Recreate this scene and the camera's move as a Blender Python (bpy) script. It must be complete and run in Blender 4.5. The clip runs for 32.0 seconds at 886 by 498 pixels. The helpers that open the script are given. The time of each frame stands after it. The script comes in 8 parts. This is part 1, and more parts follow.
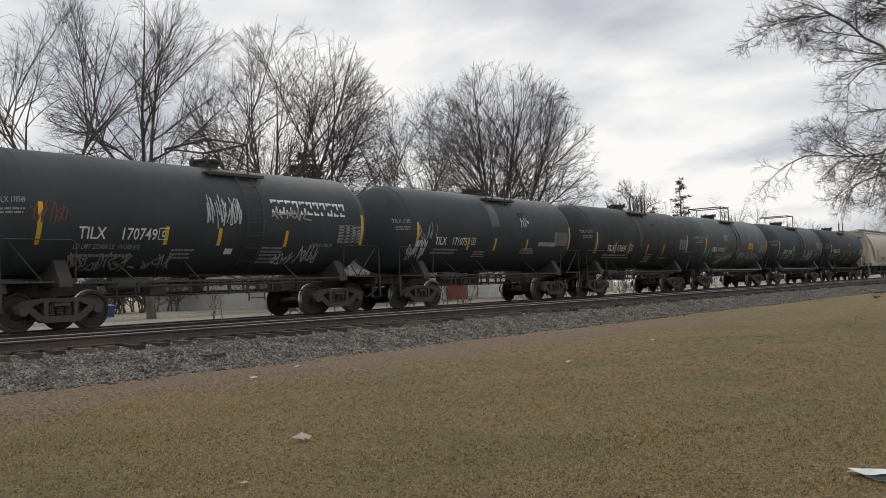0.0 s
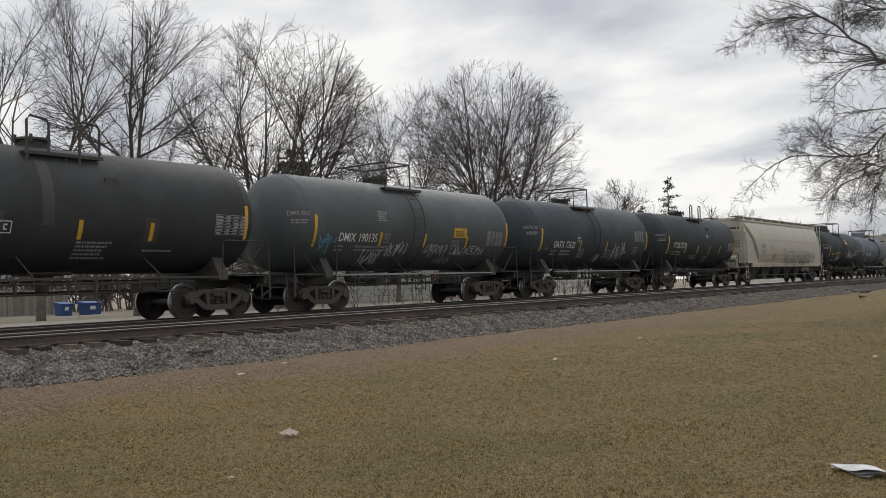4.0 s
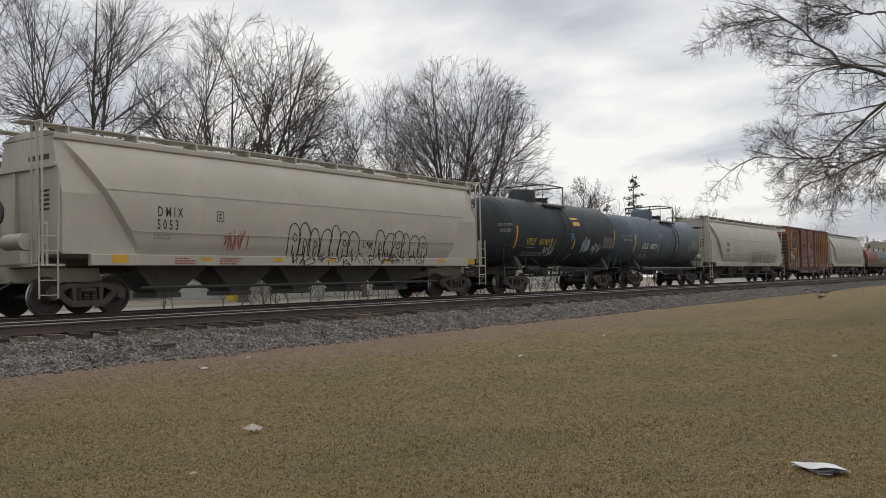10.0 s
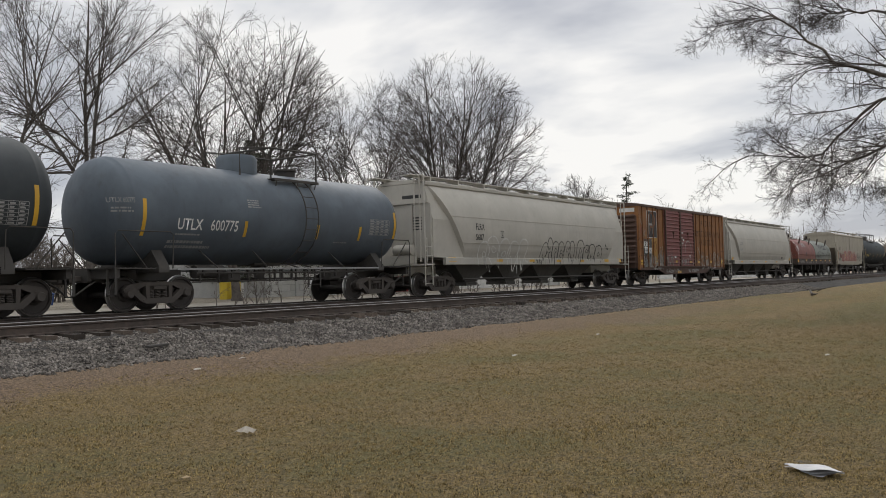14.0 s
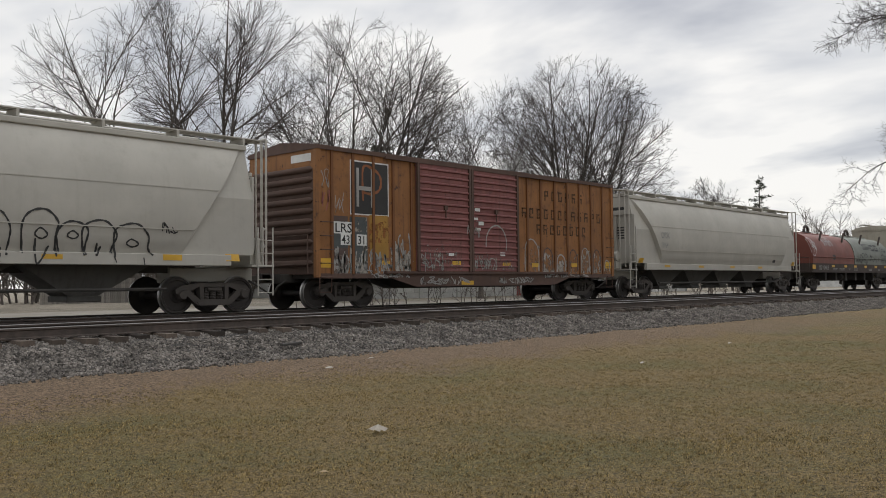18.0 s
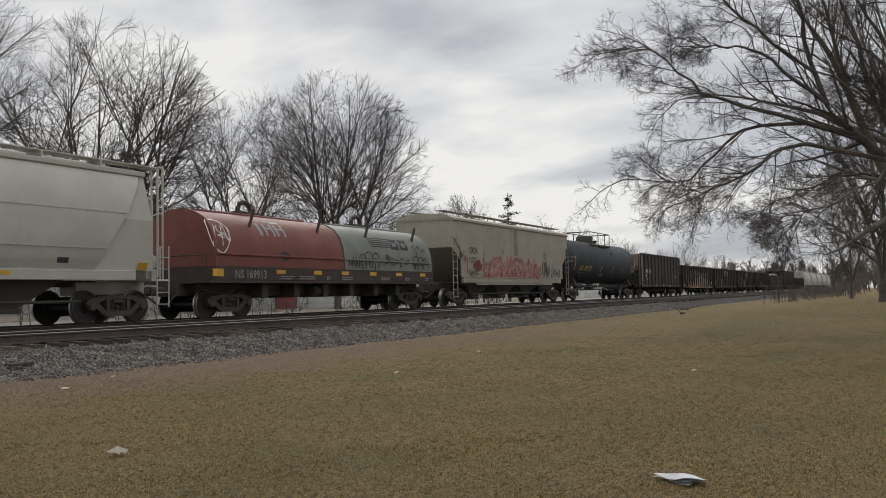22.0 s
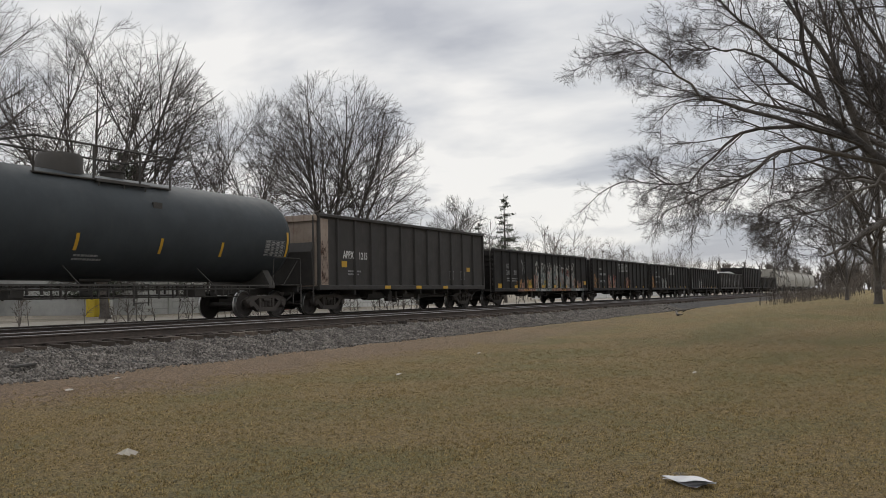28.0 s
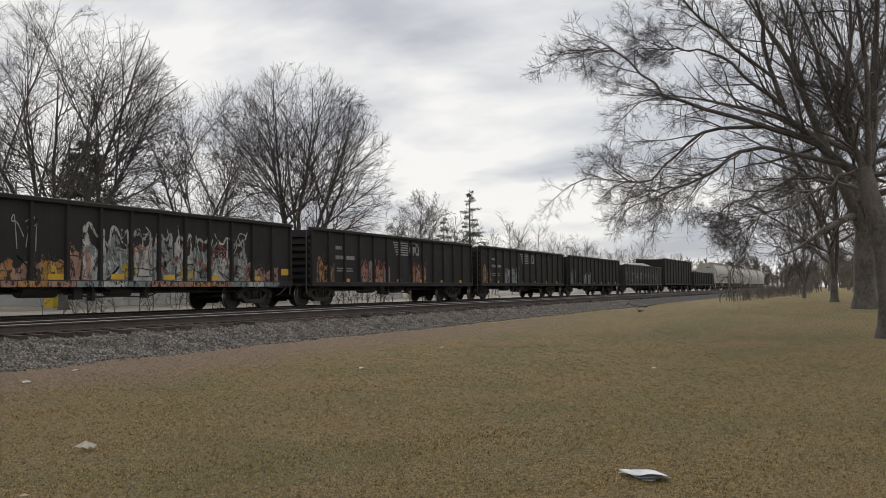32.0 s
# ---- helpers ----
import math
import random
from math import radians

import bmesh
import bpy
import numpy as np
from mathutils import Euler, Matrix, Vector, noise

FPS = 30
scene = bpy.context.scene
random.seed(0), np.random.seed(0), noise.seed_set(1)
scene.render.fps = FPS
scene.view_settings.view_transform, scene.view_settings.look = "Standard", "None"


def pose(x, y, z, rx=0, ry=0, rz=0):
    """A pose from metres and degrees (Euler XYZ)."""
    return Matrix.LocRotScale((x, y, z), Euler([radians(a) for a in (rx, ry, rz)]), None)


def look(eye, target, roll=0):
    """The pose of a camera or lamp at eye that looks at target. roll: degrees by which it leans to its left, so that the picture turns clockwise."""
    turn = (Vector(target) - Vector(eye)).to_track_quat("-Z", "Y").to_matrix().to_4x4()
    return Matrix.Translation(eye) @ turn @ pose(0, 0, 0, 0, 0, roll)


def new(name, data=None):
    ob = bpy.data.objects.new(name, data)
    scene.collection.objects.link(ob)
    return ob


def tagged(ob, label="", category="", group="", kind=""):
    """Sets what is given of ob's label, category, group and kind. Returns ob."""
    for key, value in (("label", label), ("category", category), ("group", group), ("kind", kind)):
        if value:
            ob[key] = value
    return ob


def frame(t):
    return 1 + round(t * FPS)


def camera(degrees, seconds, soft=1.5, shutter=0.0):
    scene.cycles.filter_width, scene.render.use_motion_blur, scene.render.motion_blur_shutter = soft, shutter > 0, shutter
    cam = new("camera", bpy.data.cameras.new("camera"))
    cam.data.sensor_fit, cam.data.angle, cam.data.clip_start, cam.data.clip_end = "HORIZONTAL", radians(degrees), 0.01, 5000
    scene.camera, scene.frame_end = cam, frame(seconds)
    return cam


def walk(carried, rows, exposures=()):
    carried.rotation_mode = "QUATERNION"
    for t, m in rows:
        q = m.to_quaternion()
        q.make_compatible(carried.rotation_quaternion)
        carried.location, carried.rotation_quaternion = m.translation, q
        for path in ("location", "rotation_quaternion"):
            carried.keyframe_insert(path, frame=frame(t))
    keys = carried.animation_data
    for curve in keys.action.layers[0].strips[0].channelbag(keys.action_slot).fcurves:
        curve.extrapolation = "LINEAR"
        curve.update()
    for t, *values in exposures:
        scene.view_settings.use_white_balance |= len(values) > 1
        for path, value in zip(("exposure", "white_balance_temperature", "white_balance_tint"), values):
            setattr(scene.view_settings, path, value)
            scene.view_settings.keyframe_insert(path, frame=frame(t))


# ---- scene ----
cam = camera(53.62, 32.0, soft=0.6)
PATH = [
    (0, pose(0.046, -0.026, 1.501, 92.54, 2.18, -51.73)),
    (0.5, pose(0.046, -0.026, 1.497, 92.51, 2.22, -51.73)),
    (1, pose(0.048, -0.028, 1.499, 92.53, 2.26, -51.73)),
    (1.5, pose(0.052, -0.029, 1.503, 92.50, 2.24, -51.72)),
    (2, pose(0.045, -0.033, 1.502, 92.52, 2.18, -51.79)),
    (2.5, pose(0.026, -0.030, 1.514, 92.51, 2.24, -51.75)),
    (4.5, pose(0.036, -0.053, 1.477, 92.27, 1.75, -53.28)),
    (5, pose(0.064, -0.020, 1.478, 92.08, 1.53, -54.28)),
    (5.5, pose(0.056, -0.010, 1.477, 91.97, 1.32, -54.56)),
    (6, pose(0.041, -0.024, 1.474, 91.93, 1.35, -54.60)),
    (6.5, pose(0.049, -0.026, 1.483, 92.04, 1.32, -54.63)),
    (7, pose(0.060, -0.026, 1.487, 92.02, 1.34, -54.62)),
    (7.5, pose(0.060, -0.023, 1.488, 92.01, 1.31, -54.64)),
    (8, pose(0.059, -0.021, 1.487, 92.02, 1.31, -54.65)),
    (8.5, pose(0.051, -0.024, 1.484, 92.06, 1.30, -54.68)),
    (9, pose(0.048, -0.023, 1.487, 92.05, 1.28, -54.70)),
    (9.5, pose(0.047, -0.021, 1.487, 92.05, 1.28, -54.71)),
    (10, pose(0.051, -0.014, 1.485, 92.06, 1.28, -54.72)),
    (10.5, pose(0.055, -0.015, 1.483, 92.07, 1.31, -54.70)),
    (11, pose(0.045, -0.019, 1.481, 92.10, 1.26, -54.73)),
    (11.5, pose(0.047, -0.009, 1.482, 92.10, 1.26, -54.76)),
    (12, pose(0.045, -0.007, 1.483, 92.09, 1.24, -54.78)),
    (12.5, pose(0.039, -0.018, 1.485, 92.08, 1.32, -54.79)),
    (13, pose(0.037, -0.017, 1.490, 92.05, 1.31, -54.81)),
    (13.5, pose(0.050, -0.005, 1.517, 91.93, 1.31, -55.06)),
    (14, pose(0.066, -0.006, 1.522, 91.91, 1.41, -55.13)),
    (14.5, pose(0.059, -0.012, 1.527, 91.94, 1.40, -55.15)),
    (16.5, pose(0.039, -0.005, 1.524, 91.86, 1.39, -55.06)),
    (17, pose(0.006, -0.011, 1.525, 91.99, 1.33, -53.99)),
    (17.5, pose(-0.068, -0.081, 1.550, 92.20, 0.96, -50.66)),
    (18, pose(-0.047, 0.010, 1.535, 92.26, 0.58, -47.20)),
    (18.5, pose(-0.036, 0.055, 1.529, 92.51, 0.37, -43.58)),
    (19, pose(-0.034, 0.085, 1.521, 92.31, 0.01, -41.98)),
    (19.5, pose(-0.011, 0.065, 1.515, 92.34, 0.14, -44.24)),
    (20, pose(0.033, 0.006, 1.502, 92.67, 0.75, -55.73)),
    (20.5, pose(0.055, -0.033, 1.492, 92.65, 1.01, -62.87)),
    (21, pose(0.038, -0.024, 1.497, 92.75, 1.02, -62.81)),
    (21.5, pose(0.018, -0.028, 1.502, 92.94, 1.02, -62.78)),
    (22, pose(0.018, -0.029, 1.505, 92.92, 1.03, -62.77)),
    (22.5, pose(0.014, -0.032, 1.506, 92.93, 0.99, -62.79)),
    (23, pose(0.021, -0.028, 1.504, 92.93, 0.99, -62.80)),
    (23.5, pose(0.000, -0.019, 1.495, 92.90, 0.91, -62.67)),
    (24, pose(-0.060, 0.024, 1.516, 92.95, 1.02, -62.78)),
    (24.5, pose(-0.073, 0.038, 1.531, 92.92, 1.04, -62.84)),
    (25, pose(-0.067, 0.038, 1.532, 92.90, 1.00, -62.85)),
    (25.5, pose(-0.067, 0.080, 1.526, 92.92, 0.93, -62.82)),
    (27.5, pose(-0.097, 0.066, 1.531, 92.95, 0.99, -62.96)),
    (28, pose(-0.102, 0.057, 1.532, 92.97, 0.94, -63.09)),
    (28.5, pose(-0.092, 0.047, 1.530, 92.92, 0.86, -63.16)),
    (29, pose(-0.107, 0.042, 1.536, 93.00, 0.41, -64.48)),
    (29.5, pose(-0.110, 0.040, 1.530, 92.81, 0.36, -65.02)),
    (30, pose(-0.107, 0.054, 1.537, 92.74, 0.38, -65.13)),
    (30.5, pose(-0.122, 0.044, 1.540, 92.77, 0.35, -65.16)),
    (31, pose(-0.134, 0.037, 1.545, 92.75, 0.34, -65.14)),
    (31.5, pose(-0.144, 0.032, 1.547, 92.64, 0.37, -65.13)),
    (32, pose(-0.145, 0.013, 1.542, 92.55, 0.38, -65.40)),
]
walk(cam, PATH, [(0.0, 0.05), (14.0, 0.03), (19.0, 0.03), (21.0, -0.12), (26.0, -0.12), (29.0, -0.02), (32.0, 0.0)])

# World: x runs along the railway, y across it away from the viewer, z up. The lawn at the viewer's feet is z = 0.
RAIL = 0.85          # railhead height
Y_MAIN = 20.4        # centre of the track with the train
Y_NEAR = 16.3        # centre of the empty track
WHEEL_R = 0.457

# ---- world and sun ----
world = bpy.data.worlds.new("overcast_sky")
scene.world = world
world.use_nodes = True
wn, wl = world.node_tree.nodes, world.node_tree.links
wn.clear()


def wnode(kind, **values):
    n = wn.new(kind)
    for key, value in values.items():
        n.inputs[key].default_value = value
    return n


sky = wn.new("ShaderNodeTexSky")
sky.sky_type, sky.sun_disc = "NISHITA", False
sky.sun_elevation, sky.sun_rotation = radians(32), radians(58)
coord = wn.new("ShaderNodeTexCoord")
split = wn.new("ShaderNodeSeparateXYZ")
wl.new(coord.outputs["Generated"], split.inputs[0])
lift = wn.new("ShaderNodeMath")
lift.operation, lift.inputs[1].default_value = "ADD", 0.22
wl.new(split.outputs["Z"], lift.inputs[0])
low = wn.new("ShaderNodeMath")
low.operation, low.inputs[1].default_value = "MAXIMUM", 0.05
wl.new(lift.outputs[0], low.inputs[0])
flat = wn.new("ShaderNodeVectorMath")
flat.operation = "DIVIDE"
wl.new(coord.outputs["Generated"], flat.inputs[0])
wl.new(low.outputs[0], flat.inputs[1])
turned = wn.new("ShaderNodeMapping")
turned.inputs["Rotation"].default_value = (0, 0, radians(28))
turned.inputs["Scale"].default_value = (1.25, 0.85, 0.6)
turned.inputs["Location"].default_value = (0.35, 1.15, 0.0)
wl.new(flat.outputs[0], turned.inputs["Vector"])
clouds = wnode("ShaderNodeTexNoise", Scale=1.55, Detail=5.0, Roughness=0.50, Distortion=0.2)
wl.new(turned.outputs[0], clouds.inputs["Vector"])
ramp = wn.new("ShaderNodeValToRGB")
els = ramp.color_ramp.elements
els[0].position, els[0].color = 0.35, (0.47, 0.495, 0.555, 1)
els[1].position, els[1].color = 0.59, (0.955, 0.945, 0.928, 1)
mid = els.new(0.47)
mid.color = (0.70, 0.715, 0.745, 1)
wl.new(clouds.outputs["Fac"], ramp.inputs[0])
tone = wn.new("ShaderNodeMix")
tone.data_type, tone.blend_type = "RGBA", "MIX"
tone.inputs["Factor"].default_value = 0.94
dim = wn.new("ShaderNodeMix")
dim.data_type, dim.blend_type = "RGBA", "MULTIPLY"
dim.inputs["Factor"].default_value = 1.0
dim.inputs["B"].default_value = (0.1, 0.1, 0.1, 1)
wl.new(sky.outputs[0], dim.inputs["A"])
wl.new(dim.outputs["Result"], tone.inputs["A"])
wl.new(ramp.outputs[0], tone.inputs["B"])
# an overcast sky grows brighter towards the zenith
rise = wn.new("ShaderNodeMapRange")
for key, value in (("From Min", 0.28), ("From Max", 1.0), ("To Min", 1.0), ("To Max", 1.65)):
    rise.inputs[key].default_value = value
wl.new(split.outputs["Z"], rise.inputs["Value"])
# and duller away from the veiled sun
glow = wn.new("ShaderNodeVectorMath")
glow.operation, glow.inputs[1].default_value = "DOT_PRODUCT", (0.72, 0.69, 0.0)
wl.new(coord.outputs["Generated"], glow.inputs[0])
away = wn.new("ShaderNodeMapRange")
for key, value in (("From Min", -1.0), ("From Max", 0.6), ("To Min", 0.88), ("To Max", 1.0)):
    away.inputs[key].default_value = value
wl.new(glow.outputs["Value"], away.inputs["Value"])
level = wn.new("ShaderNodeMath")
level.operation = "MULTIPLY"
wl.new(rise.outputs["Result"], level.inputs[0])
wl.new(away.outputs["Result"], level.inputs[1])
zenith = wn.new("ShaderNodeVectorMath")
zenith.operation = "SCALE"
wl.new(tone.outputs["Result"], zenith.inputs[0])
wl.new(level.outputs[0], zenith.inputs["Scale"])
back = wn.new("ShaderNodeBackground")
back.inputs["Strength"].default_value = 0.95
wl.new(zenith.outputs[0], back.inputs[0])
wout = wn.new("ShaderNodeOutputWorld")
wl.new(back.outputs[0], wout.inputs[0])

sun = new("sun", bpy.data.lights.new("sun", "SUN"))
sun.data.energy, sun.data.angle, sun.data.color = 0.6, radians(25), (1.0, 0.96, 0.9)
sun.matrix_world = look((60, 35, 50), (0, 0, 0))
scene.view_settings.exposure = 0.0


# ---- materials ----
def shader(name, rough=0.6, metal=0.0):
    m = bpy.data.materials.new(name)
    m.use_nodes = True
    nt = m.node_tree
    b = nt.nodes["Principled BSDF"]
    b.inputs["Roughness"].default_value, b.inputs["Metallic"].default_value = rough, metal
    return m, nt, b


def noise_node(nt, scale, detail=4.0, rough=0.6, stretch=(1, 1, 1), space="Object"):
    c = nt.nodes.new("ShaderNodeTexCoord")
    mp = nt.nodes.new("ShaderNodeMapping")
    mp.inputs["Scale"].default_value = stretch
    n = nt.nodes.new("ShaderNodeTexNoise")
    n.inputs["Scale"].default_value, n.inputs["Detail"].default_value, n.inputs["Roughness"].default_value = scale, detail, rough
    if space == "World":
        g = nt.nodes.new("ShaderNodeNewGeometry")
        nt.links.new(g.outputs["Position"], mp.inputs["Vector"])
    else:
        nt.links.new(c.outputs["Object"], mp.inputs["Vector"])
    nt.links.new(mp.outputs[0], n.inputs["Vector"])
    return n.outputs["Fac"]


def ramp_node(nt, fac, lo, hi):
    r = nt.nodes.new("ShaderNodeMapRange")
    r.inputs["From Min"].default_value, r.inputs["From Max"].default_value = lo, hi
    r.interpolation_type = "SMOOTHSTEP"
    nt.links.new(fac, r.inputs["Value"])
    return r.outputs["Result"]


def mix_node(nt, fac, a, b):
    m = nt.nodes.new("ShaderNodeMix")
    m.data_type = "RGBA"
    for value, socket in ((fac, m.inputs["Factor"]), (a, m.inputs["A"]), (b, m.inputs["B"])):
        if isinstance(value, (int, float)):
            socket.default_value = value
        elif isinstance(value, tuple):
            socket.default_value = (*value, 1)
        else:
            nt.links.new(value, socket)
    return m.outputs["Result"]


def bump_node(nt, b, height, strength, distance):
    n = nt.nodes.new("ShaderNodeBump")
    n.inputs["Strength"].default_value, n.inputs["Distance"].default_value = strength, distance
    nt.links.new(height, n.inputs["Height"])
    nt.links.new(n.outputs[0], b.inputs["Normal"])


def paint(name, base, rough=0.5, dirt=(0.07, 0.06, 0.05), amount=0.35, streak=0.35, spot=0.0, spot_colour=(0.1, 0.04, 0.02), metal=0.0, bump=0.15, blotch=1.0, gloss=0.5):
    """Weathered paint: blotches, rain streaks down the sides, and spots of rust or flaking."""
    m, nt, b = shader(name, rough, metal)
    b.inputs["Specular IOR Level"].default_value = gloss
    tint = mix_node(nt, ramp_node(nt, noise_node(nt, 0.9, 5), 0.35, 0.7), tuple(c * (1 - 0.14 * blotch) for c in base), tuple(min(1, c * (1 + 0.12 * blotch)) for c in base))
    col = mix_node(nt, ramp_node(nt, noise_node(nt, 2.2, 6, 0.65), 0.52, 0.8), tint, dirt)
    m1 = nt.nodes.new("ShaderNodeMix")
    m1.data_type, m1.inputs["Factor"].default_value = "RGBA", amount
    nt.links.new(tint, m1.inputs["A"]), nt.links.new(col, m1.inputs["B"])
    col = m1.outputs["Result"]
    if streak:
        s = ramp_node(nt, noise_node(nt, 1.0, 5, 0.6, (7.0, 7.0, 0.45)), 0.5, 0.78)
        k = nt.nodes.new("ShaderNodeMath")
        k.operation, k.inputs[1].default_value = "MULTIPLY", streak
        nt.links.new(s, k.inputs[0])
        col = mix_node(nt, k.outputs[0], col, dirt)
    if spot:
        col = mix_node(nt, ramp_node(nt, noise_node(nt, 6.0, 8, 0.7), 0.72 - spot, 0.8 - spot), col, spot_colour)
    nt.links.new(col, b.inputs["Base Color"])
    fine = noise_node(nt, 30.0, 4)
    r = nt.nodes.new("ShaderNodeMapRange")
    r.inputs["To Min"].default_value, r.inputs["To Max"].default_value = max(0.05, rough - 0.12), min(1, rough + 0.14)
    nt.links.new(noise_node(nt, 3.0, 4), r.inputs["Value"])
    nt.links.new(r.outputs["Result"], b.inputs["Roughness"])
    bump_node(nt, b, fine, bump, 0.004)
    return m


def flaking(name, colour, cover=0.5, scale=7.0, edge=0.05, rough=0.65):
    """Sprayed or peeling paint with holes that bare the surface under it; cover: the share that is left."""
    m, nt, b = shader(name, rough)
    b.inputs["Specular IOR Level"].default_value = 0.3
    col = mix_node(nt, ramp_node(nt, noise_node(nt, 3.0, 4), 0.35, 0.7), tuple(c * 0.7 for c in colour), tuple(min(1, c * 1.15) for c in colour))
    nt.links.new(col, b.inputs["Base Color"])
    mask = ramp_node(nt, noise_node(nt, scale, 7, 0.7, (1, 1, 0.6)), 0.68 - 0.36 * cover - edge, 0.68 - 0.36 * cover + edge)
    nt.links.new(mask, b.inputs["Alpha"])
    return m


def grainy(name, a, c, rough=0.9, scale=8.0, bump=0.4, distance=0.01, island=False, per_object=False, metal=0.0, space="Object", vary=(0.4, 1.75)):
    """Two colours mixed by noise at two scales, optionally varied piece by piece."""
    m, nt, b = shader(name, rough, metal)
    f1 = noise_node(nt, scale, 5, 0.65, space=space)
    f2 = noise_node(nt, scale * 0.13, 3, 0.5, space=space)
    add = nt.nodes.new("ShaderNodeMath")
    add.operation = "ADD"
    nt.links.new(f1, add.inputs[0]), nt.links.new(f2, add.inputs[1])
    col = mix_node(nt, ramp_node(nt, add.outputs[0], 0.75, 1.25), a, c)
    if island or per_object:
        src = nt.nodes.new("ShaderNodeNewGeometry").outputs["Random Per Island"] if island else nt.nodes.new("ShaderNodeObjectInfo").outputs["Random"]
        hsv = nt.nodes.new("ShaderNodeHueSaturation")
        mr = nt.nodes.new("ShaderNodeMapRange")
        mr.inputs["To Min"].default_value, mr.inputs["To Max"].default_value = vary
        nt.links.new(src, mr.inputs["Value"]), nt.links.new(mr.outputs["Result"], hsv.inputs["Value"]), nt.links.new(col, hsv.inputs["Color"])
        col = hsv.outputs["Color"]
    nt.links.new(col, b.inputs["Base Color"])
    if bump:
        bump_node(nt, b, f1, bump, distance)
    return m


BLACK = paint("black_tank_paint", (0.046, 0.053, 0.058), 0.66, (0.060, 0.063, 0.063), 0.5, 0.3, blotch=0.8, gloss=0.22)
BLACK2 = paint("matt_black_tank_paint", (0.044, 0.047, 0.049), 0.68, (0.054, 0.053, 0.051), 0.5, 0.4, gloss=0.22)
SLATE = paint("dark_slate_tank_paint", (0.056, 0.067, 0.078), 0.64, (0.058, 0.065, 0.072), 0.5, 0.3, gloss=0.25)
GREYT = paint("weathered_grey_tank_paint", (0.085, 0.096, 0.100), 0.58, (0.060, 0.061, 0.060), 0.5, 0.4, gloss=0.3)
BLUEG = paint("blue_grey_tank_paint", (0.105, 0.127, 0.152), 0.58, (0.070, 0.074, 0.076), 0.45, 0.3, gloss=0.3)
# discharge bays: darker grey than the hopper bodies above them
BAY = paint("dark_grey_hopper_bay_paint", (0.125, 0.120, 0.110), 0.75, (0.060, 0.053, 0.046), 0.7, 0.5)
UNDER = paint("grimy_underframe", (0.060, 0.055, 0.050), 0.8, (0.095, 0.081, 0.067), 0.6, 0.2, bump=0.4)
TRUCK = paint("dusty_cast_steel", (0.075, 0.064, 0.056), 0.8, (0.125, 0.102, 0.080), 0.6, 0.0, bump=0.4)
WHEELM = paint("brown_wheel_steel", (0.050, 0.043, 0.039), 0.62, (0.08, 0.062, 0.048), 0.5, 0.0, metal=0.3)
TREAD = paint("bright_worn_steel", (0.42, 0.41, 0.40), 0.32, (0.2, 0.19, 0.17), 0.3, 0.0, metal=0.9)
CREAM = paint("cream_hopper_paint", (0.45, 0.42, 0.360), 0.6, (0.31, 0.275, 0.225), 0.25, 0.18, blotch=0.4)
PALE = paint("pale_grey_hopper_paint", (0.445, 0.425, 0.378), 0.6, (0.29, 0.262, 0.22), 0.3, 0.2, blotch=0.45)
TAN = paint("dull_tan_hopper_paint", (0.36, 0.328, 0.265), 0.6, (0.19, 0.16, 0.125), 0.35, 0.3, blotch=0.6)
WHITE = paint("white_marking_paint", (0.70, 0.70, 0.68), 0.6, (0.35, 0.34, 0.32), 0.4, 0.2)
FADED = paint("faded_white_marking", (0.30, 0.30, 0.295), 0.6, (0.12, 0.12, 0.115), 0.7, 0.2)
YELLOW = paint("yellow_reflective_film", (0.62, 0.36, 0.035), 0.4, (0.35, 0.24, 0.06), 0.4, 0.1)
AMBER = paint("stencil_yellow", (0.62, 0.45, 0.10), 0.6, (0.25, 0.18, 0.06), 0.4, 0.1)
DARKL = paint("black_lettering", (0.03, 0.03, 0.03), 0.6, (0.1, 0.1, 0.09), 0.3, 0.1)
RAILM = grainy("rusty_rail", (0.090, 0.068, 0.056), (0.052, 0.041, 0.035), 0.75, 9.0, 0.2, 0.003)
SHINE = paint("polished_railhead", (0.22, 0.21, 0.20), 0.38, (0.09, 0.08, 0.07), 0.3, 0.0, metal=0.85)
TIE = grainy("weathered_tie_wood", (0.098, 0.076, 0.060), (0.040, 0.031, 0.026), 0.9, 14.0, 0.5, 0.01, per_object=True)
STONE = grainy("ballast_stone", (0.190, 0.171, 0.152), (0.080, 0.070, 0.061), 0.9, 20.0, 0.3, 0.01, island=True)
BARK = grainy("winter_bark", (0.135, 0.118, 0.104), (0.062, 0.054, 0.048), 0.9, 9.0, 0.8, 0.03)
TWIGM = grainy("twig_bark", (0.085, 0.074, 0.068), (0.050, 0.043, 0.040), 0.9, 3.0, 0.0)
# bark paler than the twigs': distance haze put into the colour, near brush included
HAZEBRUSH = grainy("haze_lightened_brush_bark", (0.165, 0.140, 0.120), (0.095, 0.082, 0.072), 0.9, 0.6, 0.0)
NEEDLE = grainy("dark_spruce_needles", (0.052, 0.062, 0.044), (0.095, 0.102, 0.074), 0.85, 2.0, 0.0, island=True)


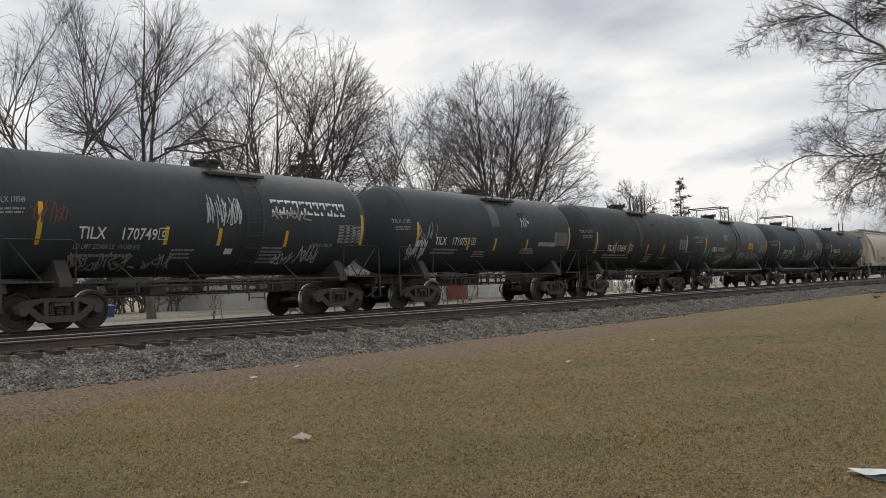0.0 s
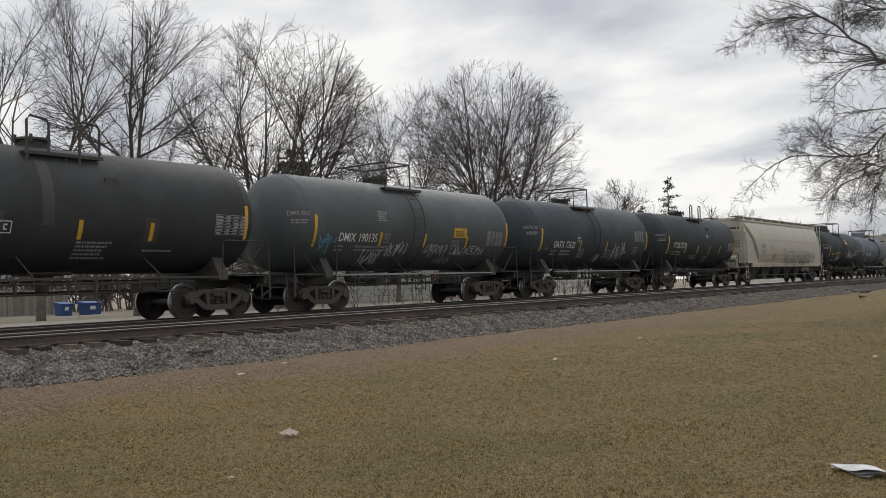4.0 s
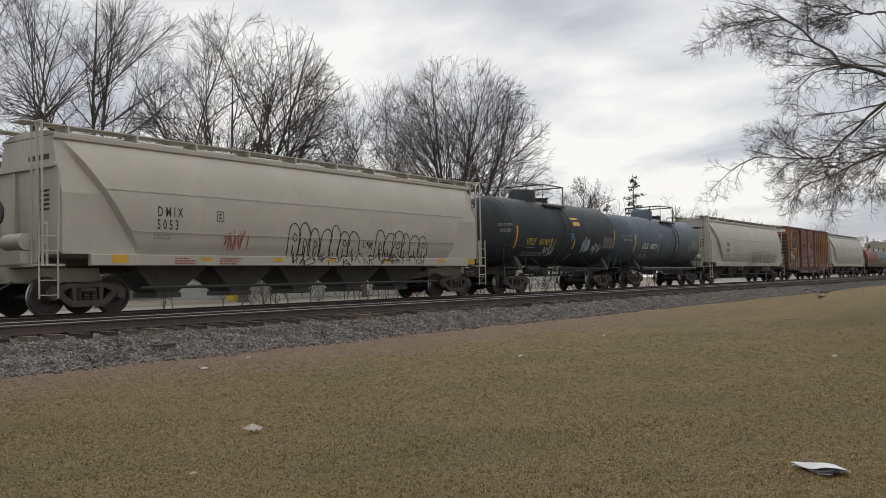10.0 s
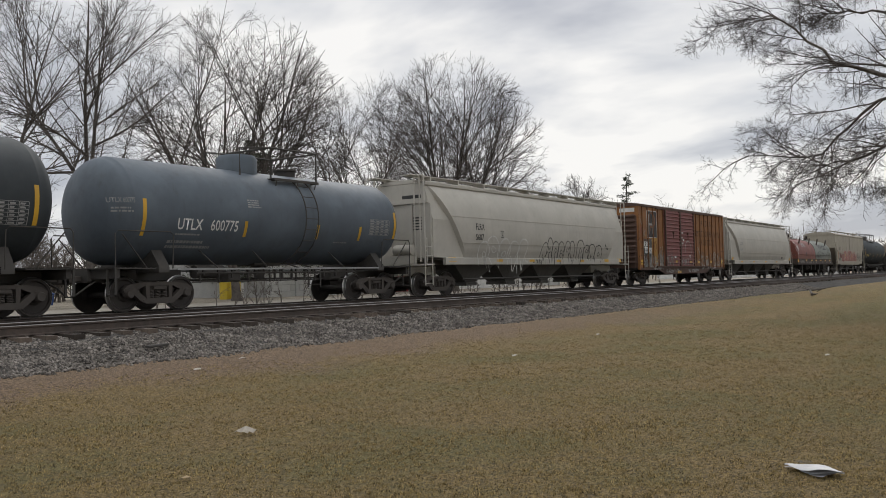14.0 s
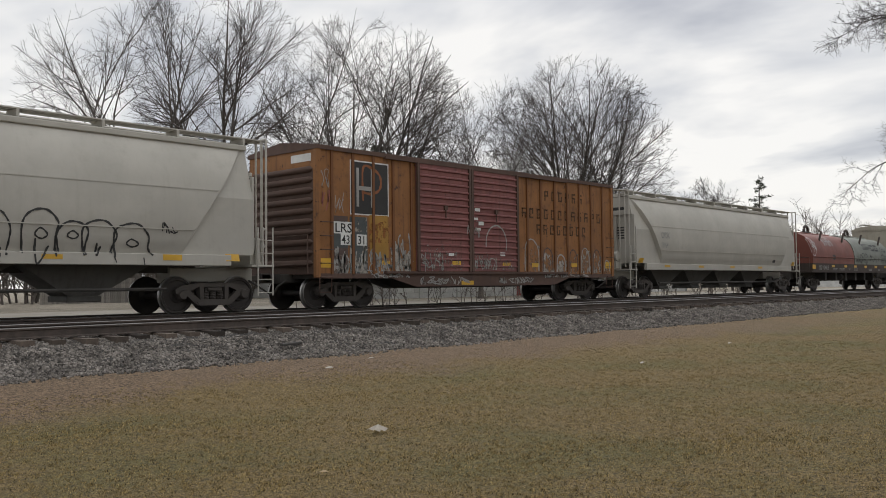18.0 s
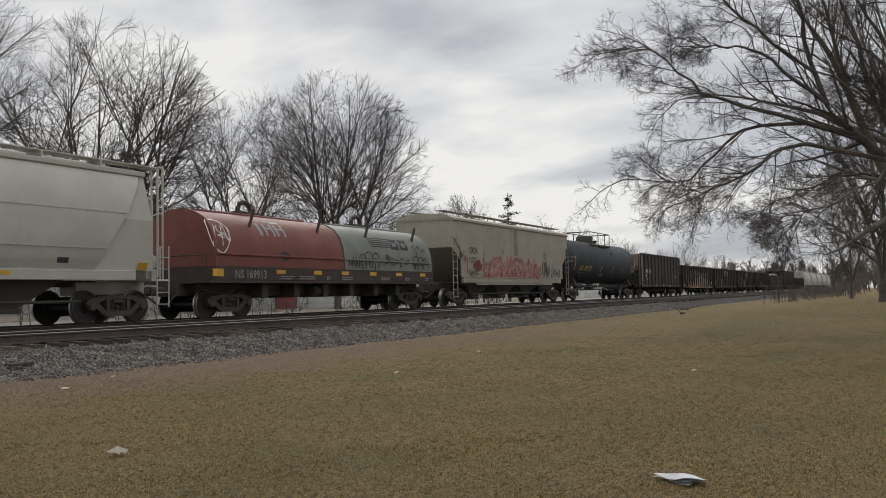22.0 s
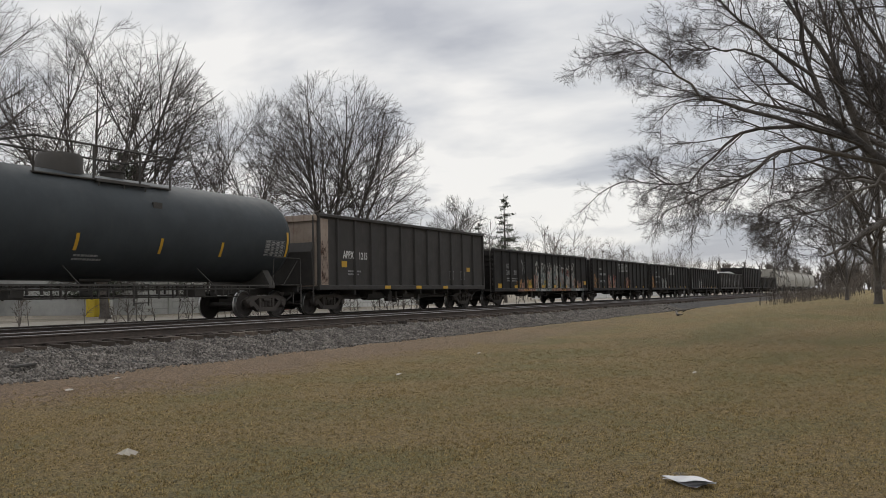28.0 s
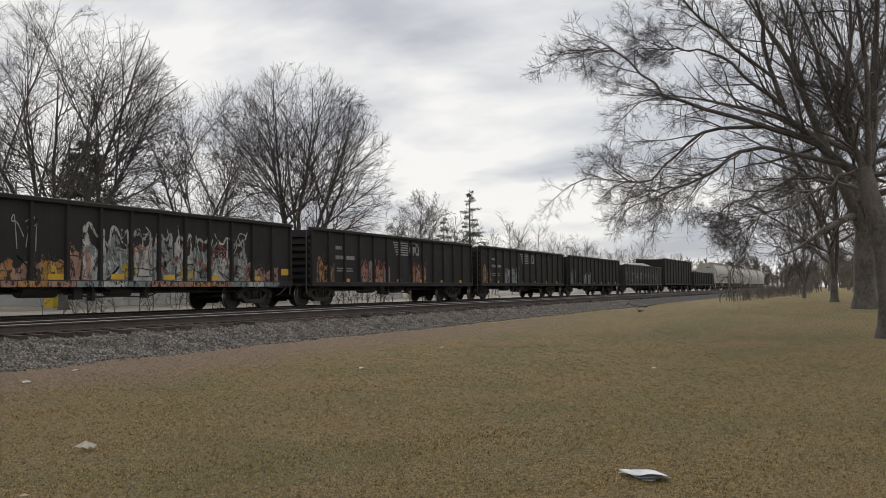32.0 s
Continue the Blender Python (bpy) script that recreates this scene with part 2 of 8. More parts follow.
# ---- building blocks ----
class Shape:
    """Collects vertices and faces of one mesh."""

    def __init__(self):
        self.v, self.f, self.m = [], [], []

    def add(self, verts, faces, mi=0):
        n = len(self.v)
        self.v.extend(tuple(p) for p in verts)
        self.f.extend(tuple(i + n for i in f) for f in faces)
        self.m.extend([mi] * len(faces))
        return self

    def box(self, x0, x1, y0, y1, z0, z1, mi=0, c=0.0):
        """A box; c: chamfer of its upright and level edges along x."""
        if c <= 0:
            v = [(x, y, z) for x in (x0, x1) for y in (y0, y1) for z in (z0, z1)]
            return self.add(v, [(0, 1, 3, 2), (4, 6, 7, 5), (0, 4, 5, 1), (2, 3, 7, 6), (0, 2, 6, 4), (1, 5, 7, 3)], mi)
        prof = [(y0 + c, z0), (y1 - c, z0), (y1, z0 + c), (y1, z1 - c), (y1 - c, z1), (y0 + c, z1), (y0, z1 - c), (y0, z0 + c)]
        return self.extrude(prof, x0, x1, mi)

    def extrude(self, prof, x0, x1, mi=0):
        """A y-z outline, counterclockwise seen from +x, drawn along x."""
        n = len(prof)
        v = [(x0, *p) for p in prof] + [(x1, *p) for p in prof]
        f = [(i, (i + 1) % n, n + (i + 1) % n, n + i) for i in range(n)] + [tuple(range(n))[::-1], tuple(range(n, 2 * n))]
        return self.add(v, f, mi)

    def plate(self, outline, y0, y1, mi=0):
        """An x-z outline, thick along y."""
        n = len(outline)
        v = [(x, y0, z) for x, z in outline] + [(x, y1, z) for x, z in outline]
        f = [(i, n + i, n + (i + 1) % n, (i + 1) % n) for i in range(n)] + [tuple(range(n)), tuple(range(n, 2 * n))[::-1]]
        return self.add(v, f, mi)

    def tube(self, pts, r, seg=6, mi=0):
        """A round bar along a line of points, with r as one radius or one for each point."""
        pts = [Vector(p) for p in pts]
        rr = r if isinstance(r, (list, tuple)) else [r] * len(pts)
        v, f = [], []
        for i, p in enumerate(pts):
            d = (pts[min(i + 1, len(pts) - 1)] - pts[max(i - 1, 0)]).normalized()
            a = d.orthogonal().normalized() if abs(d.z) > 0.9 else d.cross(Vector((0, 0, 1))).normalized()
            b = d.cross(a)
            v += [p + (a * math.cos(k * 2 * math.pi / seg) + b * math.sin(k * 2 * math.pi / seg)) * rr[i] for k in range(seg)]
        for i in range(len(pts) - 1):
            f += [(i * seg + k, i * seg + (k + 1) % seg, (i + 1) * seg + (k + 1) % seg, (i + 1) * seg + k) for k in range(seg)]
        n = len(pts) * seg
        f += [tuple(range(seg))[::-1], tuple(range(n - seg, n))]
        return self.add(v, f, mi)

    def lathe(self, prof, origin, axis="x", seg=24, mi=0, mats=None):
        """(station, radius) pairs turned about an axis through origin."""
        v, f, k = [], [], len(prof)
        ox, oy, oz = origin
        for s, r in prof:
            for j in range(seg):
                a = 2 * math.pi * j / seg
                c, d = r * math.cos(a), r * math.sin(a)
                v.append({"x": (ox + s, oy + c, oz + d), "y": (ox + d, oy + s, oz + c), "z": (ox + c, oy + d, oz + s)}[axis])
        n = len(self.v)
        self.v.extend(v)
        for i in range(k - 1):
            for j in range(seg):
                self.f.append((n + i * seg + j, n + i * seg + (j + 1) % seg, n + (i + 1) * seg + (j + 1) % seg, n + (i + 1) * seg + j))
                self.m.append(mats[i] if mats else mi)
        self.f += [tuple(n + j for j in range(seg))[::-1], tuple(n + (k - 1) * seg + j for j in range(seg))]
        self.m += [mi, mi]
        return self

    def mesh(self, name, materials, smooth=True, angle=38):
        me = bpy.data.meshes.new(name)
        me.from_pydata(self.v, [], self.f)
        for m in materials if isinstance(materials, (list, tuple)) else [materials]:
            me.materials.append(m)
        me.polygons.foreach_set("material_index", self.m)
        if smooth:
            me.polygons.foreach_set("use_smooth", [True] * len(self.f))
            me.set_sharp_from_angle(angle=radians(angle))
        me.update()
        return me


def part(name, shape, material, parent=None, label="", smooth=True):
    """Links a Shape (or a ready mesh) as one mesh object under a thing or a part."""
    me = shape if isinstance(shape, bpy.types.Mesh) else shape.mesh(name, material, smooth)
    ob = new(name, me)
    ob.parent = parent
    if label:
        ob["label"] = label
    return ob


def fast_mesh(name, verts, faces, material, smooth=False):
    """A mesh from arrays; faces all have the same number of corners."""
    me = bpy.data.meshes.new(name)
    k = faces.shape[1]
    me.vertices.add(len(verts))
    me.vertices.foreach_set("co", np.ascontiguousarray(verts, dtype=np.float32).ravel())
    me.loops.add(faces.size)
    me.loops.foreach_set("vertex_index", np.ascontiguousarray(faces, dtype=np.int32).ravel())
    me.polygons.add(len(faces))
    me.polygons.foreach_set("loop_start", np.arange(0, faces.size, k, dtype=np.int32))
    me.polygons.foreach_set("use_smooth", np.full(len(faces), smooth))
    me.materials.append(material)
    me.update(calc_edges=True)
    return me


# ---- ground, ballast and tracks ----
def smooth(a, b, x):
    t = np.clip((x - a) / (b - a), 0, 1)
    return t * t * (3 - 2 * t)


def ground_z(x, y):
    """The lawn: level at the viewer, rising gently to the far end and to the foot of the ballast; level ground behind the tracks."""
    x, y = np.asarray(x, float), np.asarray(y, float)
    lawn = 0.55 * smooth(16, 46, x) * (1 - smooth(3.5, 10.5, y)) + 0.16 * smooth(9.5, 13.4, y) + 0.012 * np.sin(x * 1.7 + y) * np.sin(y * 1.3) + 0.02 * np.sin(x * 0.43 + 0.9 * y) * np.sin(y * 0.6 + 1)
    dip = lawn * (1 - smooth(13.4, 14.5, y)) + 0.02 * smooth(13.4, 14.5, y)
    return np.where(y > 22, 0.02 + 0.36 * smooth(22, 27, y), dip)


def ground_material():
    m, nt, b = shader("lawn_dirt_and_gravel", 0.95)
    g = nt.nodes.new("ShaderNodeNewGeometry")
    sp = nt.nodes.new("ShaderNodeSeparateXYZ")
    nt.links.new(g.outputs["Position"], sp.inputs[0])

    def add(a, c, k):
        n = nt.nodes.new("ShaderNodeMath")
        n.operation, n.inputs[2].default_value = "MULTIPLY_ADD", 0
        n.inputs[1].default_value = k
        nt.links.new(c, n.inputs[0]), nt.links.new(a, n.inputs[2])
        return n.outputs[0]

    fine = noise_node(nt, 52.0, 4, 0.7, space="World")
    tuft = noise_node(nt, 21.0, 3, 0.6, space="World")
    mid_n = noise_node(nt, 3.5, 5, 0.7, space="World")
    big = noise_node(nt, 0.33, 4, 0.6, space="World")
    # the dark end of this speckle paints in shade between grass tufts
    straw = mix_node(nt, ramp_node(nt, add(fine, tuft, 0.5), 0.60, 0.90), (0.080, 0.057, 0.022), (0.330, 0.231, 0.090))
    green = mix_node(nt, ramp_node(nt, add(fine, tuft, 0.5), 0.60, 0.90), (0.066, 0.053, 0.019), (0.242, 0.200, 0.068))
    lawn = mix_node(nt, ramp_node(nt, add(big, mid_n, 0.30), 0.56, 0.80), straw, green)
    soil = mix_node(nt, ramp_node(nt, add(fine, tuft, 0.8), 0.74, 1.02), (0.060, 0.040, 0.026), (0.310, 0.212, 0.128))
    edge = ramp_node(nt, add(sp.outputs["Y"], add(mid_n, big, 2.6), 1.7), 13.0, 14.5)
    fade = nt.nodes.new("ShaderNodeMapRange")
    for key, value in (("From Min", 20.0), ("From Max", 42.0), ("To Min", 1.0), ("To Max", 0.25)):
        fade.inputs[key].default_value = value
    nt.links.new(sp.outputs["X"], fade.inputs["Value"])
    thin = nt.nodes.new("ShaderNodeMath")
    thin.operation = "MULTIPLY"
    nt.links.new(edge, thin.inputs[0]), nt.links.new(fade.outputs["Result"], thin.inputs[1])
    col = mix_node(nt, thin.outputs[0], lawn, soil)
    gravel = mix_node(nt, ramp_node(nt, fine, 0.4, 0.6), (0.08, 0.075, 0.072), (0.17, 0.162, 0.155))
    col = mix_node(nt, ramp_node(nt, add(sp.outputs["Y"], mid_n, 1.4), 14.0, 14.8), col, gravel)
    back_col = mix_node(nt, ramp_node(nt, add(mid_n, big, 1.0), 0.8, 1.2), (0.210, 0.182, 0.138), (0.310, 0.272, 0.212))
    col = mix_node(nt, ramp_node(nt, add(sp.outputs["Y"], mid_n, 1.5), 26.5, 28.0), col, back_col)
    nt.links.new(col, b.inputs["Base Color"])
    bump_node(nt, b, add(fine, tuft, 1.0), 1.0, 0.05)
    return m


GROUND = ground_material()


def build_ground():
    xs = np.concatenate([np.linspace(-600, -30, 12), np.linspace(-20, 60, 161), np.linspace(65, 140, 16), np.linspace(160, 900, 14)])
    ys = np.concatenate([np.linspace(-500, -30, 10), np.linspace(-25, 12, 75), np.linspace(12.5, 30, 71), np.linspace(32, 90, 20), np.linspace(110, 900, 12)])
    X, Y = np.meshgrid(xs, ys)
    V = np.stack([X, Y, ground_z(X, Y)], -1).reshape(-1, 3)
    i, j = np.meshgrid(np.arange(len(xs) - 1), np.arange(len(ys) - 1))
    a = (j * len(xs) + i).ravel()
    F = np.stack([a, a + 1, a + len(xs) + 1, a + len(xs)], 1)
    ob = new("ground", fast_mesh("ground", V, F, GROUND, True))
    tagged(ob, "winter lawn of dry tan grass with bare reddish soil along the railway", "ground", kind="structure")


def bed_z(y):
    """Cross-section of the ballast bed."""
    y = np.asarray(y, float)
    top = RAIL - 0.275
    near = np.interp(y, [13.3, 14.85, 15.35, 17.9, 18.35, 18.8, 21.9, 23.3], [0.10, top - 0.05, top + 0.025, top + 0.025, top - 0.13, top, top, 0.05])
    return near


def build_bed():
    # much darker than the loose stones, to paint shade into the gaps between them
    m = grainy("packed_ballast_gap_shade", (0.070, 0.064, 0.059), (0.026, 0.024, 0.022), 0.95, 24.0, 1.0, 0.06, space="World")
    xs = np.concatenate([np.linspace(-120, -5, 24), np.linspace(-4, 60, 129), np.linspace(64, 620, 60)])
    ys = np.concatenate([np.linspace(13.2, 15.0, 13), np.linspace(15.4, 21.6, 14), np.linspace(21.9, 23.4, 6)])
    X, Y = np.meshgrid(xs, ys)
    Z = bed_z(Y) + np.random.default_rng(3).normal(0, 0.012, X.shape)
    V = np.stack([X, Y, Z], -1).reshape(-1, 3)
    i, j = np.meshgrid(np.arange(len(xs) - 1), np.arange(len(ys) - 1))
    a = (j * len(xs) + i).ravel()
    F = np.stack([a, a + 1, a + len(xs) + 1, a + len(xs)], 1)
    tagged(new("ballast_bed", fast_mesh("ballast_bed", V, F, m, True)), "grey crushed stone ballast bed under two railway tracks", "ballast", kind="structure")


def build_stones():
    rng = np.random.default_rng(11)
    n = 92000
    r = rng.random(n)
    x = 3 + 62 * r ** 1.6
    y = np.where(rng.random(n) < 0.72, rng.uniform(13.0, 15.6, n), rng.uniform(15.6, 22.3, n))
    keep = (y > 13.3) | (rng.random(n) < 0.15)
    x, y = x[keep], y[keep]
    z = np.maximum(bed_z(y), ground_z(x, np.minimum(y, 13.4))) - 0.02 * ((y > 14.75) & (y < 15.6))
    n = len(x)
    base = np.array([(1, 0, 0), (0, 1, 0), (-1, 0, 0), (0, -1, 0), (0, 0, 1), (0, 0, -1)], float)
    tri = np.array([(0, 1, 4), (1, 2, 4), (2, 3, 4), (3, 0, 4), (1, 0, 5), (2, 1, 5), (3, 2, 5), (0, 3, 5)])
    s = rng.uniform(0.016, 0.042, (n, 1, 1)) * (1 + 0.010 * x[:, None, None])
    v = base[None] * s * rng.uniform(0.78, 1.2, (n, 6, 1))
    q = rng.normal(size=(n, 4))
    q /= np.linalg.norm(q, axis=1, keepdims=True)
    w, a, b, c = q.T
    R = np.stack([1 - 2 * (b * b + c * c), 2 * (a * b - w * c), 2 * (a * c + w * b), 2 * (a * b + w * c), 1 - 2 * (a * a + c * c), 2 * (b * c - w * a),
                  2 * (a * c - w * b), 2 * (b * c + w * a), 1 - 2 * (a * a + b * b)], 1).reshape(n, 3, 3)
    v = np.einsum("nij,nkj->nki", R, v) + np.stack([x, y, z + 0.008], 1)[:, None]
    F = (tri[None] + 6 * np.arange(n)[:, None, None]).reshape(-1, 3)
    ob = new("ballast_stones", fast_mesh("ballast_stones", v.reshape(-1, 3), F, STONE))
    tagged(ob, "loose angular grey and brown ballast stones", "ballast", kind="stuff")


def build_grass():
    rng = np.random.default_rng(5)
    n = 125000
    rr = 4.2 + 28 * rng.random(n) ** 1.3
    az = np.radians(rng.uniform(8, 98, n))
    x, y = rr * np.sin(az), rr * np.cos(az)
    patch = np.sin(x * 1.9 + 1.3 * np.sin(y * 1.1)) * np.sin(y * 2.3 + np.sin(x * 0.7))
    keep = (y < 12.4 + 0.8 * np.sin(x * 0.9)) & (rng.random(n) < 0.75 + 0.25 * patch) & (rng.random(n) > smooth(10.2, 12.6, y)) & (rng.random(n) > smooth(9.0, 31.0, rr))
    x, y, rr = (np.repeat(q[keep], 6) for q in (x, y, rr))
    n = len(x)
    spread = 0.011 * (0.6 + rr / 10)
    x, y = x + rng.normal(0, 1, n) * spread, y + rng.normal(0, 1, n) * spread
    z = ground_z(x, y)
    h = rng.uniform(0.008, 0.024, n)
    wd = rng.uniform(0.0020, 0.0048, n) * (0.75 + rr / 16)
    a, lean = rng.uniform(0, 2 * np.pi, n), rng.uniform(0.2, 1.2, n) * h
    b = rng.uniform(0, 2 * np.pi, n)
    p0 = np.stack([x - wd * np.cos(a), y - wd * np.sin(a), z - 0.004], 1)
    p1 = np.stack([x + wd * np.cos(a), y + wd * np.sin(a), z - 0.004], 1)
    p2 = np.stack([x + lean * np.cos(b), y + lean * np.sin(b), z + h], 1)
    V = np.stack([p0, p1, p2], 1).reshape(-1, 3)
    m, nt, bs = shader("dry_grass_blades", 0.85)
    g = nt.nodes.new("ShaderNodeNewGeometry")
    cr = nt.nodes.new("ShaderNodeValToRGB")
    e = cr.color_ramp.elements
    e[0].position, e[0].color = 0.0, (0.045, 0.033, 0.014, 1)
    e[1].position, e[1].color = 1.0, (0.54, 0.40, 0.170, 1)
    e.new(0.35).color = (0.195, 0.142, 0.055, 1)
    e.new(0.7).color = (0.345, 0.254, 0.100, 1)
    nt.links.new(g.outputs["Random Per Island"], cr.inputs[0])
    nt.links.new(cr.outputs[0], bs.inputs["Base Color"])
    ob = new("lawn_grass", fast_mesh("lawn_grass", V, np.arange(3 * n).reshape(-1, 3), m))
    tagged(ob, "short dry tan winter grass with some green blades", "grass", kind="stuff")


def rail_shape(x0, x1):
    """A rail: broad foot, thin web, rounded head with a bright running face."""
    half = [(0.076, 0.0), (0.076, 0.012), (0.012, 0.03), (0.009, 0.135), (0.036, 0.146), (0.038, 0.174), (0.028, 0.186)]
    prof = half + [(-y, z) for y, z in half[::-1]]
    s = Shape()
    n = len(prof)
    v = [(x, *p) for x in (x0, x1) for p in prof]
    f = [(i, (i + 1) % n, n + (i + 1) % n, n + i) for i in range(n)]
    s.add(v, f + [tuple(range(n))[::-1], tuple(range(n, 2 * n))])
    s.m[5] = s.m[6] = s.m[7] = 1
    return s


def build_track(yc, first, last, label):
    track = new("railway_track")
    track.location = (0, yc, RAIL - 0.186)
    tagged(track, label, "railway track", kind="structure")
    for side in (-1, 1):
        ob = part("rail", rail_shape(-120, 620), [RAILM, SHINE], track)
        ob.location.y = side * 0.755
    tie = Shape().box(-0.115, 0.115, -1.3, 1.3, -0.19, -0.015, c=0.0)
    for side in (-1, 1):
        tie.box(-0.09, 0.09, side * 0.755 - 0.17, side * 0.755 + 0.17, -0.015, -0.001, 1)
    me = tie.mesh("tie", [TIE, RAILM], False)
    rng = random.Random(int(yc * 10))
    far = Shape()
    k, x = 0, first
    while x < 420:
        if x < last:
            ob = part("tie", me, None, track)
            ob.location = (x, rng.uniform(-0.14, 0.10), rng.uniform(-0.012, 0.0))
            ob.rotation_euler.z = rng.uniform(-0.02, 0.02)
        else:
            far.box(x - 0.115, x + 0.115, -1.3, 1.3, -0.19, -0.015)
        x += 0.53 + rng.uniform(-0.03, 0.03)
    rest = part("distant_ties", far, TIE, track, smooth=False)
    rest["kind"] = "stuff"


build_ground()
build_bed()
build_stones()
build_grass()
build_track(Y_NEAR, -3.0, 110, "empty railway track with rusty rails on weathered wooden ties")
build_track(Y_MAIN, -3.0, 70, "railway track with worn rails carrying the freight train")


# ---- railway vehicles ----
# Every car has its origin on the rail top at mid length; the side towards the lawn is -y, the leading end -x.
class Side:
    """Markings laid on the lawn side of a car; width(z) is the half width of the body at height z."""

    def __init__(self, car, width, seed=1):
        self.car, self.width, self.rng = car, width, random.Random(seed)

    def at(self, a, z, e=0.008):
        return (a, -(self.width(z) + e), z)

    def film(self, name, a, z, w, h, material, label="", e=0.007):
        """A rectangle of paint or film."""
        s, n = Shape(), max(1, int(h / 0.12))
        s.add([self.at(a + dx, z + h * i / n, e) for i in range(n + 1) for dx in (0, w)], [(2 * i, 2 * i + 1, 2 * i + 3, 2 * i + 2) for i in range(n)])
        return part(name, s, material, self.car, label)

    def bars(self, name, a, z, w, h, rows, material, label="", seed=0, columns=1):
        """Lines of writing too small to read."""
        rng, s = random.Random(seed + int(a * 10)), Shape()
        step = h / rows
        for i in range(rows):
            zz = z + h - (i + 1) * step
            for c in range(columns):
                x = a + w * c / columns
                stop = a + w * (c + rng.uniform(0.7, 0.97)) / columns
                while x < stop:
                    ww = min(rng.uniform(0.03, 0.13), stop - x)
                    s.add([self.at(x + dx, zz + dz) for dz in (0, step * 0.55) for dx in (0, ww)], [(0, 1, 3, 2)])
                    x += ww + 0.022
        ob = part(name, s, material, self.car, label)
        ob["kind"] = "stuff"
        return ob

    def table(self, a, z, w, h, rows, material):
        """A stencilled table: a grid of ruled lines with filled cells."""
        s, rng = Shape(), random.Random(int(a * 7))
        for i in range(rows + 1):
            zz = z + h * i / rows
            s.add([self.at(a + dx, zz + dz) for dz in (0, 0.012) for dx in (0, w)], [(0, 1, 3, 2)])
        for x in (0, 0.3, 0.55, 0.78, 1.0):
            s.add([self.at(a + w * x + dx, z + h * i / 4) for i in range(5) for dx in (0, 0.012)], [(2 * i, 2 * i + 1, 2 * i + 3, 2 * i + 2) for i in range(4)])
        for i in range(rows):
            for c0, c1 in ((0.03, 0.26), (0.33, 0.5), (0.58, 0.74), (0.81, 0.96)):
                zz = z + h * (i + 0.25) / rows
                s.add([self.at(a + w * x, zz + dz) for dz in (0, h / rows * 0.5) for x in (c0, c0 + (c1 - c0) * rng.uniform(0.6, 1))], [(0, 1, 3, 2)])
        ob = part("test_table", s, material, self.car)
        ob["kind"] = "stuff"
        return ob

    def frame_mark(self, a, z, w, h, material, t=0.022):
        s = Shape()
        for x0, z0, ww, hh in ((0, 0, w, t), (0, h - t, w, t), (0, 0, t, h), (w - t, 0, t, h), (w * 0.35, h * 0.25, w * 0.3, h * 0.12), (w * 0.35, h * 0.25, w * 0.1, h * 0.5), (w * 0.35, h * 0.63, w * 0.3, h * 0.12)):
            s.add([self.at(a + x0 + dx, z0 + z + dz) for dz in (0, hh) for dx in (0, ww)], [(0, 1, 3, 2)])
        return part("plate_mark", s, material, self.car)

    def words(self, text, a, z, h, material, wide=1.0, bold=0.0, label="", e=0.009):
        """Lettering in the built-in font; h is the height of a capital."""
        cu = bpy.data.curves.new("lettering", "FONT")
        cu.body, cu.resolution_u, cu.offset, cu.size = text, 2, bold, 1.0
        ob = bpy.data.objects.new("lettering", cu)
        scene.collection.objects.link(ob)
        bpy.context.view_layer.update()
        me = bpy.data.meshes.new_from_object(ob.evaluated_get(bpy.context.evaluated_depsgraph_get()))
        bpy.data.objects.remove(ob)
        bpy.data.curves.remove(cu)
        k = h / 0.69
        for v in me.vertices:
            x, y = v.co.x, v.co.y
            v.co = self.at(a + x * k * wide, z + y * k, e)
        me.materials.clear()
        me.materials.append(material)
        ob = part("lettering", me, None, self.car, label)
        ob["kind"] = "stuff"
        return ob

    def piece(self, a, z, w, h, letters, fills, edge, seed=0, fat=0.2, label="block-letter graffiti", e=0.010, inner=None):
        """Broad sprayed letters side by side, each a fat stroke over a wider outline."""
        rng = random.Random(seed)
        kinds = (((0, 0), (0.05, 1), (0.9, 0), (1, 1)), ((1, 0.9), (0.3, 1), (0.1, 0.7), (0.9, 0.4), (0.8, 0.05), (0, 0.1)), ((0, 0), (0.3, 0.9), (0.55, 1), (1, 0)), ((1, 1), (0.1, 0.9), (0.15, 0.5), (0.1, 0.1), (1, 0)),
                 ((0.5, 0), (0, 0.4), (0.4, 1), (1, 0.6), (0.6, 0.05)), ((0, 0), (0.05, 1), (0.9, 0.9), (0.7, 0.55), (0.15, 0.5), (1, 0)), ((0.1, 1), (0.0, 0.5), (0.3, 0.0), (0.9, 0.1), (1, 1)))
        step = w / letters
        for i in range(letters):
            k, tall = rng.choice(kinds), rng.uniform(0.72, 1.05)
            x0, lift = a + i * step - 0.06 * step, rng.uniform(-0.05, 0.08) * h
            pts = [(x0 + (q[0] + rng.uniform(-0.1, 0.1)) * step, z + lift + (q[1] + rng.uniform(-0.07, 0.07)) * h * tall) for q in k]
            body = rng.choice(fills)
            for width, m, up in ((fat + 0.075, edge, 0.0), (fat, body, 0.003)):
                s = Shape()
                self.ribbon(s, pts, width, e=e + up + 0.0002 * i)
                part("graffiti", s, m, self.car, label)
            if inner:
                s = Shape()
                self.ribbon(s, [(x + 0.12 * fat, q + 0.15 * fat) for x, q in pts[:3]], fat * 0.18, e=e + 0.006)
                part("graffiti", s, inner, self.car, label)

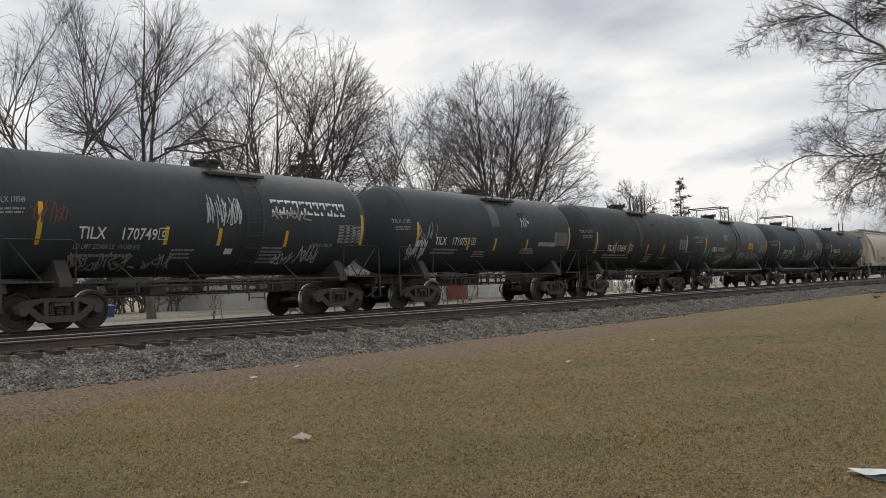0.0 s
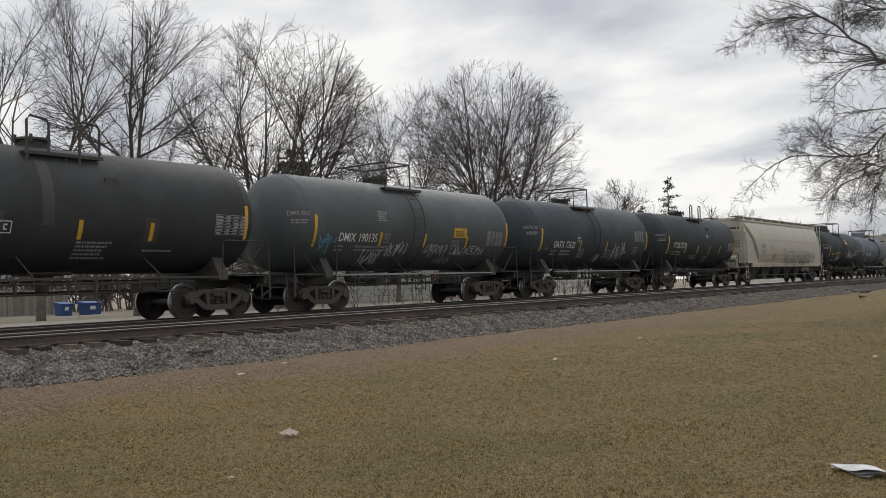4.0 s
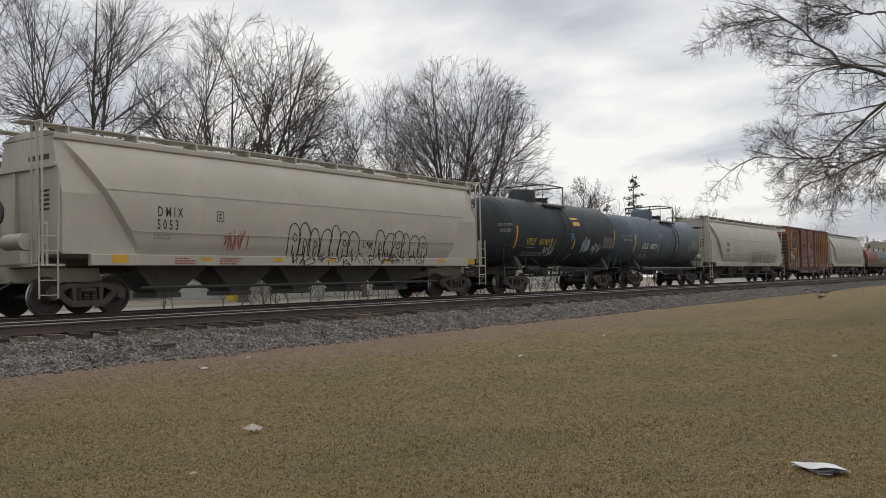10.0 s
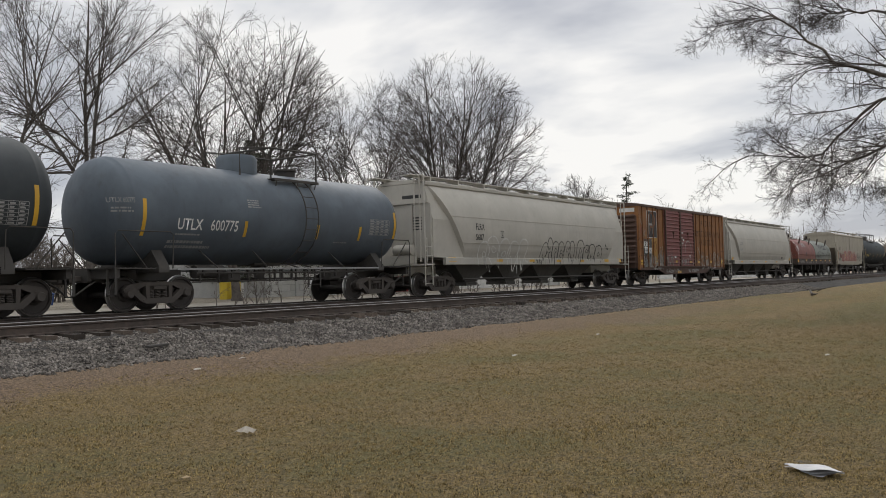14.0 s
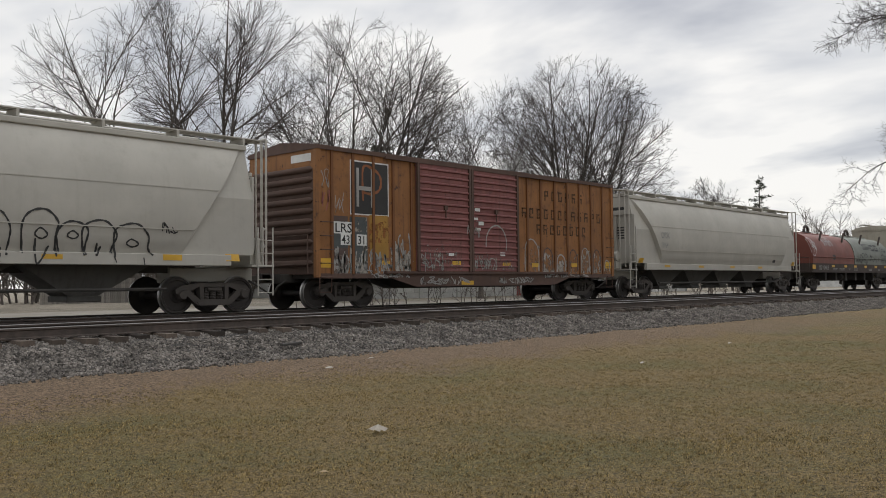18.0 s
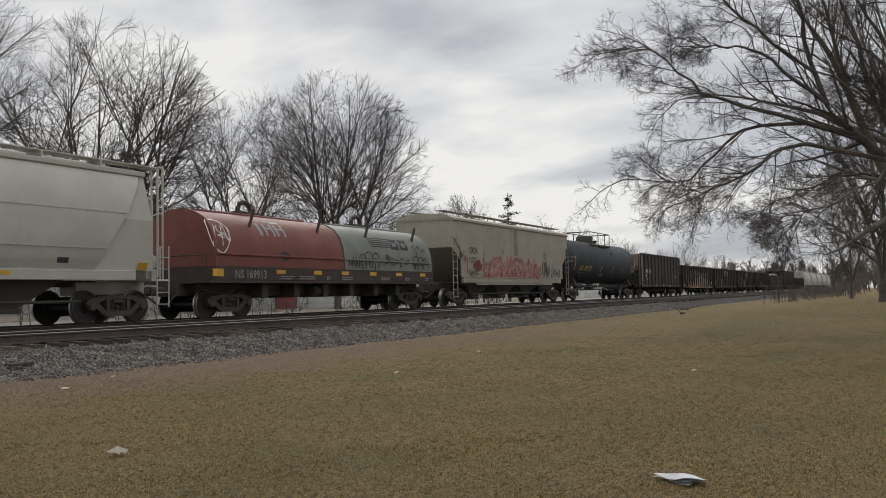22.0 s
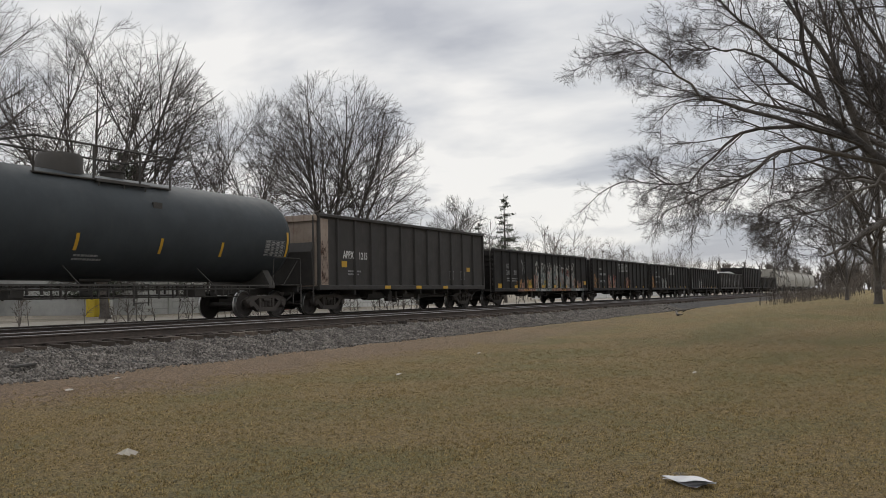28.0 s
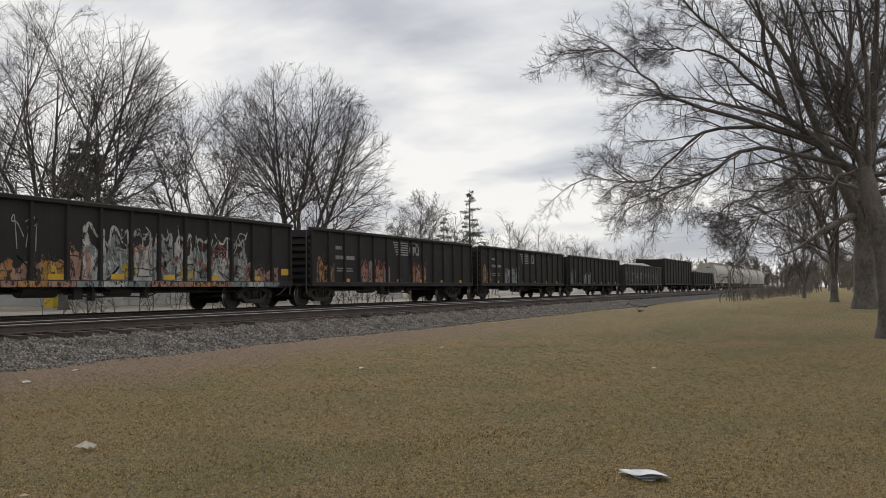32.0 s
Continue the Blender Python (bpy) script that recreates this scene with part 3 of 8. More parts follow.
    def ribbon(self, s, pts, w, closed=False, e=0.011):
        """A brush stroke through points (a, z), smoothed."""
        P = [Vector(p) for p in pts]
        n, out = len(P), []
        for i in range(n if closed else n - 1):
            p0, p1, p2, p3 = (P[(i + k) % n] if closed else P[min(max(i + k, 0), n - 1)] for k in (-1, 0, 1, 2))
            for q in range(5):
                t = q / 5
                out.append(0.5 * ((2 * p1) + (p2 - p0) * t + (2 * p0 - 5 * p1 + 4 * p2 - p3) * t * t + (3 * p1 - p0 - 3 * p2 + p3) * t ** 3))
        out.append(P[0] if closed else P[-1])
        v = []
        for i, p in enumerate(out):
            d = out[min(i + 1, len(out) - 1)] - out[max(i - 1, 0)]
            nrm = Vector((-d.y, d.x)).normalized() * w * 0.5 * (0.75 + 0.5 * math.sin(i * 0.9) ** 2) if d.length > 1e-6 else Vector((0, w / 2))
            v += [self.at(p.x - nrm.x, p.y - nrm.y, e), self.at(p.x + nrm.x, p.y + nrm.y, e)]
        s.add(v, [(2 * i, 2 * i + 2, 2 * i + 3, 2 * i + 1) for i in range(len(out) - 1)])

    def coat(self, a, z, w, h, material, seed=0, label="flaking sprayed coat", e=0.009, rag=0.3):
        """A patch of paint with a ragged upper edge."""
        rng, s, n = random.Random(seed), Shape(), max(6, int(w / 0.08))
        ph = [rng.uniform(0, 6) for _ in range(3)]
        tops = [h * (1 - rag * (0.5 + 0.3 * math.sin(ph[0] + i * 0.21) + 0.2 * math.sin(ph[1] + i * 0.83)) - rag * 0.25 * rng.random()) for i in range(n + 1)]
        for k in range(5):
            lo, hi = k / 5, (k + 1) / 5
            for i in range(n):
                s.add([self.at(a + w * i / n, z + tops[i] * lo, e), self.at(a + w * (i + 1) / n, z + tops[i + 1] * lo, e), self.at(a + w * (i + 1) / n, z + tops[i + 1] * hi, e), self.at(a + w * i / n, z + tops[i] * hi, e)], [(0, 1, 2, 3)])
        return part("graffiti", s, material, self.car, label)

    def scrawl(self, a, z, w, h, material, letters=5, stroke=0.03, seed=0, label="spray-painted scrawl"):
        """A hand-sprayed tag: a row of looping strokes."""
        rng, s = random.Random(seed), Shape()
        step = w / letters
        for i in range(letters):
            x0 = a + i * step
            pts = [(x0 + rng.uniform(-0.15, 1.15) * step, z + rng.uniform(0, 1) * h) for _ in range(rng.randint(4, 6))]
            self.ribbon(s, pts, stroke)
            if rng.random() < 0.6:
                self.ribbon(s, [(x0 + rng.uniform(0, 1) * step, z + h * rng.uniform(-0.1, 0.3)), (x0 + rng.uniform(0.3, 0.7) * step, z + h * rng.uniform(0.4, 0.7)), (x0 + rng.uniform(0, 1) * step, z + h * rng.uniform(0.7, 1.1))], stroke)
        ob = part("graffiti", s, material, self.car, label)
        ob["kind"] = "stuff"
        return ob

    def bubble(self, a, z, w, h, material, letters=6, stroke=0.035, seed=0, label="bubble-letter graffiti outline"):
        """Rounded outline letters standing side by side."""
        rng, s = random.Random(seed), Shape()
        step = w / letters
        for i in range(letters):
            c, r, top = a + (i + rng.uniform(0.4, 0.6)) * step, step * rng.uniform(0.5, 0.68), h * rng.uniform(0.78, 1.05)
            tip, foot = rng.uniform(-0.25, 0.25) * r, z + h * rng.uniform(-0.12, 0.12)
            ring = [(c - r * rng.uniform(0.8, 1.1), foot), (c - r * 0.98 + tip * 0.5, z + top * rng.uniform(0.5, 0.7)), (c - r * 0.5 + tip, z + top * 0.95), (c + r * 0.3 + tip, z + top), (c + r * 0.9 + tip, z + top * rng.uniform(0.6, 0.8)), (c + r * rng.uniform(0.5, 0.9), z + top * rng.uniform(0.2, 0.45)), (c + r * rng.uniform(0.4, 1.2), foot + 0.05)]
            self.ribbon(s, ring, stroke)
            if rng.random() < 0.65:
                k = rng.uniform(0.35, 0.6)
                self.ribbon(s, [(c - r * 0.35, z + top * k), (c + tip, z + top * (k + 0.14)), (c + r * 0.3, z + top * k), (c, z + top * (k - 0.1))], stroke * 0.8, True)
            if rng.random() < 0.75:
                self.ribbon(s, [(c - r * 0.3, z + top * 0.35), (c - r * rng.uniform(-0.3, 0.4), z + h * rng.uniform(-0.3, 0.0)), (c + r * rng.uniform(-0.3, 0.6), z + top * rng.uniform(0.1, 0.3))], stroke)
            if rng.random() < 0.5:
                self.ribbon(s, [(c + r * 0.6, foot), (c + r * rng.uniform(0.5, 0.75), foot - h * rng.uniform(0.15, 0.35))], stroke * 0.6)
        ob = part("graffiti", s, material, self.car, label)
        ob["kind"] = "stuff"
        return ob

    def blobs(self, a, z, w, h, material, count=6, seed=0, label="faded sprayed fill", e=0.006, tall=1.0):
        """Filled, ragged sprayed areas."""
        rng, s = random.Random(seed), Shape()
        step = w / count
        for i in range(count):
            cx, cz = a + (i + 0.5) * step, z + h * 0.48
            rx, rz = step * rng.uniform(0.45, 0.68), h * rng.uniform(0.38, 0.54) * tall
            n = 18
            ring = [(cx + rx * math.cos(k * 2 * math.pi / n) * rng.uniform(0.72, 1.1), cz + rz * math.sin(k * 2 * math.pi / n) * rng.uniform(0.72, 1.1)) for k in range(n)]
            inner = [(cx + (x - cx) * 0.5, cz + (q - cz) * 0.5) for x, q in ring]
            s.add([self.at(x, q, e) for x, q in ring + inner], [(k, (k + 1) % n, n + (k + 1) % n, n + k) for k in range(n)] + [tuple(range(n, 2 * n))])
            e += 0.0004
        ob = part("graffiti", s, material, self.car, label, smooth=False)
        ob["kind"] = "stuff"
        return ob


def wheelset_mesh():
    s = Shape()
    prof = [(-1.09, 0.06), (-1.07, 0.085), (-0.98, 0.085), (-0.84, 0.08), (-0.835, 0.16), (-0.80, 0.19), (-0.80, 0.36), (-0.835, 0.385), (-0.835, 0.440), (-0.82, 0.452), (-0.735, 0.458), (-0.715, 0.485), (-0.69, 0.485), (-0.69, 0.37),
            (-0.72, 0.33), (-0.72, 0.19), (-0.68, 0.14), (-0.66, 0.085)]
    full = prof + [(-y, r) for y, r in prof[::-1]]
    mats = [0] * (len(full) - 1)
    for i in range(8, 11):
        mats[i] = 1
        mats[len(full) - 2 - i] = 1
    s.lathe(full, (0, 0, 0), "y", 26, 0, mats)
    for side in (-1, 1):
        for k in range(3):
            a = k * 2 * math.pi / 3
            s.lathe([(side * 1.085, 0.016), (side * 1.11, 0.016)], (0.045 * math.cos(a), 0, 0.045 * math.sin(a)), "y", 6)
    return s.mesh("wheelset", [WHEELM, TREAD])


def side_frame_mesh():
    s = Shape()
    s.plate([(-1.08, 0.60), (-0.92, 0.70), (-0.5, 0.755), (0.5, 0.755), (0.92, 0.70), (1.08, 0.60), (1.06, 0.50), (0.72, 0.54), (0.45, 0.66), (-0.45, 0.66), (-0.72, 0.54), (-1.06, 0.50)], -0.08, 0.08)
    s.plate([(-0.42, 0.20), (0.42, 0.20), (0.50, 0.30), (0.36, 0.35), (-0.36, 0.35), (-0.50, 0.30)], -0.1, 0.1)
    for k in (-1, 1):
        o = [(k * 0.44, 0.20), (k * 0.56, 0.27), (k * 0.86, 0.52), (k * 0.72, 0.60), (k * 0.40, 0.34)]
        s.plate(o if k > 0 else o[::-1], -0.085, 0.085)
        o = [(k * 0.31, 0.30), (k * 0.40, 0.30), (k * 0.42, 0.70), (k * 0.30, 0.70)]
        s.plate(o if k > 0 else o[::-1], -0.095, 0.095)
        s.box(k * 0.89 - 0.13, k * 0.89 + 0.13, -0.09, 0.09, 0.45, 0.62, c=0.02)
        s.lathe([(-0.14, 0.02), (-0.14, 0.10), (-0.08, 0.13), (0.05, 0.13)], (k * 0.89, 0, 0.47), "y", 14)
    s.box(-0.2, 0.2, -0.13, -0.08, 0.56, 0.645, c=0.015)
    return s.mesh("side_frame", TRUCK)


def spring_mesh():
    s = Shape()
    for x in (0.0,):
        pts = [(x + 0.075 * math.cos(k * 0.8), 0.075 * math.sin(k * 0.8), 0.35 + 0.2 * k / 40) for k in range(41)]
        s.tube(pts, 0.017, 5)
    return s.mesh("spring", TRUCK)


def bolster_mesh():
    s = Shape()
    s.box(-0.24, 0.24, -1.02, 1.02, 0.52, 0.66, c=0.03)
    s.box(-0.2, 0.2, -0.5, 0.5, 0.64, 0.80, c=0.04)
    for k in (-1, 1):
        s.box(k * 0.40 - 0.05, k * 0.40 + 0.05, -0.86, 0.86, 0.30, 0.42, c=0.02)
        for q in (-0.76, 0.76):
            s.box(k * 0.44 - 0.04, k * 0.44 + 0.04, q - 0.05, q + 0.05, 0.25, 0.62)
    return s.mesh("bogie", TRUCK)


WHEELSET, SIDE_FRAME, SPRING, BOLSTER = wheelset_mesh(), side_frame_mesh(), spring_mesh(), bolster_mesh()
ROLLING, WHEELS = [], []


def bogie(car, x):
    b = part("bogie", BOLSTER, None, car, "dusty cast steel bogie")
    b.location.x = x
    for side in (-1, 1):
        f = part("side_frame", SIDE_FRAME, None, b)
        f.location.y = side * 0.99
        if side > 0:
            f.rotation_euler.z = math.pi
        for q in (-0.2, 0.0, 0.2):
            part("spring", SPRING, None, b).location = (q, side * 0.99, 0)
    for k in (-0.89, 0.89):
        w = part("wheelset", WHEELSET, None, b, "steel wheelset with bright worn treads")
        w.location = (k, 0, WHEEL_R)
        WHEELS.append(w)


def couplers(car, end, knuckle):
    for k in (-1, 1):
        s = Shape()
        s.box(min(k * end, k * knuckle), max(k * end, k * knuckle), -0.075, 0.075, 0.80, 0.96, c=0.02)
        s.box(k * knuckle - 0.14, k * knuckle + 0.14, -0.15, 0.17, 0.74, 1.02, c=0.05)
        part("coupler", s, TRUCK, car)
        h = Shape()
        h.tube([(k * (end - 0.1), -0.4, 0.82), (k * (end + 0.2), -0.42, 0.66), (k * (knuckle - 0.12), -0.36, 0.48), (k * knuckle, -0.3, 0.44)], 0.026, 6)
        part("air_hose", h, UNDER, car, "black rubber brake hose")


def ladder(car, x, w, z0, z1, line, material, name="ladder", step=0.34):
    """Two stringers with rungs; line(z) gives y along its height."""
    n = max(2, int((z1 - z0) / 0.25))
    zs = [z0 + (z1 - z0) * i / n for i in range(n + 1)]
    lad = part(name, Shape().tube([(x, line(z), z) for z in zs], 0.022, 5), material, car)
    part("stringer", Shape().tube([(x + w, line(z), z) for z in zs], 0.022, 5), material, lad)
    z = z0 + 0.08
    me = Shape().tube([(0, 0, 0), (w, 0, 0)], 0.014, 5).mesh("rung", material)
    while z < z1 - 0.05:
        part("rung", me, None, lad).location = (x, line(z), z)
        z += step
    return lad


def rails_of(car, name, lines, r, material):
    for pts in lines:
        part(name, Shape().tube(pts, r, 5), material, car)


def start_car(name, left, right, label, category, group=""):
    car = new(name)
    car["u"] = (left + right) / 2
    tagged(car, label, category, group)
    ROLLING.append(car)
    h = (right - left) / 2
    bogie(car, -h)
    bogie(car, h)
    return car, h


GRATING = Shape().box(-0.02, 0.02, -1.42, 1.42, -0.007, 0.012).mesh("grating_bar", UNDER, False)
LUG = Shape().box(-0.03, 0.03, -0.03, 0.03, -0.1, 0.1, c=0.01).mesh("hatch_bolt", UNDER, False)
PLANK = Shape().box(-0.95, 0.95, -0.055, 0.055, 0, 0.035, c=0.008).mesh("walkway_plank", UNDER, False)


def tank_car(left, right, label, paint_m, r=1.52, zc=2.75, gap=2.05, ladder_x=0.3, top="flat", ladder_m=None, seed=1, rail_edge=None, dome_dx=-0.35, rungs=True, number="", cage=None):
    car, h = start_car("tank_car", left, right, label, "tank car", "tank cars of the train")
    straight, head, sx = h + 0.78, r * 0.52, -0.15  # the shell sits a little ahead of the bogies' middle
    prof = []
    for i in range(12):
        q = math.sin(i / 11 * math.pi / 2)
        prof.append((-straight - 0.10 - (head - 0.10) * math.sqrt(1 - q * q), max(0.02, 0.965 * r * q)))
    prof += [(-straight - 0.05, 0.99 * r), (-straight, r)]
    prof += [(-x, q) for x, q in prof[::-1]]
    part("tank_shell", Shape().lathe(prof, (sx, 0, zc), "x", 56), paint_m, car)
    side = Side(car, lambda z: math.sqrt(max(0.02, r * r - (z - zc) ** 2)), seed)
    um = UNDER
    for k in (-1, 1):
        s = Shape()
        s.box(min(k * (h - 1.3), k * (h + gap - 0.45)), max(k * (h - 1.3), k * (h + gap - 0.45)), -0.32, 0.32, 0.78, 1.10, c=0.03)
        s.box(k * (h + gap - 0.62) - 0.06, k * (h + gap - 0.62) + 0.06, -1.35, 1.35, 0.86, 1.12, c=0.02)
        part("stub_sill", s, um, car)
        zt = zc - r * 0.76
        yt = math.sqrt(r * r - (zt - zc) ** 2)
        sd = Shape()
        arc = [(r * math.sin(b), zc - r * math.cos(b)) for b in [radians(q) for q in range(-40, 41, 8)]]
        sd.extrude([(-1.3, 1.0), (1.3, 1.0), (1.3, 1.16)] + [(yt + 0.015, zt + 0.05)] + [(y, z) for y, z in arc[::-1]] + [(-yt - 0.015, zt + 0.05), (-1.3, 1.16)], k * h - 0.16, k * h + 0.16)
        part("saddle", sd, um, car)
        pl = Shape()
        x0, x1 = sorted((k * (h + 0.35), k * (h + gap - 0.5)))
        pl.box(x0, x1, -1.42, 1.42, 1.095, 1.12)
        deck = part("end_platform", pl, um, car)
        for i in range(9):
            part("grating_bar", GRATING, None, deck).location = (x0 + (x1 - x0) * i / 8, 0, 1.128)
        xe, xi = k * (h + gap - 0.52), k * (h - 0.15)
        for sy in (-1, 1):
            rails_of(car, "end_handrail", [[(xe, sy * 1.4, 1.12), (xe, sy * 1.4, 1.98), (xe - k * 0.08, sy * 1.42, 2.06), (xi + k * 0.1, sy * 1.5, 2.06), (xi, sy * 1.5, 1.98), (xi, sy * 1.45, 1.1)],
                                           [(xe - k * 0.2, sy * 1.4, 1.98), (xe - k * 0.95, sy * 1.36, 1.12)]], 0.017, UNDER)
        s = Shape()
        s.box(xe - 0.03, xe + 0.03, -1.42, -1.05, 0.42, 0.45).box(xe - 0.03, xe + 0.03, -1.42, -1.39, 0.42, 1.1).box(xe - 0.03, xe + 0.03, -1.08, -1.05, 0.42, 1.1)
        part("end_step", s, um, car)
        for sy in (-1, 1):
            ang = Shape()
            xx0, xx1 = sorted((k * (h - 0.3), 0.02 * k))
            ang.box(xx0, xx1, sy * 1.44 - 0.025, sy * 1.44 + 0.025, 1.06, 1.11)
            part("side_rail", ang, rail_edge or um, car)
    for k, q in ((-0.62, 0.3), (0.55, 0.28), (-0.2, 0.2)):
        rails_of(car, "tank_brace", [[(k * h, -1.42, 1.1), (k * h - q, -side.width(1.62) + 0.02, 1.62)]], 0.018, um)
    rod = Shape()
    rod.tube([(-h + 1.2, -0.9, 0.74), (h - 1.2, -0.9, 0.74)], 0.022, 5).tube([(-h + 1.2, 0.5, 0.80), (h - 1.2, 0.5, 0.80)], 0.03, 5)
    rng = random.Random(seed)
    x = -h + 1.5
    while x < h - 1.4:
        rod.box(x - 0.02, x + 0.02, -0.92, -0.88, 0.70, 1.08)
        x += rng.uniform(0.45, 0.9)
    part("brake_rod", rod, um, car)
    line = Shape().tube([(-h + 1.0, -1.34, 0.97), (h - 1.0, -1.34, 0.97)], 0.035, 6)
    x = -h + 1.25
    while x < h - 1.2:
        line.box(x - 0.025, x + 0.025, -1.37, -1.31, 0.97 - rng.choice((0.06, 0.14, 0.20)), 1.08)
        x += rng.uniform(0.28, 0.6)
    part("train_pipe", line, um, car)
    for x in (-h * 0.45, h * 0.5):
        part("gear_box", Shape().box(x - 0.22, x + 0.22, -1.2, -0.7, 0.72, 1.02, c=0.04), um, car)
    res = Shape().lathe([(-0.55, 0.05), (-0.5, 0.19), (0.5, 0.19), (0.55, 0.05)], (-h + 1.9, -0.75, 1.02), "x", 14)
    part("air_reservoir", res, um, car)
    valve = Shape().lathe([(0, 0.16), (0.32, 0.16), (0.34, 0.24), (0.42, 0.24), (0.46, 0.1)], (0.05, 0, zc - r - 0.42), "z", 14)
    part("bottom_valve", valve, um, car)
    sk = Shape().box(-0.5, 0.6, -0.4, 0.4, zc - r - 0.03, zc - r + 0.12, c=0.03)
    part("valve_skid", sk, um, car)
    lx, lm = ladder_x, ladder_m or UNDER
    ladder(car, lx, 0.54, 0.5, zc + r * 0.86 if rungs else 1.12, lambda z: -(side.width(z) + 0.13) if z > 1.12 else -1.58, lm)
    zt = zc + r
    pf = Shape()
    zt -= 0.17
    pf.box(lx - 0.92, lx + 1.02, -1.14, -1.115, zt - 0.16, zt - 0.075, c=0.005)
    deck = part("top_platform", pf, um, car)
    for q in (lx - 0.8, lx + 0.1, lx + 0.9):
        part("bracket", Shape().tube([(q, -0.4, zt - 0.14), (q, -1.11, zt - 0.14), (q, -1.05, zt - 0.36)], 0.024, 5), um, deck)
    for i in range(5):
        part("walkway_plank", PLANK, None, deck).location = (lx + 0.05, -1.065 + i * 0.13, zt - 0.11)
    tall = {"flat": 0.80, "dome": 0.85, "rails": 0.85}[top]
    x0, x1 = lx - 0.95, lx + 1.05
    if top == "flat":
        x0, x1 = lx - 0.75, lx + 0.55
    if not rungs:
        part("placard_holder", Shape().box(lx + 0.9, lx + 1.25, -side.width(3.4) - 0.03, -side.width(3.4) + 0.02, 3.25, 3.5), UNDER, car)
    lines = [[(x0, -1.0, zt - 0.1), (x0, -1.0, zt + tall), (x1, -1.0, zt + tall), (x1, -1.0, zt - 0.1)], [(x0, 1.0, zt - 0.1), (x0, 1.0, zt + tall), (x1, 1.0, zt + tall), (x1, 1.0, zt - 0.1)],
             [(x0, -1.0, zt + tall), (x0, 1.0, zt + tall)], [(x1, -1.0, zt + tall), (x1, 1.0, zt + tall)]]
    if top != "flat":
        x2 = x0 - 1.0
        lines += [[(x2, -0.75, zt - 0.05), (x2, -0.75, zt + tall - 0.08), (x0, -1.0, zt + tall)], [(x2, 0.75, zt - 0.05), (x2, 0.75, zt + tall - 0.08), (x0, 1.0, zt + tall)]]
    if not rungs:
        lines = [[(q, -1.12, zt - 0.42), (q, -1.12, zt + 0.62), (q + 0.08, -1.12, zt + 0.72), (q + 0.5, -1.05, zt + 0.68), (q + 0.58, -1.02, zt + 0.58), (q + 0.58, -1.0, zt - 0.1)] for q in (lx - 0.85, lx + 0.42)]
    if cage:
        x0, x1 = cage
        lines = [[(x0, sy * 0.95, zt - 0.1), (x0, sy * 0.95, zt + tall), (x1, sy * 0.95, zt + tall), (x1, sy * 0.95, zt - 0.1)] for sy in (-1, 1)] + [[(x, -0.95, zt + tall), (x, 0.95, zt + tall)] for x in cage]
        lines += [[(x, sy * 0.95, zt - 0.1), (x, sy * 0.95, zt + tall)] for x in (x0 * 0.6 + x1 * 0.4, x0 * 0.25 + x1 * 0.75) for sy in (-1, 1)]
        part("walkway", Shape().box(x0, x1, -1.0, -0.62, zt - 0.12, zt - 0.07, c=0.01), um, car)
    rails_of(car, "top_handrail", lines, 0.034, um)
    zt += 0.17
    if top == "dome":
        d = Shape().lathe([(-0.12, 0.62), (0.36, 0.62), (0.46, 0.55), (0.50, 0.3), (0.5, 0.02)], (lx + dome_dx, 0, zt), "z", 28)
        part("valve_housing", d, um if cage else paint_m, car)
        d = Shape().lathe([(-0.08, 0.34), (0.14, 0.34), (0.15, 0.39), (0.2, 0.39), (0.22, 0.05)], (lx + 0.65, 0, zt), "z", 20)
    else:
        d = Shape().lathe([(-0.12, 0.36), (0.14, 0.36), (0.15, 0.43), (0.21, 0.43), (0.23, 0.05)], (lx - 0.15, 0, zt), "z", 22)
    hatch = part("manway", d, um, car)
    for k in range(6 if top != "dome" else 0):
        a = k * math.pi / 3
        part("hatch_bolt", LUG, None, hatch).location = (lx - 0.15 + 0.41 * math.cos(a), 0.41 * math.sin(a), zt + 0.18)
    couplers(car, h + gap - 0.55, h + gap)
    if number:
        def bow(a):
            q = (abs(a - sx) - straight - 0.10) / (head - 0.10)
            return 0.965 * r * math.sqrt(max(0.0, 1 - q * q)) if q > 0 else r * (0.965 - 0.35 * q * (head - 0.10))
        cap = Side(car, side.width, seed)
        cap.at = lambda a, z, e=0.008: (a, -math.sqrt(max(0.01, (bow(a) + e) ** 2 - (z - zc) ** 2)), z)
        cap.words(number, sx - straight - 0.56, zc + 0.12, 0.125, FADED, 0.52, 0.012)
        cap.bars("stencil", sx - straight - 0.5, zc - 0.12, 0.5, 0.16, 2, FADED)
    return car, h, side


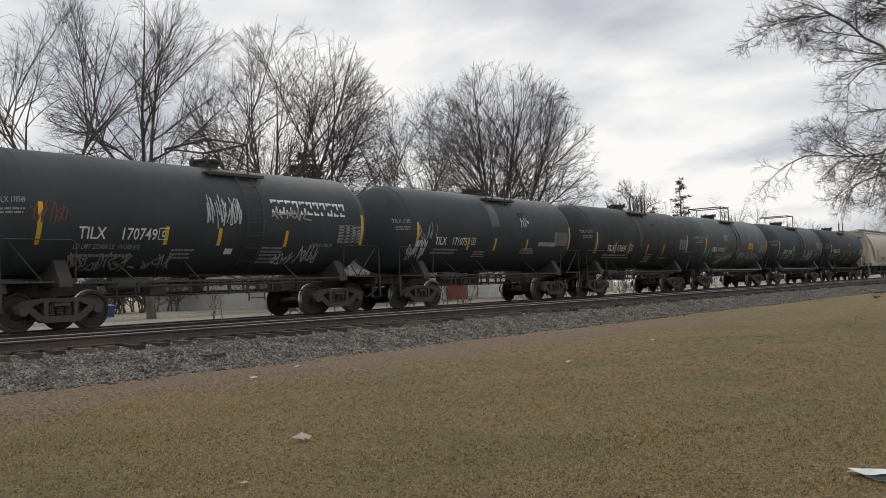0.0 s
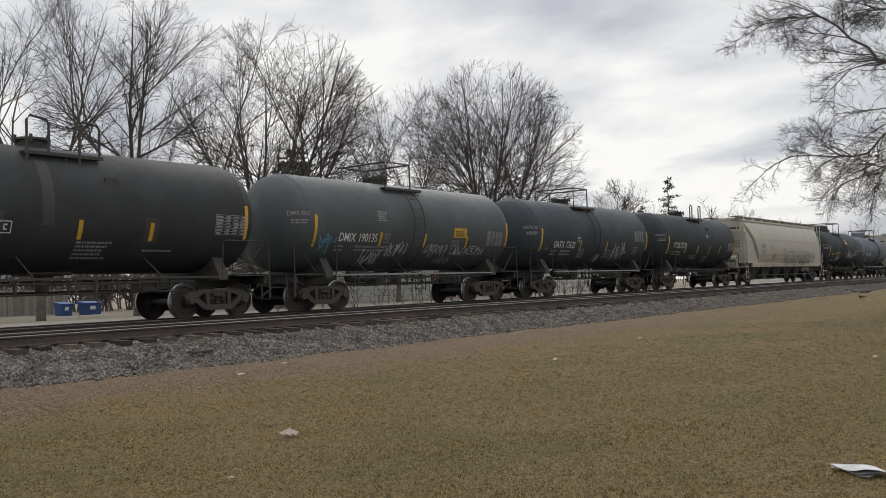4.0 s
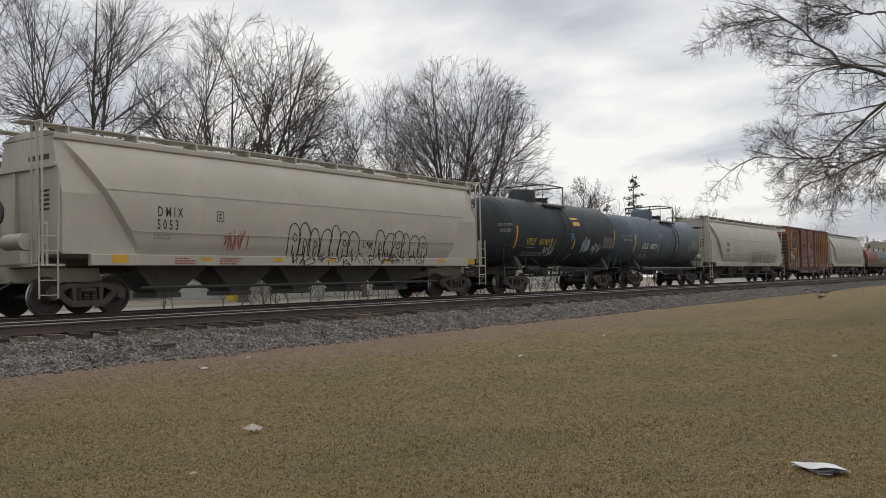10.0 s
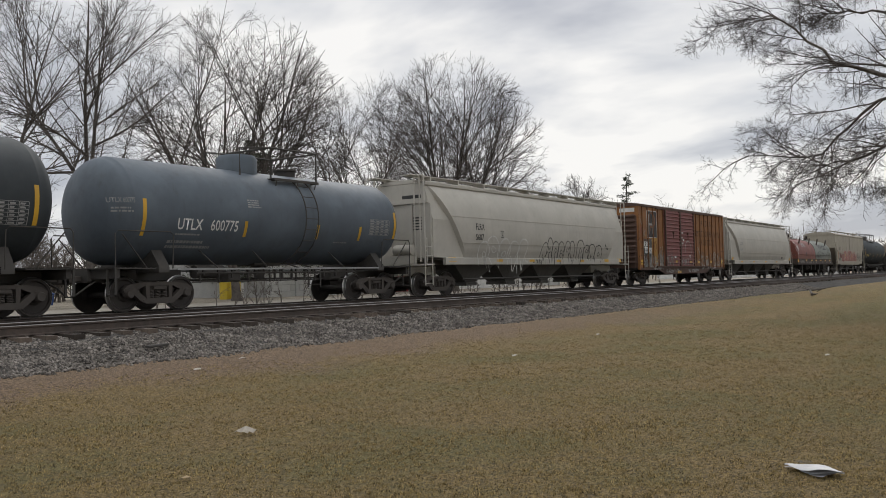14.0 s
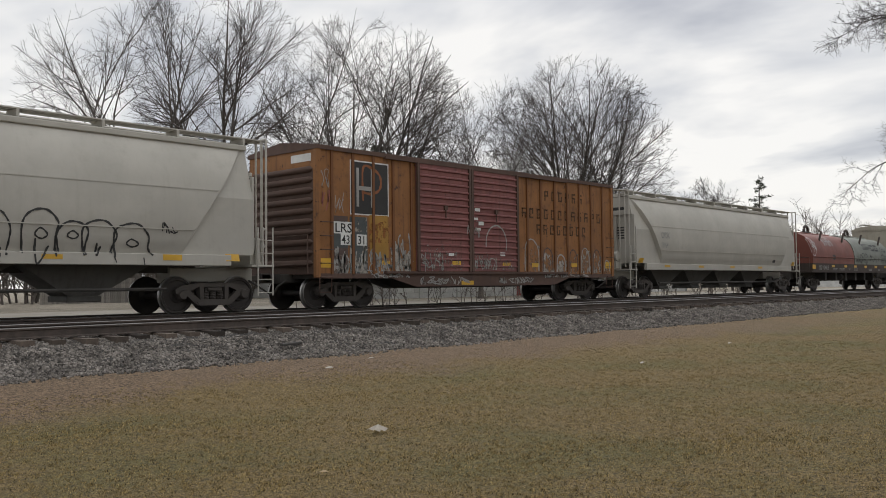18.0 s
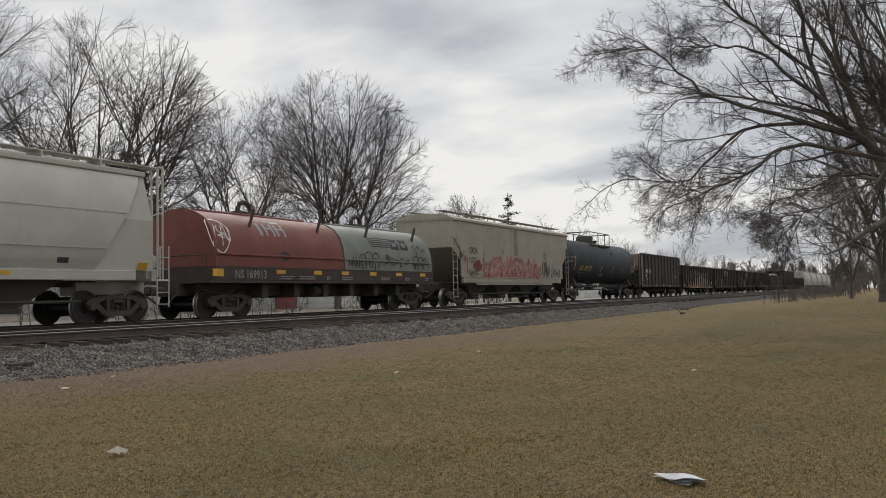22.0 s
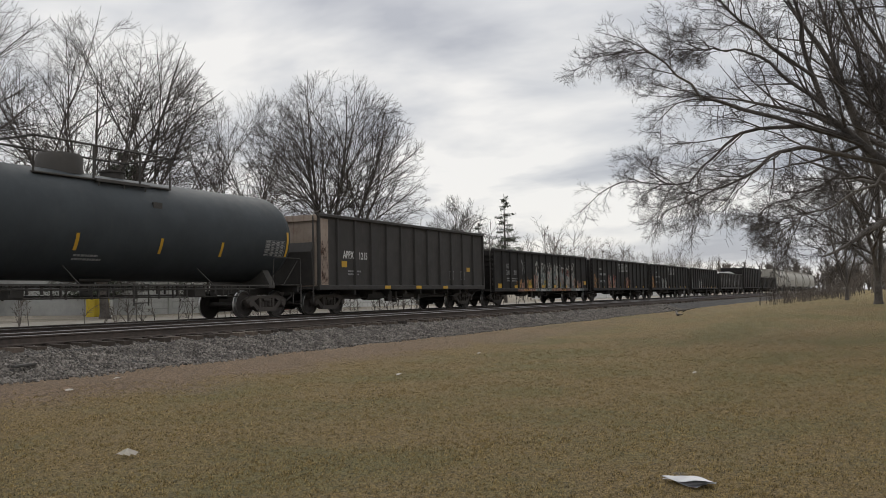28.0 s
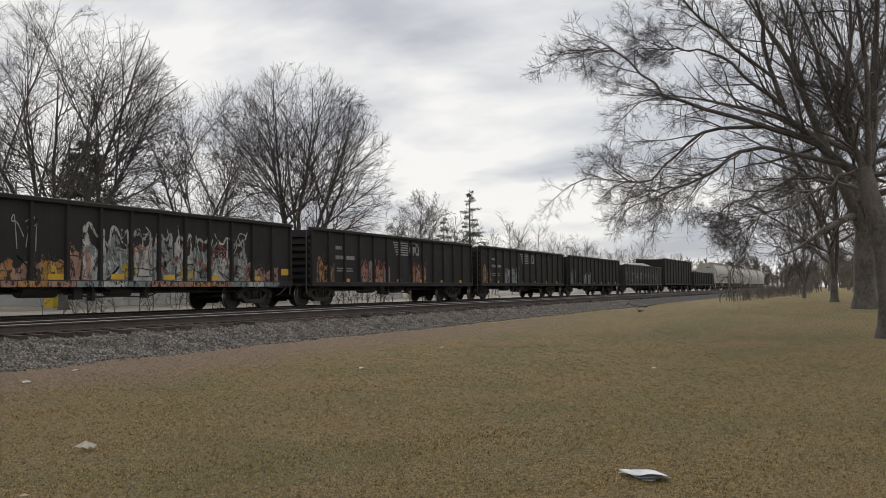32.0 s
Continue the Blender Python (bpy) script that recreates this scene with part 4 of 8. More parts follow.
def hopper_car(left, right, label, paint_m, gap=2.15, kind="round", bays=4, seed=1, top=4.52, end_drop=0.9):
    """Covered hopper. round: bowed side sheets between slanted ends; flat: flat sides cut away under the ends."""
    car, h = start_car("covered_hopper_car", left, right, label, "hopper car", "covered hopper cars of the train")
    xe = h + 0.9 if kind == "round" else h + 1.47
    sill0, sill1 = 1.18, 1.46
    if kind == "round":
        zs = [(sill1, 1.47), (1.62, 1.53), (1.85, 1.58), (2.03, 1.605), (2.05, 1.612), (2.4, 1.62), (2.7, 1.615), (3.0, 1.59), (3.08, 1.575), (3.3, 1.53), (3.6, 1.44), (3.85, 1.33), (4.05, 1.215), (4.2, 1.10)]
    else:
        zs = [(sill1, 1.545), (2.2, 1.55), (3.0, 1.55), (3.8, 1.55), (4.22, 1.55)]

    def width(z):
        return float(np.interp(z, [a for a, b in zs], [b for a, b in zs])) if z > sill1 else 1.53

    side = Side(car, width, seed)
    if kind == "round":
        core = Shape()
        core.extrude([(-1.46, sill1), (1.46, sill1), (1.46, 2.9), (1.06, 4.28), (-1.06, 4.28), (-1.46, 2.9)], -xe, xe)
        part("end_body", core, paint_m, car, smooth=False)
        for sy in (-1, 1):
            s = Shape()
            V = []
            for z, y in zs:
                k = (z - zs[0][0]) / (zs[-1][0] - zs[0][0])
                xl = xe - 2.0 + 1.90 * k ** 1.1
                yi = 1.45 if z < 2.9 else 1.45 - 0.29 * (z - 2.9)
                V += [(-xl, sy * min(yi, y - 0.01), z), (-xl + 0.10, sy * y, z), (xl - 0.10, sy * y, z), (xl, sy * min(yi, y - 0.01), z)]
            F = []
            for i in range(len(zs) - 1):
                for j in range(3):
                    q = (4 * i + j, 4 * i + j + 1, 4 * i + j + 5, 4 * i + j + 4)
                    F.append(q if sy < 0 else q[::-1])
            s.add(V, F)
            sheet = part("side_sheet", s, paint_m, car, smooth=True)
            for z in (2.04, 3.04):
                k = (z - zs[0][0]) / (zs[-1][0] - zs[0][0])
                xl = xe - 2.12 + 1.90 * k ** 1.1
                y0, y1 = sorted((sy * (width(z) + 0.001), sy * (width(z) + 0.014)))
                part("seam", Shape().box(-xl, xl, y0, y1, z - 0.012, z + 0.012), paint_m, sheet, smooth=False)
    else:
        core = Shape()
        z2 = 2.9
        core.plate([(-xe + 2.9, sill0 - 0.1), (xe - 2.9, sill0 - 0.1), (xe - 0.05, z2), (xe - 0.05, 4.22), (-xe + 0.05, 4.22), (-xe + 0.05, z2)], -1.50, 1.50)
        part("end_body", core, paint_m, car)
        for sy in (-1, 1):
            s = Shape()
            cut = [(-xe, 4.22), (-xe, 3.45), (-xe + 0.45, 3.25), (-xe + 0.85, 2.9), (-xe + 1.0, 2.6), (-xe + 1.0, sill1)]
            out = cut + [(-x, z) for x, z in cut[::-1]]
            y0, y1 = sorted((sy * 1.49, sy * 1.55))
            s.plate(out, y0, y1)
            part("side_sheet", s, paint_m, car, smooth=False)
    sl = Shape()
    for sy in (-1, 1):
        y0, y1 = sorted((sy * 1.40, sy * 1.53))
        sl.box(-(h + 0.2), h + 0.2, y0, y1, sill0, sill1 - 0.003, c=0.015)
    part("side_sill", sl, paint_m, car)
    ch = Shape()
    ew = 1.10 if kind == "round" else 1.55
    for sy in (-1, 1):
        y0, y1 = sorted((sy * (ew - 0.03), sy * (ew + 0.06)))
        ch.box(-xe, xe, y0, y1, 4.2, 4.34, c=0.02)
    part("roof_edge", ch, paint_m, car)
    rf = Shape()
    if kind == "flat":
        rf.extrude([(-ew, 4.22), (ew, 4.22), (ew, 4.33), (1.32, 4.45), (0.9, 4.55), (0, 4.60), (-0.9, 4.55), (-1.32, 4.45), (-ew, 4.33)], -xe + 0.02, xe - 0.02)
    rf.extrude([(-ew, 4.30), (ew, 4.30), (ew, 4.33), (0.8, 4.42), (0, 4.46), (-0.8, 4.42), (-ew, 4.33)], -xe, xe)
    part("roof", rf, paint_m, car)
    ht = Shape()
    ht.box(-xe + 0.9, xe - 0.9, -0.32, 0.32, 4.42, 4.55, c=0.03)
    part("hatch", ht, paint_m, car)
    if kind == "flat":
        top = 4.70
    for sy in (-1, 1):
        w = Shape()
        over = 0.75 if kind == "round" else -0.1
        for i in range(3):
            w.box(-xe - over, xe + over, sy * 0.85 + (i - 1) * 0.17 - 0.07, sy * 0.85 + (i - 1) * 0.17 + 0.07, top, top + 0.03)
        x = -xe + 0.4
        while x < xe:
            if kind == "round":
                w.box(x - 0.03, x + 0.03, sy * 0.85 - 0.28, sy * 0.85 + 0.28, 4.36, top)
            else:
                w.tube([(x, sy * 0.7, 4.4), (x, sy * 0.7, top)], 0.018, 5)
            w.tube([(x, sy * (ew + 0.03) if kind == "round" else sy * 1.1, 4.3), (x, sy * 1.08, top)], 0.02, 5)
            x += 1.9
        part("running_board", w, paint_m, car, "galvanised roof walkway")
    for k in (-1, 1):
        pl = Shape()
        x0, x1 = sorted((k * (xe - 0.05), k * (h + gap - 0.6)))
        pl.box(x0, x1, -1.48, 1.48, 1.16, 1.22, c=0.01)
        pl.box(min(k * (h - 0.8), k * (h + gap - 0.5)), max(k * (h - 0.8), k * (h + gap - 0.5)), -0.33, 0.33, 0.78, 1.16, c=0.03)
        part("end_platform", pl, paint_m if kind == "round" else UNDER, car)
        xo = k * (h + gap - 0.66)
        xi = k * (xe + 0.45)
        for sy in (-1, 1):
            if kind == "round":
                rails_of(car, "corner_post", [[(xo - k * 0.25, sy * 1.4, 1.2), (xo - k * 0.25, sy * 1.4, 2.2)], [(xi, sy * 1.4, 1.2), (xi, sy * 1.4, top)], [(xi - k * 0.0, sy * 0.95, 1.2), (xi, sy * 0.95, top)],
                                             [(xo - k * 0.25, sy * 1.4, 2.15), (xi, sy * 1.4, 2.15)], [(xo - k * 0.25, sy * 1.4, 1.7), (xi, sy * 1.4, 1.7)], [(xi, sy * 1.4, top), (xi, sy * 0.6, top)]], 0.032, paint_m)
            ladder(car, (k * (h + gap - 0.66) if k < 0 else k * (h + gap - 0.66) - 0.46) if kind == "round" else (-xe - 0.02 if k < 0 else xe - 0.46), 0.46, 0.42, 2.2 if kind == "round" else 3.5, lambda z, sy=sy: sy * 1.5 if kind == "round" else sy * 1.6, paint_m)
        if kind == "round":
            ladder(car, xi - 0.02, 0.04, 1.3, top, lambda z: -1.2, paint_m, "end_ladder")
            cyl = Shape().lathe([(-0.45, 0.05), (-0.42, 0.2), (0.4, 0.2), (0.45, 0.05)], (k * (xe + 0.55), -0.5, 1.75), "y", 14).box(k * (xe + 0.5) - 0.2, k * (xe + 0.5) + 0.2, -0.9, 0.5, 1.22, 1.55, c=0.03)
            part("brake_cylinder", cyl, paint_m, car)
            part("end_header", Shape().box(min(k * (xe + 0.003), k * (xe + 0.09)), max(k * (xe + 0.003), k * (xe + 0.09)), -1.3, 1.3, 3.52, 3.62, c=0.015), paint_m, car)
            for yy in (-1.36, -0.5, 0.5, 1.36):
                part("end_stiffener", Shape().box(min(k * (xe + 0.003), k * (xe + 0.07)), max(k * (xe + 0.003), k * (xe + 0.07)), yy - 0.05, yy + 0.05, 1.5, 3.5, c=0.01), paint_m, car)
            part("brake_wheel", Shape().lathe([(0, 0.30), (0.03, 0.32), (0.06, 0.30)], (k * (xe + 0.5), 0.55, 2.5), "x", 18), UNDER, car)
            if k < 0:
                rng = random.Random(seed)
                for zz, yy, ww, hh in [(3.72, -0.95, 0.9, 0.13)] + [(2.95 - 0.11 * i, -0.95, rng.uniform(0.35, 0.55), 0.055) for i in range(5)]:
                    part("stencil", Shape().box(-xe - 0.008, -xe - 0.003, yy, yy + ww, zz, zz + hh), DARKL, car, smooth=False)
    bl = 2 * (h - 1.5) / bays
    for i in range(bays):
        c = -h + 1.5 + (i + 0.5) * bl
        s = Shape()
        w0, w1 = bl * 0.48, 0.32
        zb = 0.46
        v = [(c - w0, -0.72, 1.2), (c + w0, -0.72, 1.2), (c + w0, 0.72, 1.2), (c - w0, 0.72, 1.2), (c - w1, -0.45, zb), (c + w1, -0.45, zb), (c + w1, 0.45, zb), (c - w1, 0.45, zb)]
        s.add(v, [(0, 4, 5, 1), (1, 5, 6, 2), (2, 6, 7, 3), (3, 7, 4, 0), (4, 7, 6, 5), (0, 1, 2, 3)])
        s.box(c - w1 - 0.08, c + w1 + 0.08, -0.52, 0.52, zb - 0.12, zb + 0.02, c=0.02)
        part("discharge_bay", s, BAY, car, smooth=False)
        if kind == "flat":
            g = Shape().tube([(c + w1, -0.8, zb), (c + w1 + 0.7, -0.8, zb)], 0.05, 8)
            part("outlet_gate", g, UNDER, car)
    cs = Shape().box(-h, h, -0.2, 0.2, 1.02, 1.2).tube([(-h + 1.4, -1.2, 0.62), (h - 1.4, -1.2, 0.62)], 0.045, 6)
    part("centre_sill", cs, UNDER, car)
    couplers(car, h + gap - 0.55, h + gap + 0.12)
    return car, h, side


def gondola(left, right, label, paint_m, gap=2.0, height=3.15, floor_z=1.02, ribs=14, seed=1, width_y=1.55, overhang=1.35):
    car, h = start_car("gondola_car", left, right, label, "gondola car", "gondola cars of the train")
    xe = h + overhang
    side = Side(car, lambda z: width_y, seed)
    for sy in (-1, 1):
        y0, y1 = sorted((sy * (width_y - 0.03), sy * width_y))
        part("side_wall", Shape().box(-xe, xe, y0, y1, floor_z, height), paint_m, car, smooth=False)
        y0, y1 = sorted((sy * (width_y - 0.08), sy * (width_y + 0.10)))
        part("top_rail", Shape().box(-xe - 0.03, xe + 0.03, y0, y1, height - 0.02, height + 0.11, c=0.02), paint_m, car)
        part("side_sill", Shape().box(-xe, xe, y0, y1, floor_z - 0.14, floor_z + 0.05, c=0.02), paint_m, car)
    rib = Shape().add([(-0.075, 0, floor_z + 0.05), (-0.05, -0.10, floor_z + 0.05), (0.05, -0.10, floor_z + 0.05), (0.075, 0, floor_z + 0.05), (-0.06, 0, height - 0.02), (-0.04, -0.08, height - 0.02), (0.04, -0.08, height - 0.02), (0.06, 0, height - 0.02)],
                      [(0, 1, 5, 4), (1, 2, 6, 5), (2, 3, 7, 6), (4, 5, 6, 7), (3, 2, 1, 0), (0, 4, 7, 3)])
    me = rib.mesh("side_post", paint_m, False)
    for i in range(ribs):
        x = -xe + 0.06 + (2 * xe - 0.12) * i / (ribs - 1)
        for sy in (-1, 1):
            ob = part("side_post", me, None, car)
            ob.location = (x, sy * width_y, 0)
            if sy > 0:
                ob.rotation_euler.z = math.pi
    for k in (-1, 1):
        e = Shape()
        x0, x1 = sorted((k * (xe - 0.03), k * xe))
        e.box(x0, x1, -width_y, width_y, floor_z, height)
        wall = part("end_wall", e, paint_m, car, smooth=False)
        z = floor_z + 0.18
        rb = Shape().box(-0.05, 0.05, -width_y, width_y, 0, 0.13, c=0.03).mesh("end_rib", paint_m, False)
        while z < height - 0.15:
            part("end_rib", rb, None, wall).location = (k * (xe + 0.05), 0, z)
            z += 0.27
        xl = k * (xe + 0.12) - 0.02
        ladder(car, xl, 0.04, 0.5, height, lambda z: -width_y + 0.1, UNDER, "end_ladder")
        s = Shape().box(min(k * (xe - 0.2), k * (h + gap - 0.5)), max(k * (xe - 0.2), k * (h + gap - 0.5)), -0.33, 0.33, 0.74, floor_z, c=0.03)
        part("draft_sill", s, UNDER, car)
    fl = Shape().box(-xe, xe, -width_y + 0.04, width_y - 0.04, floor_z - 0.1, floor_z)
    fl.plate([(-xe + 2.6, floor_z - 0.1), (-xe + 3.3, 0.62), (xe - 3.3, 0.62), (xe - 2.6, floor_z - 0.1)], -0.3, 0.3)
    for i in range(8):
        x = -h + 1.2 + (2 * h - 2.4) * i / 7
        fl.box(x - 0.06, x + 0.06, -width_y + 0.05, width_y - 0.05, 0.74, floor_z - 0.1)
    part("floor_frame", fl, UNDER, car, smooth=False)
    part("brake_rod", Shape().tube([(-h + 1, -1.1, 0.62), (h - 1, -1.1, 0.62)], 0.022, 5), UNDER, car)
    part("brake_rod", Shape().tube([(-2.0, -1.15, 0.60), (-1.0, -1.15, 0.50), (0.2, -1.15, 0.52), (1.1, -1.15, 0.48), (1.5, -1.15, 0.60)], 0.026, 5), UNDER, car)
    part("air_reservoir", Shape().tube([(-3.35, -1.0, 0.72), (-3.25, -1.0, 0.72), (-2.3, -1.0, 0.72), (-2.2, -1.0, 0.72)], 0.22, 12), UNDER, car)
    part("brake_cylinder", Shape().tube([(-0.35, -1.0, 0.68), (0.5, -1.0, 0.66)], 0.16, 10), UNDER, car)
    for x, w, z in ((-1.55, 0.32, 0.44), (-1.0, 0.12, 0.40), (1.05, 0.16, 0.46)):
        part("brake_lever", Shape().box(x - w / 2, x + w / 2, -1.2, -1.0, z, 0.86, c=0.03), UNDER, car)
    couplers(car, h + gap - 0.55, h + gap)
    return car, h, side


def boxcar(left, right):
    car, h = start_car("box_car", left, right, "rusty orange boxcar with maroon ribbed doors and peeling paint", "boxcar")
    xl, xe, w, z0, z1 = -7.43, 7.62, 1.55, 0.98, 4.50
    side = Side(car, lambda z: w, 3)
    orange = paint("peeling_orange_paint", (0.275, 0.120, 0.038), 0.65, (0.110, 0.050, 0.028), 0.9, 0.85, 0.13, (0.085, 0.040, 0.026))
    maroon = paint("faded_maroon_door_paint", (0.235, 0.088, 0.082), 0.6, (0.100, 0.048, 0.042), 0.8, 0.7, 0.10, (0.105, 0.055, 0.046))
    rust = paint("dark_rusty_steel", (0.105, 0.062, 0.047), 0.75, (0.05, 0.037, 0.032), 0.6, 0.4, 0.06, (0.13, 0.06, 0.03))
    part("body", Shape().box(xl, xe, -w, w, z0, z1), orange, car, smooth=False)
    part("roof", Shape().extrude([(-w - 0.06, z1 - 0.06), (w + 0.06, z1 - 0.06), (w + 0.06, z1 + 0.06), (0, z1 + 0.26), (-w - 0.06, z1 + 0.06)], xl - 0.06, xe + 0.06), rust, car, smooth=False)
    rib = Shape().box(-0.04, 0.04, -0.045, 0.0, z0, z1 - 0.06).mesh("side_post", paint("rust_stained_orange_post", (0.17, 0.068, 0.024), 0.7, (0.07, 0.032, 0.022), 0.8, 0.6, 0.06, (0.06, 0.03, 0.02)), False)
    for x in (-7.39, -6.9, -6.12, -5.33, -4.53, -3.76, 2.05, 2.85, 3.7, 4.5, 5.3, 6.1, 6.9, 7.58):
        for sy in (-1, 1):
            ob = part("side_post", rib, None, car)
            ob.location = (x, sy * w, 0)
            if sy > 0:
                ob.rotation_euler.z = math.pi
    sill = Shape()
    sill.plate([(xl, 0.86), (-4.6, 0.86), (-3.6, 0.60), (3.6, 0.60), (4.6, 0.86), (xe, 0.86), (xe, z0 + 0.02), (xl, z0 + 0.02)], -w - 0.02, -w + 0.04)
    part("side_sill", sill, rust, car, smooth=False)
    groove = Shape().extrude([(0, -0.045), (-0.05, -0.02), (-0.05, 0.02), (0, 0.045)], -1.16, 1.16).mesh("door_rib", maroon, False)
    for x in (-2.33, 0.19):
        d = part("door", Shape().box(x - 1.23, x + 1.23, -w - 0.07, -w - 0.003, z0 + 0.1, z1 - 0.08), maroon, car, "maroon ribbed sliding door", smooth=False)
        for i in range(15):
            part("door_rib", groove, None, d).location = (x, -w - 0.068, z0 + 0.26 + i * 0.215)
        for q in (-1.2, 1.2):
            part("door_edge", Shape().box(x + q - 0.05, x + q + 0.05, -w - 0.13, -w - 0.06, z0 + 0.08, z1 - 0.08, c=0.01), rust, d, smooth=False)
        part("door_latch", Shape().box(x - 0.06, x + 0.08, -w - 0.16, -w - 0.1, 3.0, 3.14).tube([(x, -w - 0.14, 2.75), (x, -w - 0.14, 3.05)], 0.02, 5), rust, d)
    for z in (z0 + 0.02, z1 - 0.1):
        part("door_track", Shape().box(-4.9, 4.4, -w - 0.10, -w - 0.004, z, z + 0.07), rust, car, smooth=False)
    for k in (-1, 1):
        xe = -xl if k < 0 else 7.62
        e = part("end_wall", Shape().box(min(k * xe, k * (xe + 0.02)), max(k * xe, k * (xe + 0.02)), -w + 0.02, w - 0.02, z0, z1 - 0.02), rust, car, smooth=False)
        me = Shape().lathe([(-1.42, 0.02), (-1.3, 0.095), (1.3, 0.095), (1.42, 0.02)], (0, 0, 0), "y", 12).mesh("end_corrugation", rust)
        for i in range(10):
            part("end_corrugation", me, None, e).location = (k * (xe + 0.01), 0, z0 + 0.3 + i * 0.29)
        part("corner_post", Shape().box(min(k * (xe - 0.1), k * (xe + 0.05)), max(k * (xe - 0.1), k * (xe + 0.05)), -w - 0.05, -w + 0.08, z0 - 0.1, z1 - 0.04, c=0.01), orange, car, smooth=False)
        lx = xl + 0.08 if k < 0 else xe - 0.5
        for i in range(5):
            part("grab_iron", Shape().tube([(lx, -w - 0.05, 0.9 + i * 0.38), (lx, -w - 0.11, 0.9 + i * 0.38), (lx + 0.42, -w - 0.11, 0.9 + i * 0.38), (lx + 0.42, -w - 0.05, 0.9 + i * 0.38)], 0.014, 5), rust, car)
        s = Shape().tube([(lx, -w - 0.03, 0.88), (lx, -w - 0.03, 0.48), (lx + 0.42, -w - 0.03, 0.48), (lx + 0.42, -w - 0.03, 0.88)], 0.018, 5)
        part("stirrup_step", s, rust, car)
        rails_of(car, "end_rail", [[(k * (xe + 0.2), -1.4, 2.05), (k * (xe + 0.2), 0.4, 2.05)], [(k * (xe + 0.2), -1.4, 1.25), (k * (xe + 0.2), 0.9, 1.25)], [(k * (xe + 0.2), -1.4, 1.0), (k * (xe + 0.2), -1.4, 2.05)]], 0.018, rust)
        part("draft_sill", Shape().box(min(k * (h - 0.8), k * (h + 1.75)), max(k * (h - 0.8), k * (h + 1.75)), -0.33, 0.33, 0.74, 1.0, c=0.03), UNDER, car)
    part("underframe", Shape().box(xl + 0.1, xe - 0.1, -1.35, 1.35, 0.86, z0).plate([(-4.2, 0.86), (-3.2, 0.55), (3.2, 0.55), (4.2, 0.86)], -0.25, 0.25), UNDER, car, smooth=False)
    couplers(car, h + 1.7, h + 2.1)
    # painted markings
    pale = paint("pale_patch_paint", (0.34, 0.33, 0.31), 0.65, (0.12, 0.09, 0.07), 0.7, 0.4, 0.06)
    dark = paint("black_panel_paint", (0.028, 0.027, 0.027), 0.6, (0.06, 0.05, 0.04), 0.6, 0.3)
    side.film("panel_edge", -6.22, 2.68, 1.52, 1.57, WHITE, "thin white border", 0.004)
    side.film("panel", -6.18, 2.72, 1.44, 1.49, dark, "black painted panel", 0.008)
    side.film("emblem_bar", -5.98, 2.92, 0.10, 1.12, pale, e=0.014)
    side.film("emblem_bar", -5.42, 2.92, 0.10, 1.12, pale, e=0.014)
    side.film("emblem_bar", -5.88, 3.40, 0.46, 0.12, pale, e=0.014)
    s = Shape()
    side.ribbon(s, [(-5.72, 3.1), (-5.72, 4.05), (-5.35, 4.06), (-5.05, 3.85), (-5.05, 3.5), (-5.35, 3.32), (-5.72, 3.34)], 0.075)
    part("emblem_bow", s, paint("emblem_orange", (0.24, 0.085, 0.03), 0.6), car)
    brown = paint("grimy_patch", (0.095, 0.062, 0.052), 0.7, (0.17, 0.15, 0.13), 0.5, 0.3, 0.07, (0.25, 0.23, 0.2))
    steel = paint("slate_patch", (0.075, 0.085, 0.085), 0.7, (0.03, 0.03, 0.03), 0.5, 0.3, 0.05, (0.2, 0.19, 0.17))
    ochre = paint("yellow_ochre_patch", (0.34, 0.185, 0.035), 0.65, (0.15, 0.075, 0.03), 0.6, 0.4, 0.06)
    side.film("paint_patch", -6.86, 1.0, 0.55, 1.62, brown)
    side.film("paint_patch", -6.24, 1.0, 0.68, 1.62, steel)
    side.film("paint_patch", -5.48, 1.45, 0.76, 1.25, ochre)
    side.film("paint_patch", -6.82, 1.72, 0.52, 0.42, steel, e=0.009)
    side.film("number_plate", -6.83, 2.12, 0.66, 0.34, WHITE, "white patch with black letters", 0.011)
    side.words("LRS", -6.80, 2.16, 0.255, DARKL, 1.12, 0.01, e=0.015)
    side.film("number_plate", -6.58, 1.80, 0.37, 0.32, WHITE, e=0.012)
    side.words("43", -6.55, 1.84, 0.24, DARKL, 0.92, 0.01, e=0.016)
    side.film("number_plate", -5.98, 1.80, 0.38, 0.32, WHITE, e=0.012)
    side.words("31", -5.95, 1.84, 0.24, DARKL, 0.92, 0.01, e=0.016)
    side.bars("stencil", -6.75, 1.12, 0.36, 0.34, 2, pale)
    side.bars("stencil", -6.1, 1.05, 0.5, 0.34, 2, pale)
    blocks = flaking("faded_brown_lettering", (0.105, 0.058, 0.032), 0.72, 9.0, 0.1)
    rng = random.Random(9)
    for z, a0, a1, n in ((3.66, 3.1, 5.7, 6), (2.98, 1.75, 6.95, 12), (2.42, 2.6, 5.9, 8)):
        for i in range(n):
            x, ww = a0 + (a1 - a0) * i / n, (a1 - a0) / n * 0.55
            s = Shape()
            for bx, bz, bw, bh in ((0, 0, 0.07, 0.36), (ww - 0.07, rng.choice((0, 0.16)), 0.07, 0.2), (0, 0.30, ww, 0.06), (0, rng.choice((0, 0.15)), ww, 0.06)):
                s.add([side.at(x + bx + dx, z + bz + dz, 0.008) for dz in (0, bh) for dx in (0, bw)], [(0, 1, 3, 2)])
            part("letter_block", s, blocks, car)
